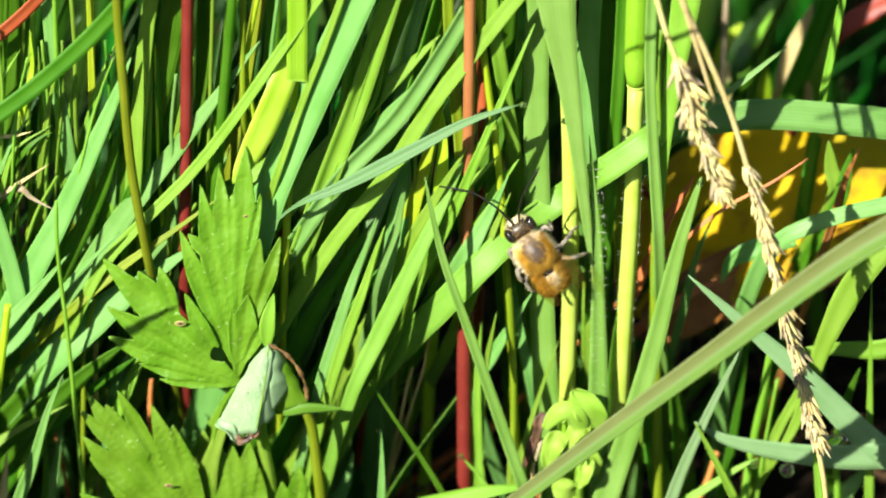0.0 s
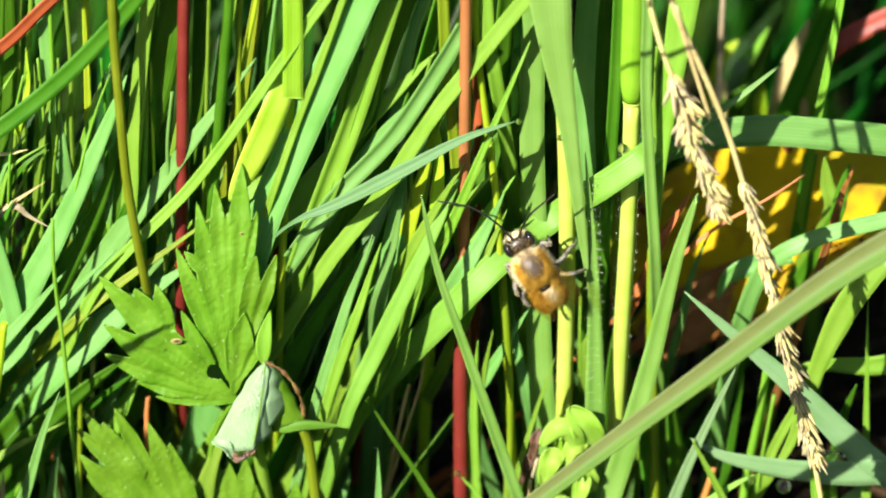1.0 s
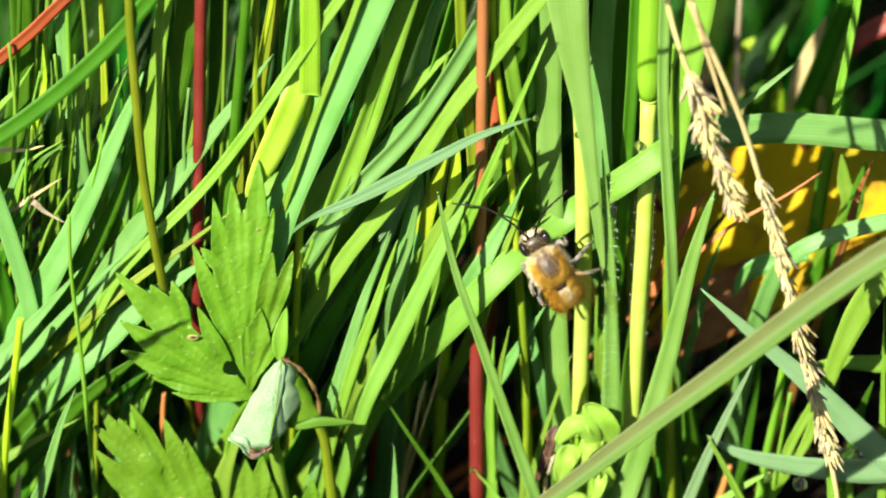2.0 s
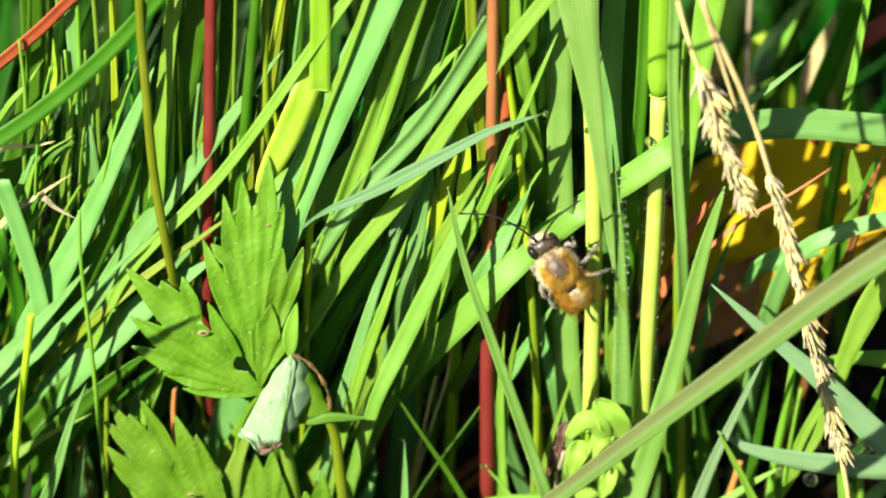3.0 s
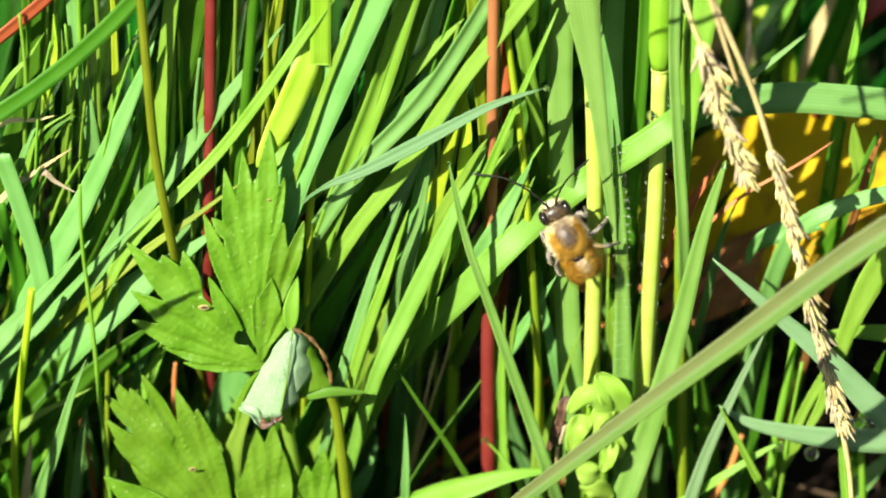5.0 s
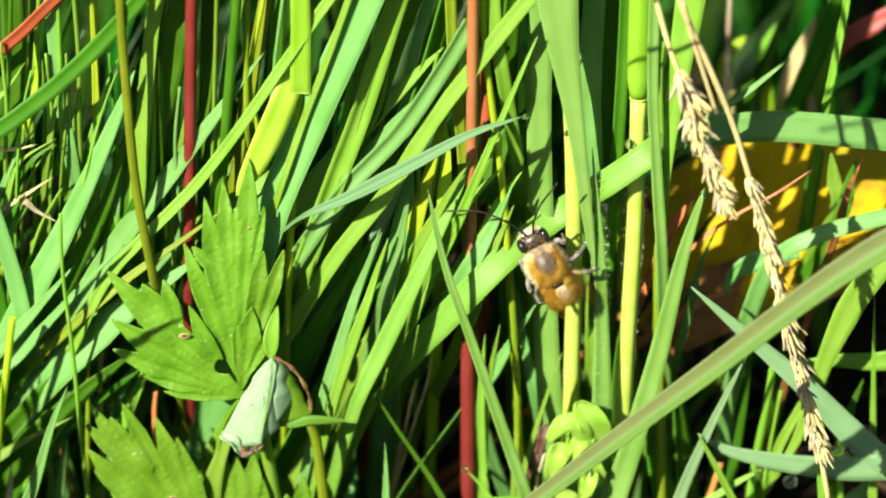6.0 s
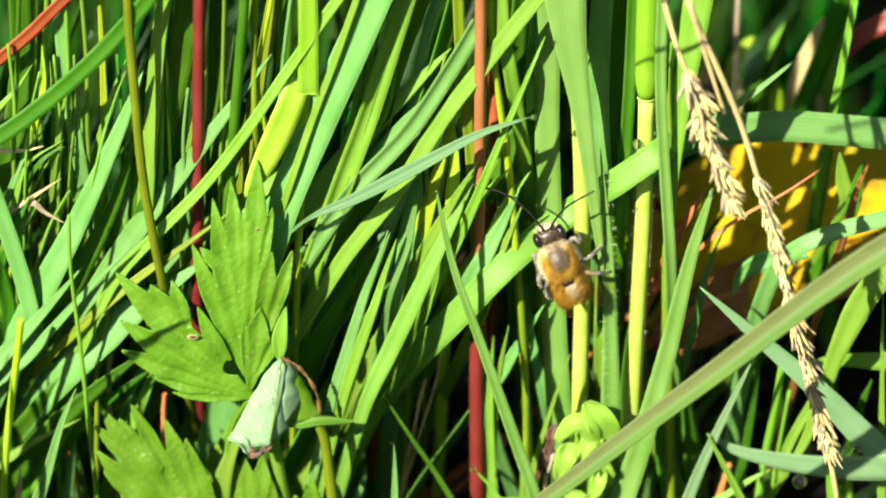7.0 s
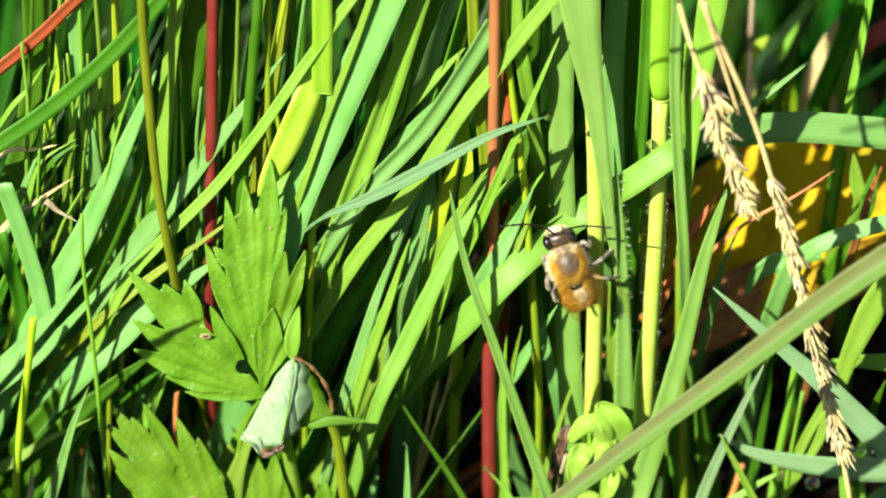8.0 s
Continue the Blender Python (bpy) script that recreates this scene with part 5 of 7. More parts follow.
blade(tuft, ((45.8, 22.3, -2), (47.6, 14.8, 16.6), (50.6, 14.8, 38.7), (52, 14.8, 53.8)), 1.8, -20, GREEN, "tip")
blade(tuft, ((43.4, 22.3, -2), (41.6, 12, 22.9), (39.8, 12, 40.4), (38.2, 12, 51.2)), 4.8, -40, GREEN, "tip")
stem(tuft, ((35.5, 18.9, -2), (42.6, 10, 19.8), (45.2, 10, 25.3), (46.9, 10, 31.9)), 0.65, 0.47, PINK)

tuft = grass_tuft("tuft of green, dry straw and lime-green grass blades in sunlight")
blade(tuft, ((51.3, 88.5, -2), (59.0, 58.5, 73.2), (60.3, 58.5, 79.5), (62.1, 58.5, 84.9), (63.9, 58.5, 90.1)), 3.0, 0, STRAW, "spear")
blade(tuft, ((53.1, 85.0, -2), (58.1, 55.0, 67.5), (60.2, 55.0, 75.1), (62.7, 55.0, 82.5), (65.0, 55.0, 89.9), (67.7, 55.0, 98.3), (70.1, 55.0, 108.7)), 4.2, -35, GREEN, "off")
blade(tuft, ((57.6, 99.0, -2), (64.1, 69.0, 66.4), (66.7, 69.0, 75.2), (70.4, 69.0, 81.6)), 5.7, -40, GREEN, "tip")
blade(tuft, ((24.7, 95.5, -2), (49.5, 65.5, 68.3), (55.9, 65.5, 74.8), (58.6, 65.5, 83.4)), 3.6, -40, GREEN, "tip")
stem(tuft, ((49.1, 92.0, -2), (49.1, 62.0, 68.0), (49.3, 62.0, 78.9), (49.5, 62.0, 87.3), (49.8, 62.0, 104.3)), 0.5, 0.45, GREY_STRAW)
stem(tuft, ((63.7, 90.2, -2), (63.8, 60.2, 71.7), (63.5, 60.2, 75.4), (63.7, 60.2, 79.3)), 0.75, 0.7, STRAW)
blade(tuft, ((70.1, 89.2, -2), (64.4, 59.2, 76.0), (65.1, 59.2, 81.4), (66.3, 59.2, 86.7), (67.1, 59.2, 90.1)), 5.2, 10, LIME, "spear")
blade(tuft, ((42.6, 99.0, -2), (49.5, 69.0, 75.7), (51.1, 69.0, 78.6), (52.9, 69.0, 80.8)), 2.2, 10, YELLOW, "spear")
blade(tuft, ((50.4, 99.0, -2), (54.3, 69.0, 76.2), (55.3, 69.0, 77.9), (58.0, 69.0, 83.3)), 1.8, 10, LIME, "spear")
blade(tuft, ((54.6, 97.2, -2), (57.1, 67.2, 67.3), (56.9, 67.2, 70.7), (57.1, 67.2, 73.9)), 2.2, 20, YELLOW, "spear")
blade(tuft, ((44.1, 95.5, -2), (49.7, 65.5, 69.4), (49.9, 65.5, 72.7), (50.3, 65.5, 75.4)), 2.6, 10, STRAW, "spear")
blade(tuft, ((46.1, 99.0, -2), (52.5, 69.0, 73.5), (53.8, 69.0, 76.2), (55.9, 69.0, 77.9)), 2.4, -10, GLAUCOUS, "spear")
blade(tuft, ((40.0, 92.0, -2), (67.0, 62.0, 81.0), (71.5, 62.0, 85.2), (79.0, 62.0, 89.5), (90.8, 62.0, 95.3)), 3.5, 0, RUST, "off")

tuft = grass_tuft("tuft of lime-green, green and rust-brown grass blades in sunlight")
blade(tuft, ((58.5, 60, -2), (60.8, 36.0, 55.4), (62.1, 30.0, 75.9), (63.0, 24.0, 90.1), (64.2, 24.0, 98.3), (65.4, 24.0, 106.9), (66.6, 24.0, 117.9)), 1.4, 15, LIME, "off", 0.5)
blade(tuft, ((56.7, 54.3, -2), (59.8, 33, 47.4), (61.1, 33, 62.5), (62.8, 33, 78.4)), 2.6, -10, GREEN, "off")
blade(tuft, ((52.9, 46, -2), (64.7, 12, 75.5), (66.3, 12, 82.7), (68.3, 12, 87.9)), 1.5, -20, BROWN, "tip")

tuft = grass_tuft("tuft of lime-green, blue-green and green grass blades in sunlight")
blade(tuft, ((58.5, 11.2, 71.6), (52.2, 11.2, 69.9), (48.2, 11.2, 67.4), (46.8, 11.2, 63.4)), 3.3, 12, MINT, "tip")
blade(tuft, ((64.3, 6.9, -2), (52.7, -4.8, 26.1), (49.8, -4.8, 31), (45.5, -4.8, 40.1), (42.3, -4.8, 46.8)), 2.2, 5, LIME, "needle", 0.5)
stem(tuft, ((51.5, 15.9, -2), (53.3, 4.4, 25.6), (54.3, 4.4, 36.5), (56, 4.4, 49.4)), 0.37, 0.32, LIME)
blade(tuft, ((65.6, 4.9, -2), (63.8, -5.6, 23.3), (62.6, -5.6, 34.2), (61.8, -5.6, 41.7), (61.3, -5.6, 46)), 1.8, 5, LIME, "needle", 0.4)
stem(tuft, ((67.5, 12.5, -2), (66.7, 2.4, 22.5), (66.2, 2.4, 31.2), (65.6, 2.4, 36.7)), 0.64, 0.55, LIME)
blade(tuft, ((72.4, 14.1, -2), (71.7, 3.2, 24.2), (71, 3.2, 45.9), (70.3, 3.2, 69.1)), 1.5, 10, LIME, "tip")
blade(tuft, ((52.9, 19, -2), (66.6, 8.8, 22.7), (70.2, 8.8, 27.2), (74.6, 8.8, 32.6)), 3.3, 15, MINT, "tip")
blade(tuft, ((63.8, 22.7, -2), (66.7, 5.6, 37.9), (67.4, 5.6, 44.4), (69.4, 5.6, 50.8)), 2.5, -15, GREEN, "tip")

tuft = grass_tuft("tuft of blue-grey and blue-green grass blades in sunlight")
blade(tuft, ((133.5, 56.3, -2), (88.5, 19, 83), (77.4, 19, 87.6), (64.7, 19, 89.4), (52.9, 19, 90.2), (42.1, 19, 88.6), (35.8, 19, 86.1)), 5.4, 12, MINT, "off", 0.1)
blade(tuft, ((105, 13.9, -2), (78.2, -1.6, 34.3), (68.7, -1.6, 43.5), (59.2, -1.6, 54.1), (49, -1.6, 64.1), (40.7, -1.6, 72.3)), 4.5, 15, GLAUCOUS, "tip", 0.15)
blade(tuft, ((128.5, 15.3, -2), (83.5, -2, 38.4), (74.3, -2, 38.8), (65.2, -2, 38.6), (55.2, -2, 39.9), (46.9, -2, 42.2), (42.3, -2, 45.2)), 4.5, 20, GLAUCOUS, "tip", 0.1)


ground()
turf()


# ---- the drooping blade before the rest ----
def front_blade():
    ob = tagged(new("grass_tuft"), "long drooping green grass blade hanging across the others", "grass", "grass tufts")
    bm = ribbon_bm(bmesh.new(), ((106, -30, -2), (97.31, -36.00, 49.58), (85.06, -38.00, 108.08), (68.56, -39.00, 101.87), (38.92, -40.00, 77.47), (9.88, -41.00, 52.29), (-7.31, -42.00, 37.18)), 6.2, radians(-8), 0, "needle", 0.35, 0.25, 40, 0.0, 4)
    uv = bm.loops.layers.uv.active
    # The half past the midrib takes the duller olive.
    for fc in bm.faces:
        fc.material_index = 1 if sum(lp[uv].uv.x for lp in fc.loops) / len(fc.loops) > 0.5 else 0
    part("blade", bm, (SOFT, DULL), ob)
    part("midrib", tube_bm(bmesh.new(), ((106.2, -29.6, -2), (97.81, -35.50, 48.29), (85.56, -37.50, 106.89), (68.96, -38.50, 100.68), (39.32, -39.50, 76.28), (10.27, -40.50, 51.00), (-7.01, -41.50, 35.99)), 0.2, 0.05, 40, 6), DULL, ob)
    return ob


front = front_blade()


# ---- upright culms ----
def hairs_bm(bm, places, spread, length, rnd, out=None, radius=0.035):
    """Fine tapering hairs from places (root, direction)."""
    for c, d in places:
        d = (d + Vector((rnd.uniform(-1, 1), rnd.uniform(-1, 1), rnd.uniform(-1, 1))) * spread).normalized()
        n = length * rnd.uniform(0.6, 1.3)
        a = d.orthogonal().normalized()
        b = d.cross(a)
        base = [bm.verts.new((c + (a * math.cos(k * 2.094) + b * math.sin(k * 2.094)) * radius) * MM) for k in range(3)]
        tip = bm.verts.new((c + d * n) * MM)
        for k in range(3):
            bm.faces.new((base[k], base[(k + 1) % 3], tip)).smooth = True
        bm.faces.new(base[::-1])
    return bm


def hairy_edges(points, half, count, rnd, both=True):
    path = spline(points, 60)
    made = []
    for k in range(count):
        i = rnd.randrange(2, 58)
        side, up = side_of(along(path, i), 0)
        s = rnd.choice((-1, 1)) if both else 1
        made.append((path[i] + side * (s * half * rnd.uniform(0.1, 1.0)) + up * 0.25, side * s + up * rnd.uniform(0, 0.8)))
    return made


def culm_with_node():
    rnd = random.Random(8)
    ob = tagged(new("grass_culm"), "upright pale yellow grass stem with a swollen node and green sheath", "grass stem", "grass culms")
    low = ((30.13, 6.00, -23.03), (29.98, 4.00, 23.64), (30.76, 2.00, 57.24), (31.66, 1.20, 83.65), (31.86, 1.20, 104.50))
    part("stem", tube_bm(bmesh.new(), low, 1.35, 1.3, 24, 12), PALE, ob, "pale yellow stem")
    part("node", blob_bm(bmesh.new(), (31.85, 1.20, 104.80), ((1.5, 0, 0), (0, 0, 0.5), (0, 1.5, 0))), PALE, ob)
    part("sheath", tube_bm(bmesh.new(), ((31.85, 1.20, 105.00), (31.78, 1.20, 112.71), (31.88, 1.20, 124.43), (31.87, 1.20, 141.68)), lambda s: 1.38 + 0.48 * min(1, s * 8), None, 18, 12), SHEATH, ob, "lime-green leaf sheath")
    part("hair", hairs_bm(bmesh.new(), [(p + d * 1.25, d) for p, d in hairy_edges(low, 0.001, 320, rnd)], 0.8, 0.9, rnd, radius=0.016), HAIR, ob)
    return ob


def culm_under_bee():
    ob = tagged(new("grass_culm"), "pale yellow-green grass stem on which the bee rests", "grass stem", "grass culms")
    part("stem", tube_bm(bmesh.new(), ((22.12, 9.00, -25.16), (21.93, 7.00, 21.70), (22.06, 5.00, 50.11), (22.19, 4.00, 71.76), (21.82, 4.00, 92.26), (21.12, 5.00, 106.76)), 1.35, 1.3, 24, 12), PALE, ob, "pale yellow stem")
    part("node", blob_bm(bmesh.new(), (22.22, 5.20, 45.71), ((1.5, 0, 0), (0, 0, 0.45), (0, 1.5, 0))), SHEATH, ob)
    part("sheath", tube_bm(bmesh.new(), ((22.12, 9.00, -25.16), (21.93, 7.00, 21.70), (22.15, 5.30, 44.04)), 1.6, 1.5, 16, 12), SHEATH, ob, "lime-green leaf sheath")
    return ob


def hairy_leaf():
    rnd = random.Random(9)
    ob = tagged(new("grass_culm"), "broad lime-green grass leaf with a narrow hairy lower part", "grass leaf", "grass culms")
    low = ((28.59, 1.00, -19.46), (27.22, -0.24, 26.39), (26.90, -0.40, 45.96), (26.61, -0.56, 62.97), (26.06, -0.80, 79.67), (24.62, -1.20, 97.12))
    part("sheath", ribbon_bm(bmesh.new(), low, 3.3, radians(2), 0, "tip", 0.3, 0.4, 40), SAGE, ob)
    part("blade", ribbon_bm(bmesh.new(), ((25.6, -1.0, 71.6), (24.8, -1.4, 79.0), (23.9, -1.9, 86.4), (22.5, -2.4, 97.8), (21.3, -2.4, 106.7), (20.0, -2.4, 115.1), (18.9, -2.4, 124.3), (17.6, -2.2, 136.7), (16.5, -2.0, 147.9)), 6.6, radians(14), 0, "foot", 0.12, 0.25, 30), FRESH, ob)
    part("hair", hairs_bm(bmesh.new(), hairy_edges(low, 1.25, 900, rnd), 1.1, 0.9, rnd, radius=0.018), HAIR, ob, "fine white hairs")
    return ob


culm_with_node()
culm_under_bee()
hairy_leaf()


# ---- unseen tall grass added above the others to cast shade ----
def shade_grass(foot, ends, label):
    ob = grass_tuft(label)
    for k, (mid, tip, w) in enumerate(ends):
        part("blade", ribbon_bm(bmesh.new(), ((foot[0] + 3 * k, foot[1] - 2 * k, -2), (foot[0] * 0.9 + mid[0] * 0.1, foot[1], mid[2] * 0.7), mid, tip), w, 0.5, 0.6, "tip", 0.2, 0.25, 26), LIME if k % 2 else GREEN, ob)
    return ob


shade_grass((120, -40), (((62, -50, 170), (-8, -47, 153), 7), ((66, -60, 176), (-4, -64, 163), 6), ((70, -42, 178), (14, -44, 160), 6)), "unseen tall green grass added above the seed heads to cast shade")


# Unseen blade added to throw a slanting shadow on the buttercup leaflet.
tuft = grass_tuft("unseen green grass blade added to shadow the buttercup leaf")
blade(tuft, ((-104, -49, -2), (-96, -49, 75), (-84, -49, 99.5), (-78, -49, 104), (-72, -49, 107.5)), 2.0, 10, GREEN)

tuft = grass_tuft("few sunlit mint and lime grass blades leaning beside the folded leaf")
blade(tuft, ((-28.5, 8.0, -2), (-17.8, -5.2, 54.4), (-15.4, -5.2, 62.6), (-12.5, -5.2, 73.0), (-10.4, -5.2, 79.1), (-8.6, -5.2, 85.0)), 1.9, 14, MINT, "tip", 0.2)
blade(tuft, ((-27.0, 9.0, -2), (-16.0, -5.8, 54.8), (-14.0, -5.8, 61.9), (-10.8, -5.8, 71.8), (-8.9, -5.8, 78.5), (-7.3, -5.8, 83.7)), 1.9, 14, LIME, "tip", 0.25)
blade(tuft, ((-24.0, 10.0, -2), (-13.0, -4.4, 51.6), (-8.8, -4.0, 61.4), (-5.0, -3.2, 69.9), (-1.4, -2.0, 77.8), (2.0, -0.2, 84.9), (5.8, 2.0, 93.9), (7.8, 3.2, 99.7)), 3.0, 16, BRIGHT, "tip", 0.25)


# ---- buttercup leaves ----
def buttercup(foot, u_axis, v_axis, leaflets, stalk, label, scars=()):
    ob = tagged(new("buttercup_leaf"), label, "leaf", "buttercup leaves")
    for k, (lobes, holes) in enumerate(leaflets):
        up = Vector(FACING) * (0.5 * k)
        thicken(part("leaflet", sheet_bm(bmesh.new(), lobes, Vector(foot) + up, u_axis, v_axis, holes), CUP, ob), 0.22)
    for (x, y), r in scars:
        c = Vector(foot) + Vector(u_axis).normalized() * x + Vector(v_axis).normalized() * y + Vector(FACING) * 1.0
        part("scar", blob_bm(bmesh.new(), c, ((r, 0, 0), (0, -0.5 * r, 0.866 * r), tuple(FACING * 0.12)), 8, 12), STRAW, ob, "tan insect scar")
        part("scar", blob_bm(bmesh.new(), c + FACING * 0.1, ((r * 0.45, 0, 0), (0, -0.25 * r, 0.4 * r), tuple(FACING * 0.1)), 6, 10), HUSK, ob, "dark centre of a scar")
    part("stalk", tube_bm(bmesh.new(), stalk, 0.7, 0.45, 14, 8), CUP, ob)
    return ob


buttercup((-30.85, -7.20, 55.44), (1, 0.05, 0), (0, -0.03, 1), (
    ((((-0.8, 4.3), (-8.6, 27.3), 1.6), ((-0.8, 4.3), (-5.1, 34.4), 1.9), ((-0.6, 4.3), (-2.1, 37.1), 2.0), ((-0.1, 8.5), (2.2, 40.5), 2.1), ((0.0, 15.9), (4.5, 33.0), 1.0), ((-1.4, 21.2), (-7.4, 26.5), 1.1), ((-1.0, 15.9), (-0.3, 32.5), 2.1), ((-0.7, 8.5), (-3.8, 25.4), 1.8)), ()),
    ((((0.5, 0.2), (-21.0, 22.0), 2.5), ((0.5, 0.2), (-20.5, 13.6), 2.4), ((0.5, 0.2), (-20.6, 8.4), 2.1), ((0.5, 0.2), (-15.7, 3.6), 1.3), ((-1.3, 0.7), (-8.1, 16.6), 1.4), ((-9.6, 9.9), (-15.3, 20.3), 1.9), ((-9.1, 10.9), (-11.9, 21.0), 1.3), ((0.5, -0.2), (-12.2, 11.0), 2.3), ((0.5, 0.2), (-15.9, 6.9), 2.4), ((0.5, -0.0), (-12.5, 0.9), 0.9)), (((-3.0, 5.6), 1.3), ((-2.0, 5.3), 0.8))),
    ((((1.0, 8.5), (4.1, 25.8), 1.5), ((1.5, 8.5), (7.4, 25.7), 1.3), ((2.0, 13.2), (6.8, 20.9), 0.8), ((1.6, 11.6), (5.5, 17.8), 0.8)), ()),
    ((((0.0, 1.6), (2.0, 16.1), 2.1), ((0.0, 1.6), (-0.6, 13.8), 0.9), ((0.5, 3.2), (4.4, 11.6), 1.2)), ()),
), ((-36.75, 4.00, -33.30), (-35.25, -6.00, 40.90), (-33.66, -6.80, 50.45), (-30.85, -7.20, 55.44)), "toothed bright green buttercup leaf in three parts with small holes", (((-8.8, 11.7), 0.95), ((1.9, 31.2), 0.4)))
buttercup((-36.43, -8.00, 24.90), (1, 0.1, 0), (0, -0.03, 1), (
    ((((0.4, -1.5), (-18.5, 28.6), 2.5), ((-6.0, 14.0), (-13.5, 29.0), 1.2), ((0.3, -0.5), (-8.1, 26.5), 2.3), ((0.4, -0.5), (-4.9, 23.1), 2.0), ((0.0, -1.0), (-19.4, 20.9), 2.7), ((-0.4, -2.1), (-16.0, 13.5), 2.2), ((-10.0, 16.0), (-19.6, 25.4), 1.3), ((-9.0, 10.0), (-18.4, 17.2), 1.3), ((-3.0, 10.0), (-3.2, 19.0), 1.5), ((-9.0, 14.0), (-15.4, 26.6), 1.5), ((-2.0, 4.0), (-9.0, 18.0), 2.4)), ()),
    ((((-1.3, -3.1), (-20.2, 10.6), 2.9), ((-1.2, -4.1), (-15.2, 3.1), 2.4)), ()),
), ((-39.40, 0.00, -30.38), (-38.26, -7.60, 13.65), (-36.43, -8.00, 24.90)), "toothed bright green buttercup leaf low in the grass", (((-5.8, 12.6), 0.7),))
buttercup((-30.61, -7.20, 19.99), (1, 0, 0), (0, -0.03, 1), (
    ((((-0.4, 0.0), (-4.2, 24.5), 2.7), ((-0.2, 0.0), (-1.6, 23.7), 2.5), ((0.0, 0.0), (1.4, 23.9), 2.5), ((0.4, 0.0), (2.9, 19.4), 2.3), ((0.4, 0.0), (2.9, 14.2), 2.3)), ()),
), ((-31.97, 4.00, -33.30), (-30.84, -6.80, 8.67), (-30.61, -7.20, 19.99)), "small toothed buttercup leaf beside the folded leaf")
buttercup((-23.32, -6.00, 19.20), (1, 0, 0), (0, -0.03, 1), (
    ((((0.4, 0.0), (2.1, 20.0), 2.1), ((0.2, 0.0), (-0.8, 17.0), 2.1), ((0.2, 0.0), (3.6, 15.5), 1.8)), ()),
    ((((-2.7, 0.0), (-3.6, 14.8), 1.8), ((-2.7, 0.0), (-5.4, 11.3), 1.6)), ()),
), ((-24.31, 4.00, -33.30), (-23.46, -5.60, 10.08), (-23.32, -6.00, 19.20)), "small toothed buttercup leaf low in the grass")


# ---- the silvery folded leaf ----
def panel_bm(bm, apex, left, right, bulge, rag, seed):
    """A tapering puckered panel hanging from its apex, with a ragged lower edge."""
    uv = bm.loops.layers.uv.verify()
    o, a, b = Vector(apex), Vector(left), Vector(right)
    nu, nv = 12, 16
    grid = []
    for j in range(nv + 1):
        v = j / nv
        row = []
        for i in range(nu + 1):
            u = i / nu
            end = a.lerp(b, u) + Vector((0, 0, -rag * (0.5 + noise.noise((u * 4.0, seed * 3.1, 0.5)))))
            mid = a.lerp(b, 0.5)
            q = o + (mid - o) * v + (end - mid) * v ** 0.45
            puff = bulge * math.sin(math.pi * u) ** 0.7 * math.sin(math.pi * min(1, v * 0.75 + 0.12)) + 0.35 * noise.noise((q.x * 0.5, q.z * 0.4, seed)) + 0.14 * noise.noise((q.x * 1.6, q.z * 1.2, seed))
            row.append(bm.verts.new((q + FACING * puff + Vector((0.3 * noise.noise((q.z * 0.5, u, seed)), 0, 0))) * MM))
        grid.append(row)
    for j in range(nv):
        for i in range(nu):
            fc = bm.faces.new((grid[j][i], grid[j + 1][i], grid[j + 1][i + 1], grid[j][i + 1]))
            fc.smooth = True
            for lp, q in zip(fc.loops, ((i, j), (i, j + 1), (i + 1, j + 1), (i + 1, j))):
                lp[uv].uv = (q[0] / nu, q[1] / nv)
    return bm


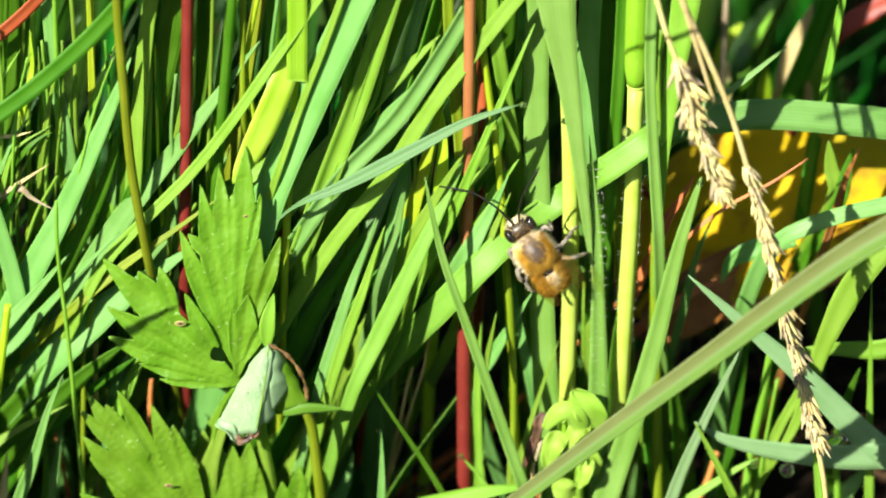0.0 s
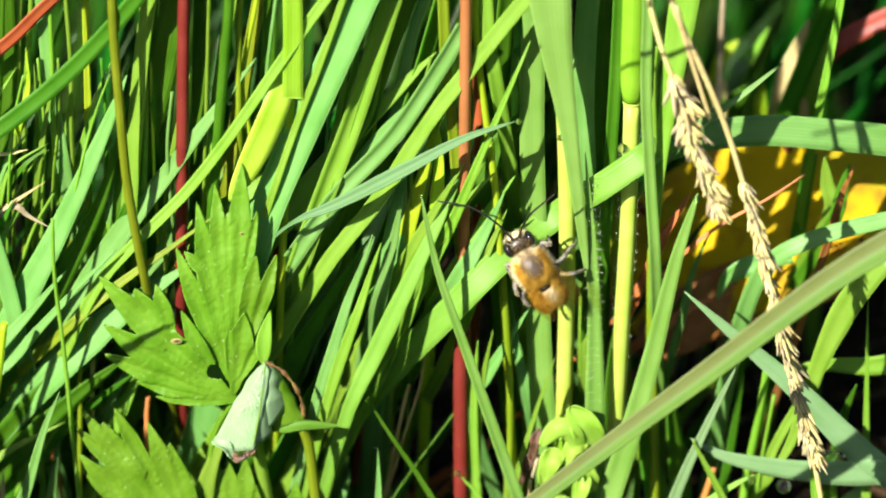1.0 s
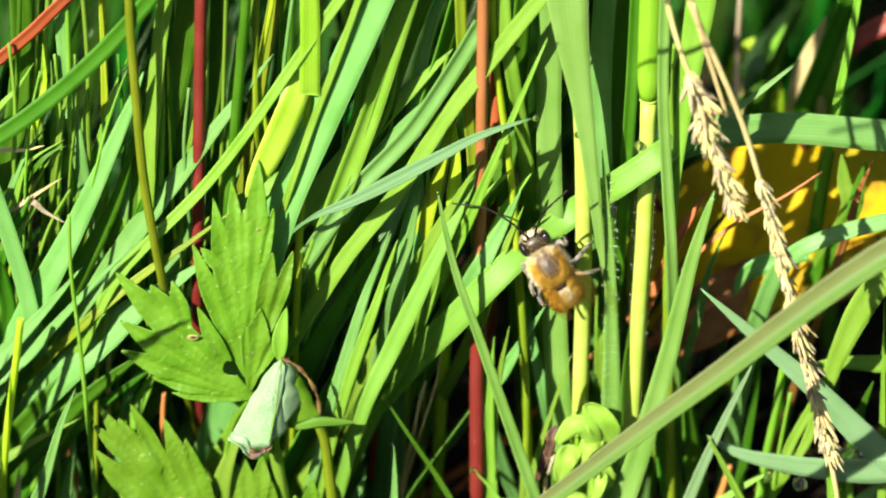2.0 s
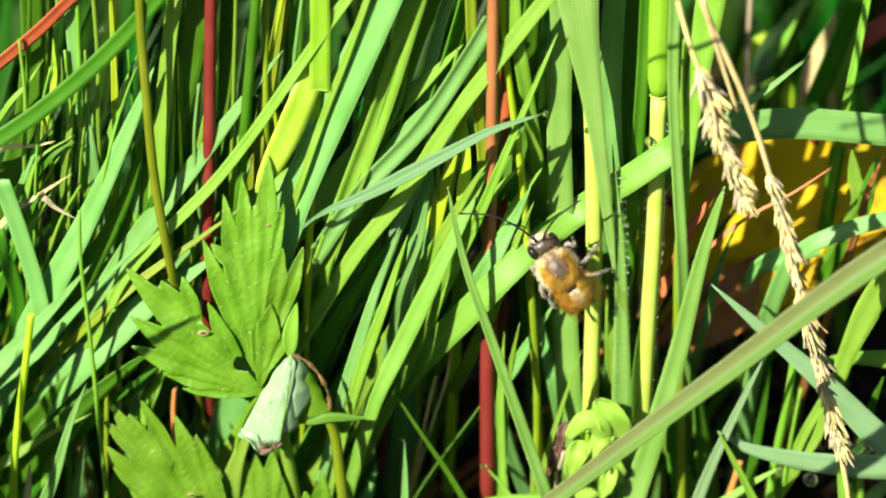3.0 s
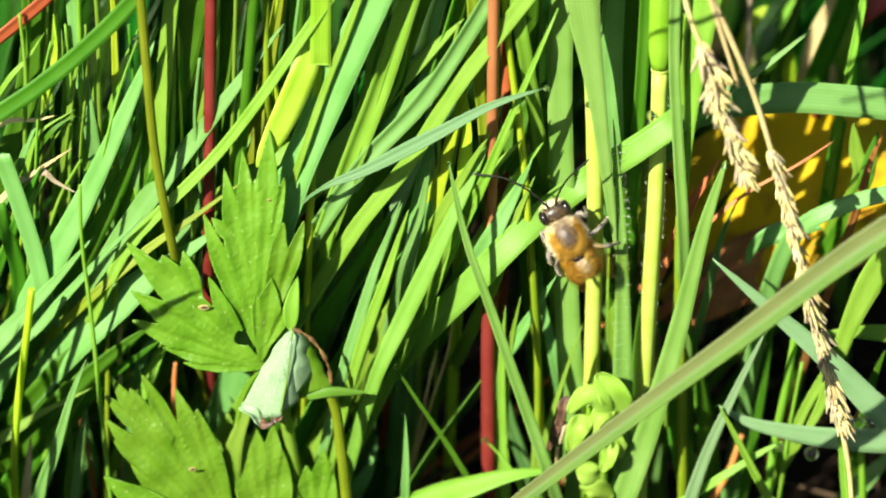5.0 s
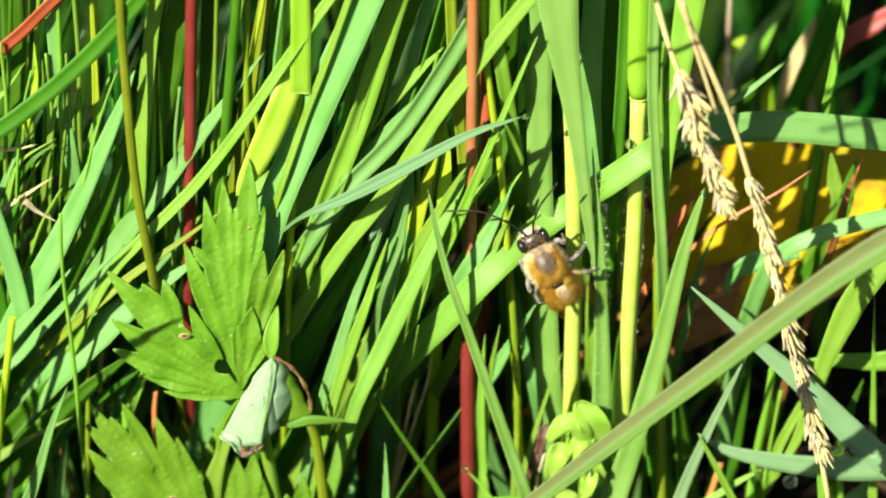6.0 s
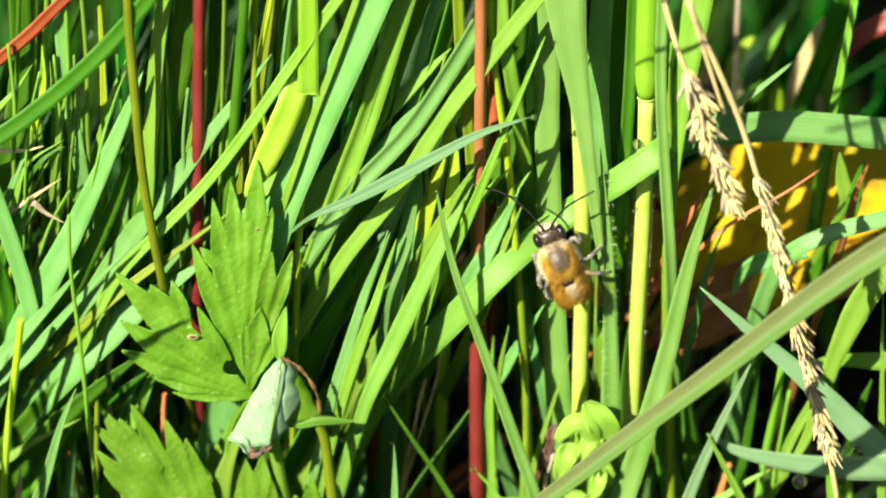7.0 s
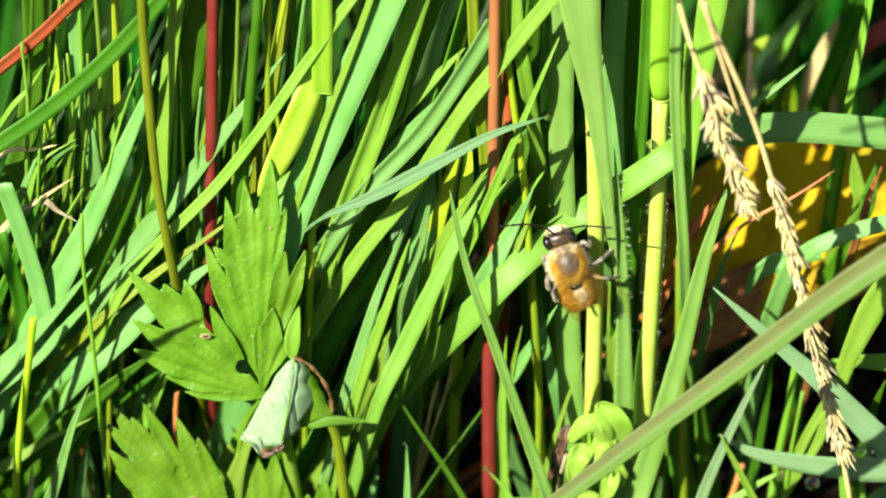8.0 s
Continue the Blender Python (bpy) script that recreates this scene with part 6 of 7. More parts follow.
def folded_leaf():
    rnd = random.Random(4)
    ob = tagged(new("folded_leaf"), "pale silvery-green downy leaf folded into a pouch", "leaf")
    top = (-25.69, -10.00, 64.45)
    panels = (("front_panel", top, (-34.27, -10.00, 50.01), (-27.74, -12.40, 50.03), 1.0, 1.3, 1), ("side_panel", top, (-28.11, -12.24, 50.50), (-24.90, -10.00, 51.20), 1.1, 0.8, 2), ("back_panel", (-25.36, -9.60, 64.00), (-26.72, -10.80, 50.45), (-22.30, -8.40, 56.40), 1.5, 0.7, 3))
    for name, apex, left, right, bulge, rag, seed in panels:
        thicken(part(name, panel_bm(bmesh.new(), apex, left, right, bulge, rag, seed), SILVER, ob), 0.25)
    part("seam", tube_bm(bmesh.new(), ((-25.69, -10.24, 64.59), (-26.18, -11.20, 59.98), (-26.86, -12.00, 55.24), (-27.81, -12.64, 50.60)), 0.16, 0.10, 14, 6), SHEATH, ob, "pale green seam")
    part("curl", lobe_bm(bmesh.new(), ((-34.25, -10.40, 50.26), (-32.17, -11.40, 49.40), (-30.87, -11.40, 47.07)), 2.0, 2, 0.3, radians(30), 0.6, 0.3, 14, 3, 0.0, 0.5, 0.3), SILVER, ob, "curled paler rim")
    part("frill", lobe_bm(bmesh.new(), ((-31.58, -11.20, 48.01), (-29.77, -11.80, 47.96), (-27.41, -11.80, 49.65)), 1.5, 3, 0.4, radians(-20), 0.5, 0.3, 14, 3, 0.0, 0.5, 0.4), HUSK, ob, "ragged brown rim")
    part("bract", lobe_bm(bmesh.new(), ((-26.1, -8.4, 63.3), (-25.8, -8.6, 67.8), (-24.8, -8.2, 72.9)), 2.5, 1, 0.0, radians(8), 0.3, 0.25, 20, 3, 0.0, 0.9), LIME, ob, "bright lime-green bract")
    part("rim", tube_bm(bmesh.new(), ((-25.79, -9.84, 64.35), (-23.49, -10.00, 63.20), (-21.48, -10.00, 60.71), (-20.19, -9.60, 57.44), (-19.71, -9.20, 53.52)), lambda q: 0.30 + 0.12 * math.sin(q * 23) + 0.07 * math.sin(q * 61), None, 30, 8), RIM, ob, "brown dried rim")
    thicken(part("back_fold", panel_bm(bmesh.new(), (-25.04, -8.80, 63.11), (-24.79, -8.60, 50.83), (-19.56, -8.20, 52.90), 0.8, 0.6, 5), CUP, ob, "green fold behind"), 0.25)
    path = spline(((-25.67, -10.60, 64.81), (-27.23, -11.60, 60.22), (-29.08, -12.20, 55.37), (-31.00, -11.80, 48.81)), 40)
    places = []
    for k in range(260):
        i = rnd.randrange(4, 40)
        side, up = side_of(along(path, i), 0)
        u = rnd.uniform(-1, 1)
        places.append((path[i] + side * (u * 0.06 * i), up + side * u + Vector((0, 0, -0.8))))
    part("hair", hairs_bm(bmesh.new(), places, 0.5, 0.7, rnd, radius=0.025), HAIR, ob)
    return ob


def small_leaf():
    ob = tagged(new("small_leaf"), "small oval green leaf on a bending yellow-green stalk", "leaf")
    part("blade", lobe_bm(bmesh.new(), ((-23.69, -9.00, 51.07), (-20.09, -9.20, 52.04), (-14.36, -8.80, 51.79)), 1.9, 1, 0.0, radians(38), 0.3, 0.3, 24, 3), SOFT, ob)
    part("stalk", tube_bm(bmesh.new(), ((-16.45, 0.00, -18.75), (-17.66, -7.20, 30.90), (-18.44, -8.00, 41.10), (-19.24, -8.60, 48.92), (-20.10, -9.00, 51.71)), 0.95, 0.8, 20, 8), OLIVE, ob)
    return ob


def bright_stalks():
    ob = tagged(new("buttercup_stalk"), "thick yellow-green buttercup stalk behind the folded leaf", "plant stem")
    part("stem", tube_bm(bmesh.new(), ((-25.10, 4.00, -21.60), (-25.50, -4.00, 29.91), (-26.85, -4.80, 41.22), (-28.30, -5.20, 51.05)), 1.1, 1.0, 16, 8), LIME, ob)
    part("blade", ribbon_bm(bmesh.new(), ((-39.36, 4.00, -21.60), (-36.82, -5.60, 32.03), (-34.91, -6.80, 42.48), (-31.37, -7.20, 51.76)), 3.8, 0.2, 0, "tip", 0.2, 0.25, 20), LIME, ob)
    return ob


folded_leaf()
small_leaf()
bright_stalks()


# ---- dry seed heads ----
def spikelet_mesh(rnd, n, w, mat):
    bm = bmesh.new()
    for k in range(4):
        a = (k - 1.5) * 0.2 + rnd.uniform(-0.12, 0.12)
        d = Vector((math.sin(a), math.cos(a), rnd.uniform(-0.2, 0.2)))
        s = n * (1.0 - 0.13 * k) * rnd.uniform(0.8, 1.15)
        side = Vector((math.cos(a), -math.sin(a), 0))
        blob_bm(bm, d * (s * 0.5), (side * w * 0.5, d * s * 0.5, Vector((0, 0, w * 0.4))), 7, 7, lambda q, a: 1.25 - 0.8 * q)
    me = bpy.data.meshes.new("spikelet")
    bm.to_mesh(me)
    bm.free()
    me.materials.append(mat)
    return me


def seed_head(axis, r, first, count, spread, size, label, extra=()):
    rnd = random.Random(count)
    ob = tagged(new("dry_seed_head"), label, "seed head", "dry seed heads")
    part("stalk", tube_bm(bmesh.new(), axis, r, r * 0.7, 40, 8), STRAW, ob)
    for e in extra:
        part("branch", tube_bm(bmesh.new(), e, r * 0.9, r * 0.6, 16, 8), STRAW, ob)
    kinds = [spikelet_mesh(rnd, size * rnd.uniform(0.85, 1.15), size * rnd.uniform(0.15, 0.24), GREY_STRAW if k % 2 else STRAW) for k in range(9)]
    path = spline(axis, 100)
    for k in range(count):
        i = int(first + (99 - first) * k / (count - 1))
        t = along(path, i)
        side, up = side_of(t, 0)
        clump = 0.55 + 0.9 * abs(noise.noise((k * 0.21, count, 0.0))) * 1.6
        a = rnd.uniform(-1, 1) * clump
        d = (t + side * (a * spread + rnd.gauss(0, 0.12)) + up * rnd.uniform(-0.15, 0.5)).normalized()
        x = d.cross(up).normalized()
        z = x.cross(d)
        sp = new("spikelet", rnd.choice(kinds))
        sp.parent = ob
        m = Matrix((x, d, z)).transposed().to_4x4()
        sp.matrix_basis = Matrix.Translation((path[i] + side * a * r + up * rnd.uniform(-0.4, 0.6)) * MM) @ m @ Matrix.Rotation(rnd.uniform(-1.6, 1.6), 4, "Y") @ Matrix.Scale((0.5 + 0.5 * clump) * rnd.uniform(0.6, 1.35), 4)
    return ob


seed_head(((27.95, -15.60, 157.11), (33.91, -17.60, 129.20), (35.74, -18.00, 122.74), (37.82, -18.20, 117.08), (40.06, -18.40, 109.44), (42.84, -18.60, 101.23), (44.33, -18.60, 97.29)), 0.42, 42, 170, 0.46, 4.2, "nodding dry straw-coloured grass seed head")
seed_head(((28.77, -15.60, 158.03), (37.27, -17.60, 130.15), (41.12, -18.00, 121.30), (45.13, -18.40, 111.39), (48.35, -18.80, 100.85), (51.19, -19.00, 90.07), (54.52, -19.20, 76.10), (58.28, -19.20, 61.75), (60.88, -19.20, 51.34)), 0.50, 49, 320, 0.22, 3.8, "long narrow dry grass seed head hanging down",
          (((37.24, -17.80, 131.19), (39.07, -18.20, 124.75), (40.64, -18.40, 119.59), (42.87, -18.60, 112.46)), ((60.88, -19.20, 51.34), (62.27, -18.80, 43.72), (63.52, -18.00, 31.47), (67.67, -6.00, -3.00))))


# ---- withered leaf and litter ----
def withered_leaf():
    ob = tagged(new("withered_leaf"), "large withered yellow leaf with brown spots", "leaf")
    part("blade", lobe_bm(bmesh.new(), ((31.12, 46.00, 44.14), (43.92, 40.00, 55.28), (57.58, 37.00, 64.00), (70.56, 38.00, 68.26), (93.11, 42.00, 72.45)), 29.0, 2, 0.06, radians(12), 0.12, 0.4, 40, 6, 0.0, 0.5, 0.8), WITHERED, ob)
    part("stalk", tube_bm(bmesh.new(), ((28.03, 85.00, 2.59), (30.81, 60.00, 31.46), (31.12, 46.00, 44.14)), 1.2, 0.9, 12, 8), RUST, ob)
    return ob


def brown_leaf():
    ob = tagged(new("withered_leaf"), "dark rust-brown withered leaf under the yellow one", "leaf")
    part("blade", lobe_bm(bmesh.new(), ((36.46, 34.00, 41.30), (48.38, 32.00, 50.14), (62.18, 31.00, 55.59), (87.36, 34.00, 61.41)), 12.0, 2, 0.1, radians(20), 0.2, 0.4, 40, 6, 0.0, 0.5, 0.8), BROWN, ob)
    part("stalk", tube_bm(bmesh.new(), ((33.11, 60.00, 13.17), (34.92, 40.00, 34.39), (36.46, 34.00, 41.30)), 1.0, 0.8, 12, 8), RUST, ob)
    return ob


def husk():
    ob = tagged(new("husk"), "curled brown dead husk caught between the stems", "plant litter")
    part("shell", lobe_bm(bmesh.new(), ((18.32, -1.60, 46.70), (17.61, -2.40, 44.53), (16.92, -2.00, 41.06)), 1.9, 2, 0.2, radians(-25), 0.9, 0.25, 20, 4, 0.1, 0.5, 0.25), (HUSK, BROWN), ob, "dark brown curled shell")
    part("tail", lobe_bm(bmesh.new(), ((17.09, -1.60, 42.96), (16.21, -2.00, 39.45), (15.16, -1.20, 36.14)), 1.6, 2, 0.3, radians(-30), 0.9, 0.25, 20, 4, 0.0, 0.5, 0.25), HUSK, ob, "blackened shrivelled tail")
    part("rib", lobe_bm(bmesh.new(), ((17.82, -2.20, 42.26), (17.28, -2.60, 40.37), (16.77, -2.40, 37.98)), 1.0, 1, 0.0, radians(10), -0.5, 0.2, 14, 3), GREY_STRAW, ob, "pale grey papery strip")
    part("stalk", tube_bm(bmesh.new(), ((16.97, 6.00, -23.03), (16.37, -0.40, 26.49), (16.52, -1.60, 37.04)), 0.3, 0.3, 10, 6), STRAW, ob)
    return ob


withered_leaf()
brown_leaf()
husk()


# ---- the low round-leaved plant ----
def round_plant():
    ob = tagged(new("round_leaved_plant"), "low plant with rounded lime-green leaves at the stem foot", "plant")
    foot = (23.39, 4.00, -21.60)
    for a, b, d, w, tilt, cup, skew in (((26.46, -3.60, 44.74), (24.90, -5.00, 49.34), (22.70, -4.60, 52.80), 5.2, 10, 0.2, 0.1),
                                       ((23.75, -4.00, 43.39), (21.74, -5.80, 48.45), (18.09, -5.00, 45.83), 4.2, 30, -0.5, 0.15),
                                       ((21.19, -4.40, 44.39), (19.55, -5.80, 42.92), (18.72, -5.00, 38.12), 3.6, -10, 0.3, 0),
                                       ((24.99, -4.00, 45.53), (23.33, -5.60, 45.14), (21.58, -5.20, 41.47), 3.2, -25, 0.4, 0.1),
                                       ((25.28, -3.60, 39.39), (24.63, -5.00, 37.48), (23.78, -4.60, 34.42), 2.6, -14, 0.3, -0.2),
                                       ((23.75, -3.60, 31.61), (21.68, -5.20, 33.94), (19.84, -4.80, 36.06), 4.2, 12, -0.2, 0),
                                       ((26.53, -3.00, 35.77), (25.80, -4.20, 39.77), (25.22, -4.00, 42.32), 2.6, -10, 0.25, 0.1),
                                       ((25.26, -3.60, 28.57), (22.45, -5.00, 31.21), (20.07, -4.80, 31.95), 3.6, 8, -0.25, 0.1)):
        part("leaf", lobe_bm(bmesh.new(), (a, b, d), w, 2, 0.08, radians(tilt), cup, 0.3, 24, 5, skew, 0.5, 0.32), ROUND, ob)
    part("stem", tube_bm(bmesh.new(), (foot, (24.01, -2.40, 22.32), (23.81, -3.60, 33.99), (24.14, -4.00, 41.78)), 0.9, 0.7, 14, 8), LIME, ob)
    return ob


round_plant()


# ---- dew ----
def drop(place, r, flat=1.0, label="clear round dew drop hanging from a grass blade"):
    ob = mesh_object("dew_drop", blob_bm(bmesh.new(), place, ((r * flat, 0, 0), (0, 0, r), (0, r, 0)), 12, 18), WATER)
    return tagged(ob, label, "water drop", "dew drops")


drop((52.24, -3.44, 38.10), 0.8)
drop((57.55, -2.48, 36.31), 1.2)
drop((65.29, -3.04, 42.47), 0.95, 2.0, "flat clear dew drop lying on a blue-green blade")
drop((4.64, -2.72, 39.05), 0.55)
drop((30.45, -0.40, 97.48), 0.8)
drop((14.12, -5.04, 104.77), 0.5)
drop((46.03, 29.00, 65.53), 0.5)
drop((-50.31, 5.20, 107.85), 0.4)
drop((-46.37, 12.00, 103.87), 0.6)
drop((-31.45, 14.00, 97.97), 0.35)
drop((-70.80, 7.00, 52.10), 0.6)
drop((-58.99, -5.00, 54.94), 0.4)
drop((-20.23, 24.00, 61.46), 0.45)
drop((-0.97, -5.76, 92.01), 0.35)
drop((-8.52, -3.40, 44.40), 0.3)
drop((42.16, -2.80, 89.75), 0.6)


# ---- the bee ----
EYE_BLACK = plain_material("bee eye", (0.008, 0.007, 0.006), (0.02, 0.016, 0.012), 0.22, 900.0, 0.05)
FEELER = plain_material("bee antenna", (0.006, 0.005, 0.004), (0.014, 0.011, 0.008), 0.45, 900.0, 0.2)
CHITIN = plain_material("bee chitin", (0.012, 0.009, 0.007), (0.05, 0.035, 0.022), 0.35, 900.0, 0.2)
SCUTUM = plain_material("bee back", (0.045, 0.030, 0.019), (0.095, 0.066, 0.042), 0.40, 700.0, 0.4, sheen=0.1)
AMBER = plain_material("bee golden hair", (0.39, 0.20, 0.016), (0.62, 0.385, 0.06), 0.55, 600.0, 0.1, spec=0.12)
CREAM = plain_material("bee pale hair", (0.52, 0.42, 0.22), (0.72, 0.62, 0.40), 0.5, 600.0, 0.1, spec=0.2)
TERGITE = plain_material("bee abdomen", (0.20, 0.12, 0.022), (0.40, 0.27, 0.06), 0.42, 500.0, 0.3)
GREY_LEG = plain_material("bee leg", (0.03, 0.026, 0.02), (0.20, 0.18, 0.14), 0.45, 900.0, 0.2)


def wing_material():
    m, n, l = nodes_of("bee wing")
    b = n["Principled BSDF"]
    veins = n.new("ShaderNodeTexVoronoi")
    veins.feature = "DISTANCE_TO_EDGE"
    veins.inputs["Scale"].default_value = 700.0
    tc = n.new("ShaderNodeTexCoord")
    l.new(tc.outputs["Object"], veins.inputs["Vector"])
    line = ramp(n, l, veins.outputs["Distance"], 0.05, 0.0)
    l.new(mix_colour(n, l, line, (0.45, 0.27, 0.07), (0.10, 0.05, 0.02)), b.inputs["Base Color"])
    b.inputs["Roughness"].default_value = 0.25
    clear = n.new("ShaderNodeBsdfTransparent")
    clear.inputs[0].default_value = (0.95, 0.91, 0.78, 1)
    mx = n.new("ShaderNodeMixShader")
    l.new(math_node(n, l, "ADD", math_node(n, l, "MULTIPLY", line, 0.12), 0.02), mx.inputs[0])
    l.new(clear.outputs[0], mx.inputs[1])
    l.new(b.outputs[0], mx.inputs[2])
    l.new(mx.outputs[0], n["Material Output"].inputs["Surface"])
    return m


WING = wing_material()


def fur(rnd, centre, axes, count, pick, lay):
    """Roots and directions of hairs on a rounded body; pick(n) keeps a place by its unit normal, lay bends the hair along the body."""
    c, (ax, ay, az) = Vector(centre), axes
    made = []
    while len(made) < count:
        n = Vector((rnd.gauss(0, 1), rnd.gauss(0, 1), rnd.gauss(0, 1))).normalized()
        if not pick(n):
            continue
        made.append((c + Vector((n.x * ax, n.y * ay, n.z * az)) * 0.97, n + Vector(lay)))
    return made


def bee():
    rnd = random.Random(21)
    ob = tagged(new("bee"), "brown furry bee with very long black antennae resting on a stem", "bee")
    Z = Vector((0, 0, 0))

    def ball(name, c, ax, ay, az, mat, parent, label="", bend=None, rings=14):
        return part(name, blob_bm(bmesh.new(), c, ((ax, 0, 0), (0, ay, 0), (0, 0, az)), rings, 18, bend), mat, parent, label)

    head = ball("head", (0, 4.5, -0.2), 2.35, 1.55, 1.7, CHITIN, ob, "dark head")
    for s in (-1, 1):
        ball("eye", (s * 1.95, 4.45, 0.35), 0.75, 1.25, 1.15, EYE_BLACK, head, "glossy black eye")
    for x, y in ((0, 4.3), (-0.5, 3.9), (0.5, 3.9)):
        ball("ocellus", (x, y, 1.45), 0.17, 0.17, 0.17, EYE_BLACK, head, rings=6)
    ball("face", (0, 5.8, -0.1), 1.2, 0.8, 1.0, CREAM, head, "cream-coloured face")
    part("face_hair", hairs_bm(bmesh.new(), fur(rnd, (0, 5.2, -0.2), (2.0, 1.2, 1.6), 260, lambda n: n.y > 0.2 or n.z > 0.5, (0, 0.6, 0.2)), 0.4, 0.6, rnd, radius=0.035), CREAM, head)
    part("head_hair", hairs_bm(bmesh.new(), fur(rnd, (0, 4.3, -0.2), (2.2, 1.4, 1.6), 140, lambda n: n.z > 0.2 and abs(n.x) < 0.7, (0, 0.3, 0.2)), 0.5, 0.5, rnd, radius=0.03), AMBER, head)

    thorax = ball("thorax", (0, -0.2, -0.3), 2.95, 3.3, 2.5, TERGITE, ob)
    ball("back_plate", (0, 0.35, -0.1), 2.5, 3.0, 2.80, SCUTUM, thorax, "bare grey-brown back")
    part("collar_hair", hairs_bm(bmesh.new(), fur(rnd, (0, -0.2, -0.3), (2.95, 3.3, 2.5), 1500, lambda n: n.y > 0.45 and n.z < 0.8 or abs(n.x) > 0.72 and n.z < 0.5, (0, 0.25, 0.15)), 0.3, 1.05, rnd, radius=0.034), CREAM, thorax, "pale collar of hair")
    part("back_hair", hairs_bm(bmesh.new(), fur(rnd, (0, -0.2, -0.3), (2.95, 3.3, 2.5), 4200, lambda n: n.z > 0.05 and abs(n.x) < 0.85 and n.y < 0.75 and ((n.x / 0.60) ** 2 + ((n.y - 0.12) / 0.72) ** 2 > rnd.uniform(0.55, 1.2)), (0, -0.5, 0.05)), 0.35, 0.9, rnd, radius=0.032), AMBER, thorax, "golden-brown fur")
    part("thin_hair", hairs_bm(bmesh.new(), fur(rnd, (0, 0.2, -0.1), (2.45, 3.0, 2.75), 650, lambda n: 0.3 < n.z < 0.93, (0, -0.6, 0)), 0.5, 0.7, rnd, radius=0.03), AMBER, thorax)

    abdomen = ball("abdomen", (0, -4.9, -0.9), 2.8, 2.4, 2.0, TERGITE, ob, "brown banded abdomen")
    ball("waist", (0, -3.5, 0.6), 1.15, 0.6, 0.85, EYE_BLACK, abdomen, "shiny black waist")
    for k, (y, w, z) in enumerate(((-4.2, 2.6, 1.95), (-4.7, 2.8, 2.05), (-5.5, 2.65, 1.85), (-6.2, 2.05, 1.4))):
        ball("segment", (0, y, -1.0), w, 0.75, z, TERGITE, abdomen, "", None, 8)
        part("band_hair", hairs_bm(bmesh.new(), fur(rnd, (0, y - 0.2, -1.0), (w, 0.8, z), 1100, lambda n: n.z > -0.35 and abs(n.y) < 0.85, (0, -1.3, 0.1)), 0.28, 0.85, rnd, radius=0.03), AMBER, abdomen)
    part("waist_hair", hairs_bm(bmesh.new(), fur(rnd, (0, -3.3, -0.6), (2.5, 1.5, 2.1), 900, lambda n: abs(n.x) > 0.35 and n.z > -0.3, (0, -0.9, 0.1)), 0.35, 1.0, rnd, radius=0.032), AMBER, abdomen)
    # Pale hairs, also put in for the bright highlights on the abdomen.
    part("pale_tuft", hairs_bm(bmesh.new(), fur(rnd, (0.2, -4.7, -0.9), (1.4, 1.8, 2.2), 380, lambda n: n.z > 0.55, (0, -1.2, 0.1)), 0.3, 0.8, rnd, radius=0.032), CREAM, abdomen, "paler hairs on the first bands, standing also for wing highlights")

    for s in (-1, 1):
        part("wing", lobe_bm(bmesh.new(), ((s * 2.2, -1.4, 1.3), (s * 2.7 + 0.5, -4.2, 1.0), (s * 2.6 + 0.8, -6.8, 0.2), (s * 2.3 + 1.0, -9.0, -0.9)), 2.6, 1, 0.0, radians(18 * s), 0.08, 0.03, 24, 4, 0.0, 0.4, 0.08), WING, ob, "smoky amber wing")

    def leg(name, pts, r, pale):
        r, pale = r * 0.72, int(pale * 3.2)
        lg = part(name, tube_bm(bmesh.new(), pts, lambda s: r * (1.15 - 0.6 * s + 0.35 * math.sin(s * 9) ** 2 * (1 - s)), None, 18, 8), GREY_LEG, ob, "dark leg with pale hairs")
        path = spline(pts, 30)
        part("leg_hair", hairs_bm(bmesh.new(), [(path[i], Vector((rnd.uniform(-1, 1), rnd.uniform(-1, 1), rnd.uniform(-0.2, 1)))) for i in (rnd.randrange(2, 26) for k in range(pale))], 0.3, 0.55, rnd, radius=0.03), CREAM, lg)

    leg("leg", ((2.2, 2.2, -1.2), (3.5, 2.6, -0.3), (4.1, 1.7, -0.2), (4.6, 3.0, -1.8)), 0.5, 60)
    leg("leg", ((2.4, -0.6, -1.4), (3.9, -1.2, -0.1), (5.4, -0.8, 0.2), (6.8, -0.4, -1.4), (8.1, -0.3, -2.2)), 0.5, 90)
    leg("leg", ((2.2, -2.0, -1.6), (3.4, -3.2, -0.2), (5.0, -4.0, 0.1), (6.0, -4.4, -1.2), (7.0, -4.7, -2.2)), 0.55, 90)
    leg("leg", ((-2.2, 2.0, -1.4), (-3.3, 2.4, -1.0), (-3.4, 1.2, -0.9), (-3.0, 2.6, -2.4)), 0.45, 60)
    leg("leg", ((-2.4, -0.8, -1.5), (-3.9, -0.9, -0.6), (-4.2, -2.2, -0.5), (-3.6, -3.2, -2.2)), 0.5, 110)
    leg("leg", ((-2.2, -2.2, -1.8), (-3.6, -3.0, -1.4), (-3.8, -4.6, -1.6), (-3.2, -5.4, -2.8)), 0.45, 60)

    feelers = []
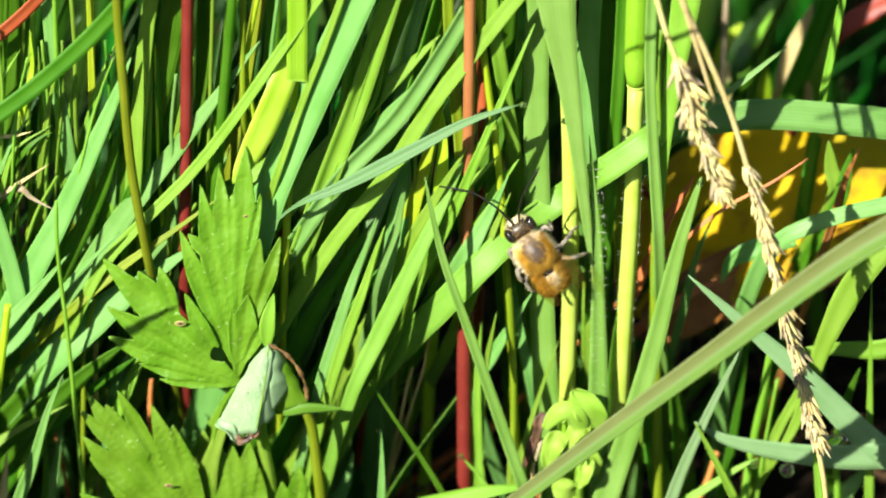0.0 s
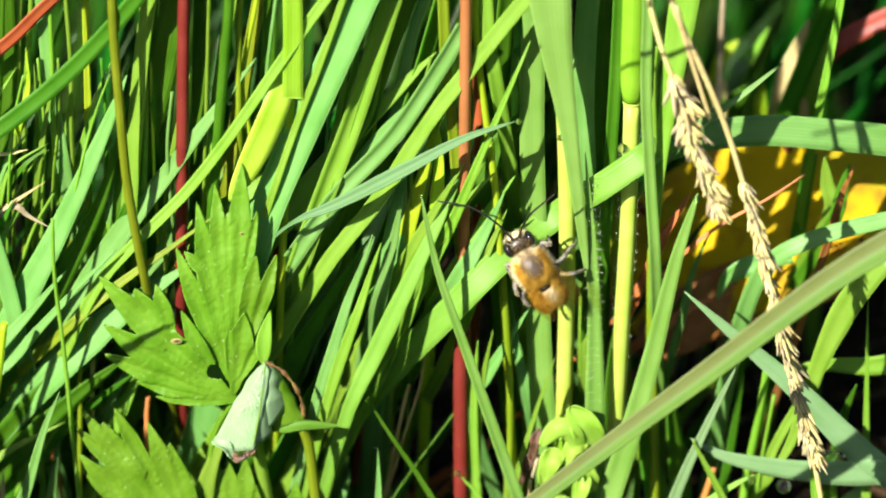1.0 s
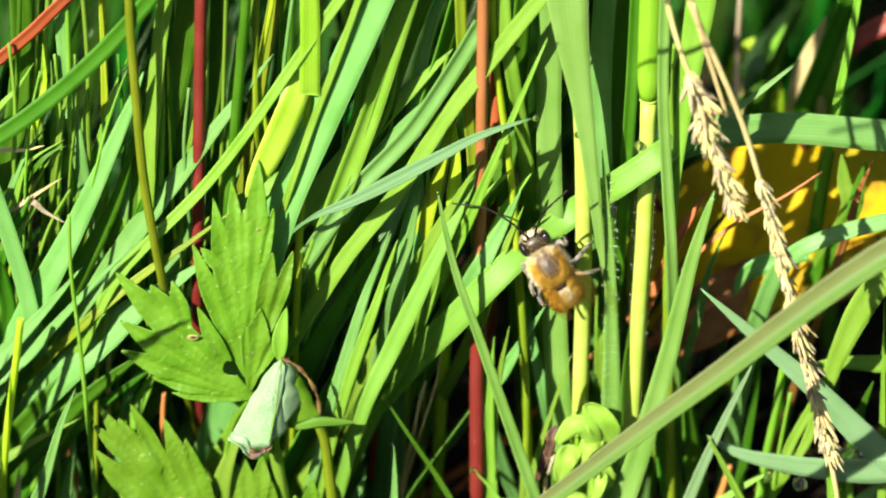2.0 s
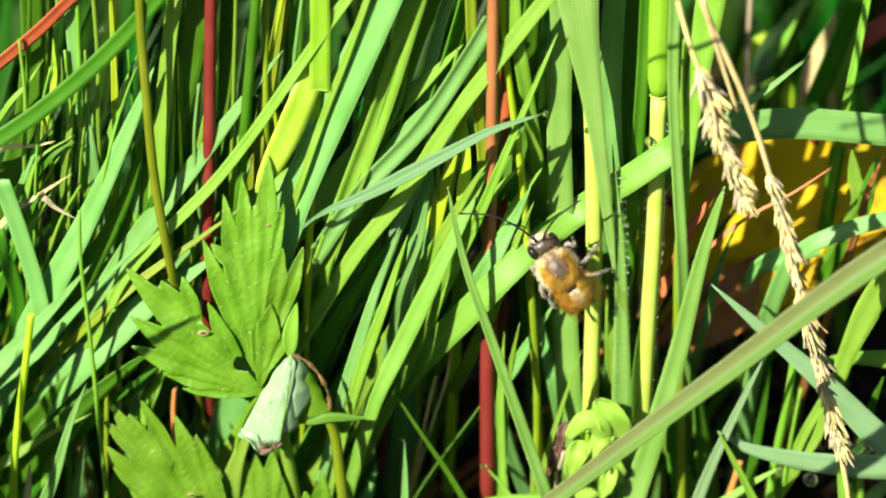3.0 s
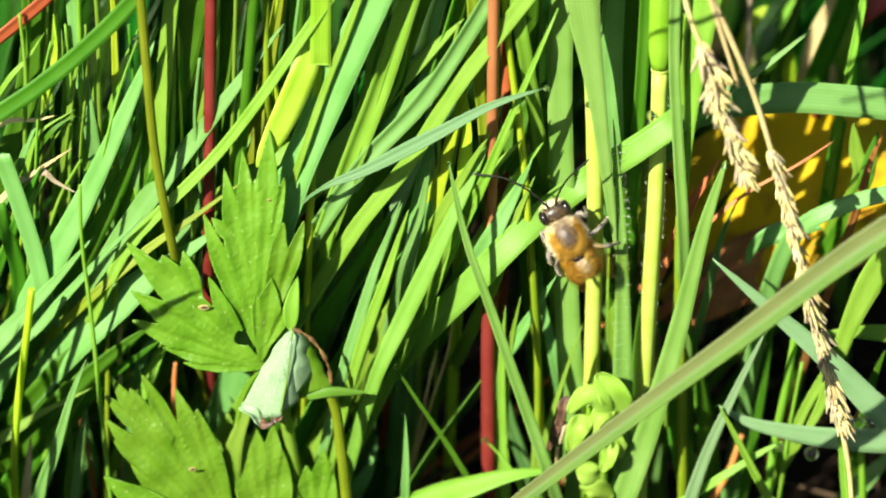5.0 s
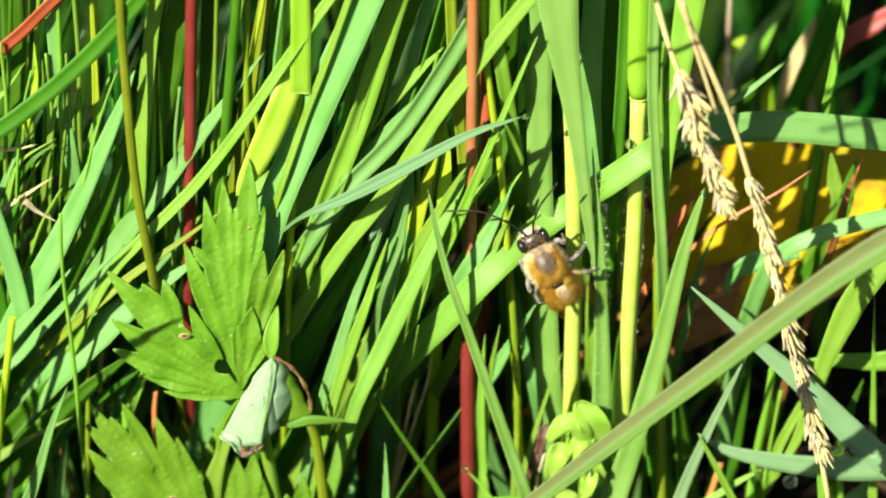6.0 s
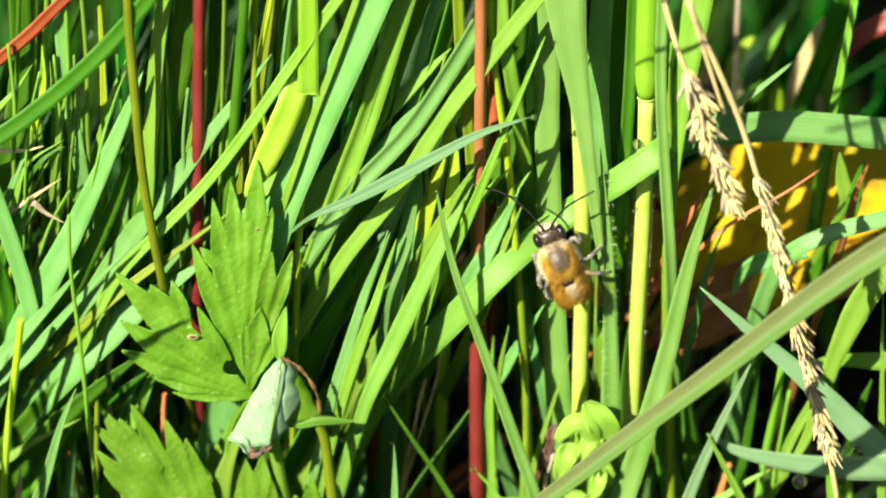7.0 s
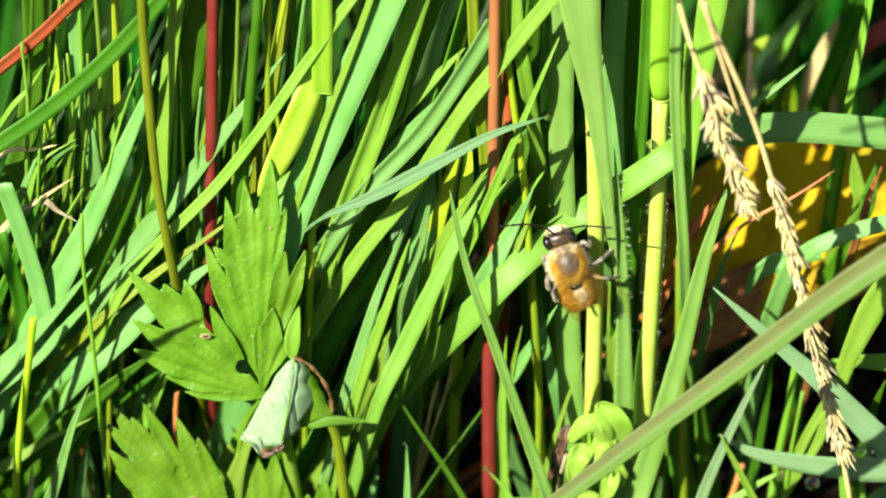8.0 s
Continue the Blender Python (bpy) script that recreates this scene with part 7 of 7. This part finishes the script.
    for s in (-1, 1):
        an = part("antenna", tube_bm(bmesh.new(), ((0, 0, 0), (-s * 0.05, 1.3, 0.38), (s * 0.05, 4.6, 0.8), (s * 1.2, 9.0, 0.5), (s * 4.2, 13.2, -0.6)), lambda q: 0.20 - 0.06 * q + 0.02 * math.sin(q * 80), None, 48, 8), FEELER, ob, "long thin black antenna")
        feelers.append(an)
    return ob, feelers


insect, (feeler_a, feeler_b) = bee()


def motions():
    # the bee shifts and turns on its stem
    rows = []
    for t, x, z, turn, nod in BEE_ROWS:
        m = Matrix.Translation((x * MM, BEE_Y * MM, z * MM)) @ pose(0, 0, 0, 60, 0, 0) @ pose(0, 0, 0, 0, 0, turn) @ pose(0, 0, 0, nod, 0, 0)
        rows.append((t, m))
    walk(insect, rows)
    # the antennae feel about
    walk(feeler_a, [(t, pose(-0.45 * MM, 5.3 * MM, 0.7 * MM, lift, 0, a)) for t, a, b, lift in FEEL_ROWS])
    walk(feeler_b, [(t, pose(0.45 * MM, 5.3 * MM, 0.7 * MM, min(lift + 44, 64), 0, 8 - b)) for t, a, b, lift in FEEL_ROWS])


BEE_Y = -4.2
BEE_ROWS = (
    (0, 16.36, 77.83, 33, 5),
    (0.5, 16.54, 77.73, 32, 5),
    (1, 16.62, 78.14, 31, 5),
    (1.5, 16.62, 78.24, 30, 5),
    (2.8, 16.29, 76.59, 33, 5),
    (3, 16.38, 76.54, 33, 5),
    (3.5, 16.73, 77.00, 34, 5),
    (4, 17.80, 76.69, 30, 5),
    (4.5, 17.75, 77.20, 27, 5),
    (6, 17.61, 77.82, 29, 5),
    (6.5, 17.70, 77.92, 27, 5),
    (7, 18.36, 78.43, 22, 5),
    (7.5, 18.57, 78.02, 21, 5),
    (7.8, 17.98, 78.02, 21, 5),
    (8, 17.67, 77.92, 20, 5),
)
FEEL_ROWS = (
    (0, 11, 27, 10),
    (0.5, 12, 36, 10),
    (1, 13, 44, 12),
    (1.5, 14, 38, 10),
    (3, 18, 48, 14),
    (3.5, 16, 44, 14),
    (4, 24, 49, 12),
    (4.5, 18, 45, 10),
    (6, 25, 30, 10),
    (6.5, 18, 45, 10),
    (7, 16, 46, 10),
    (7.5, 10, 36, 14),
    (7.8, 26, 58, 36),
    (8, 30, 72, 54),
)
motions()
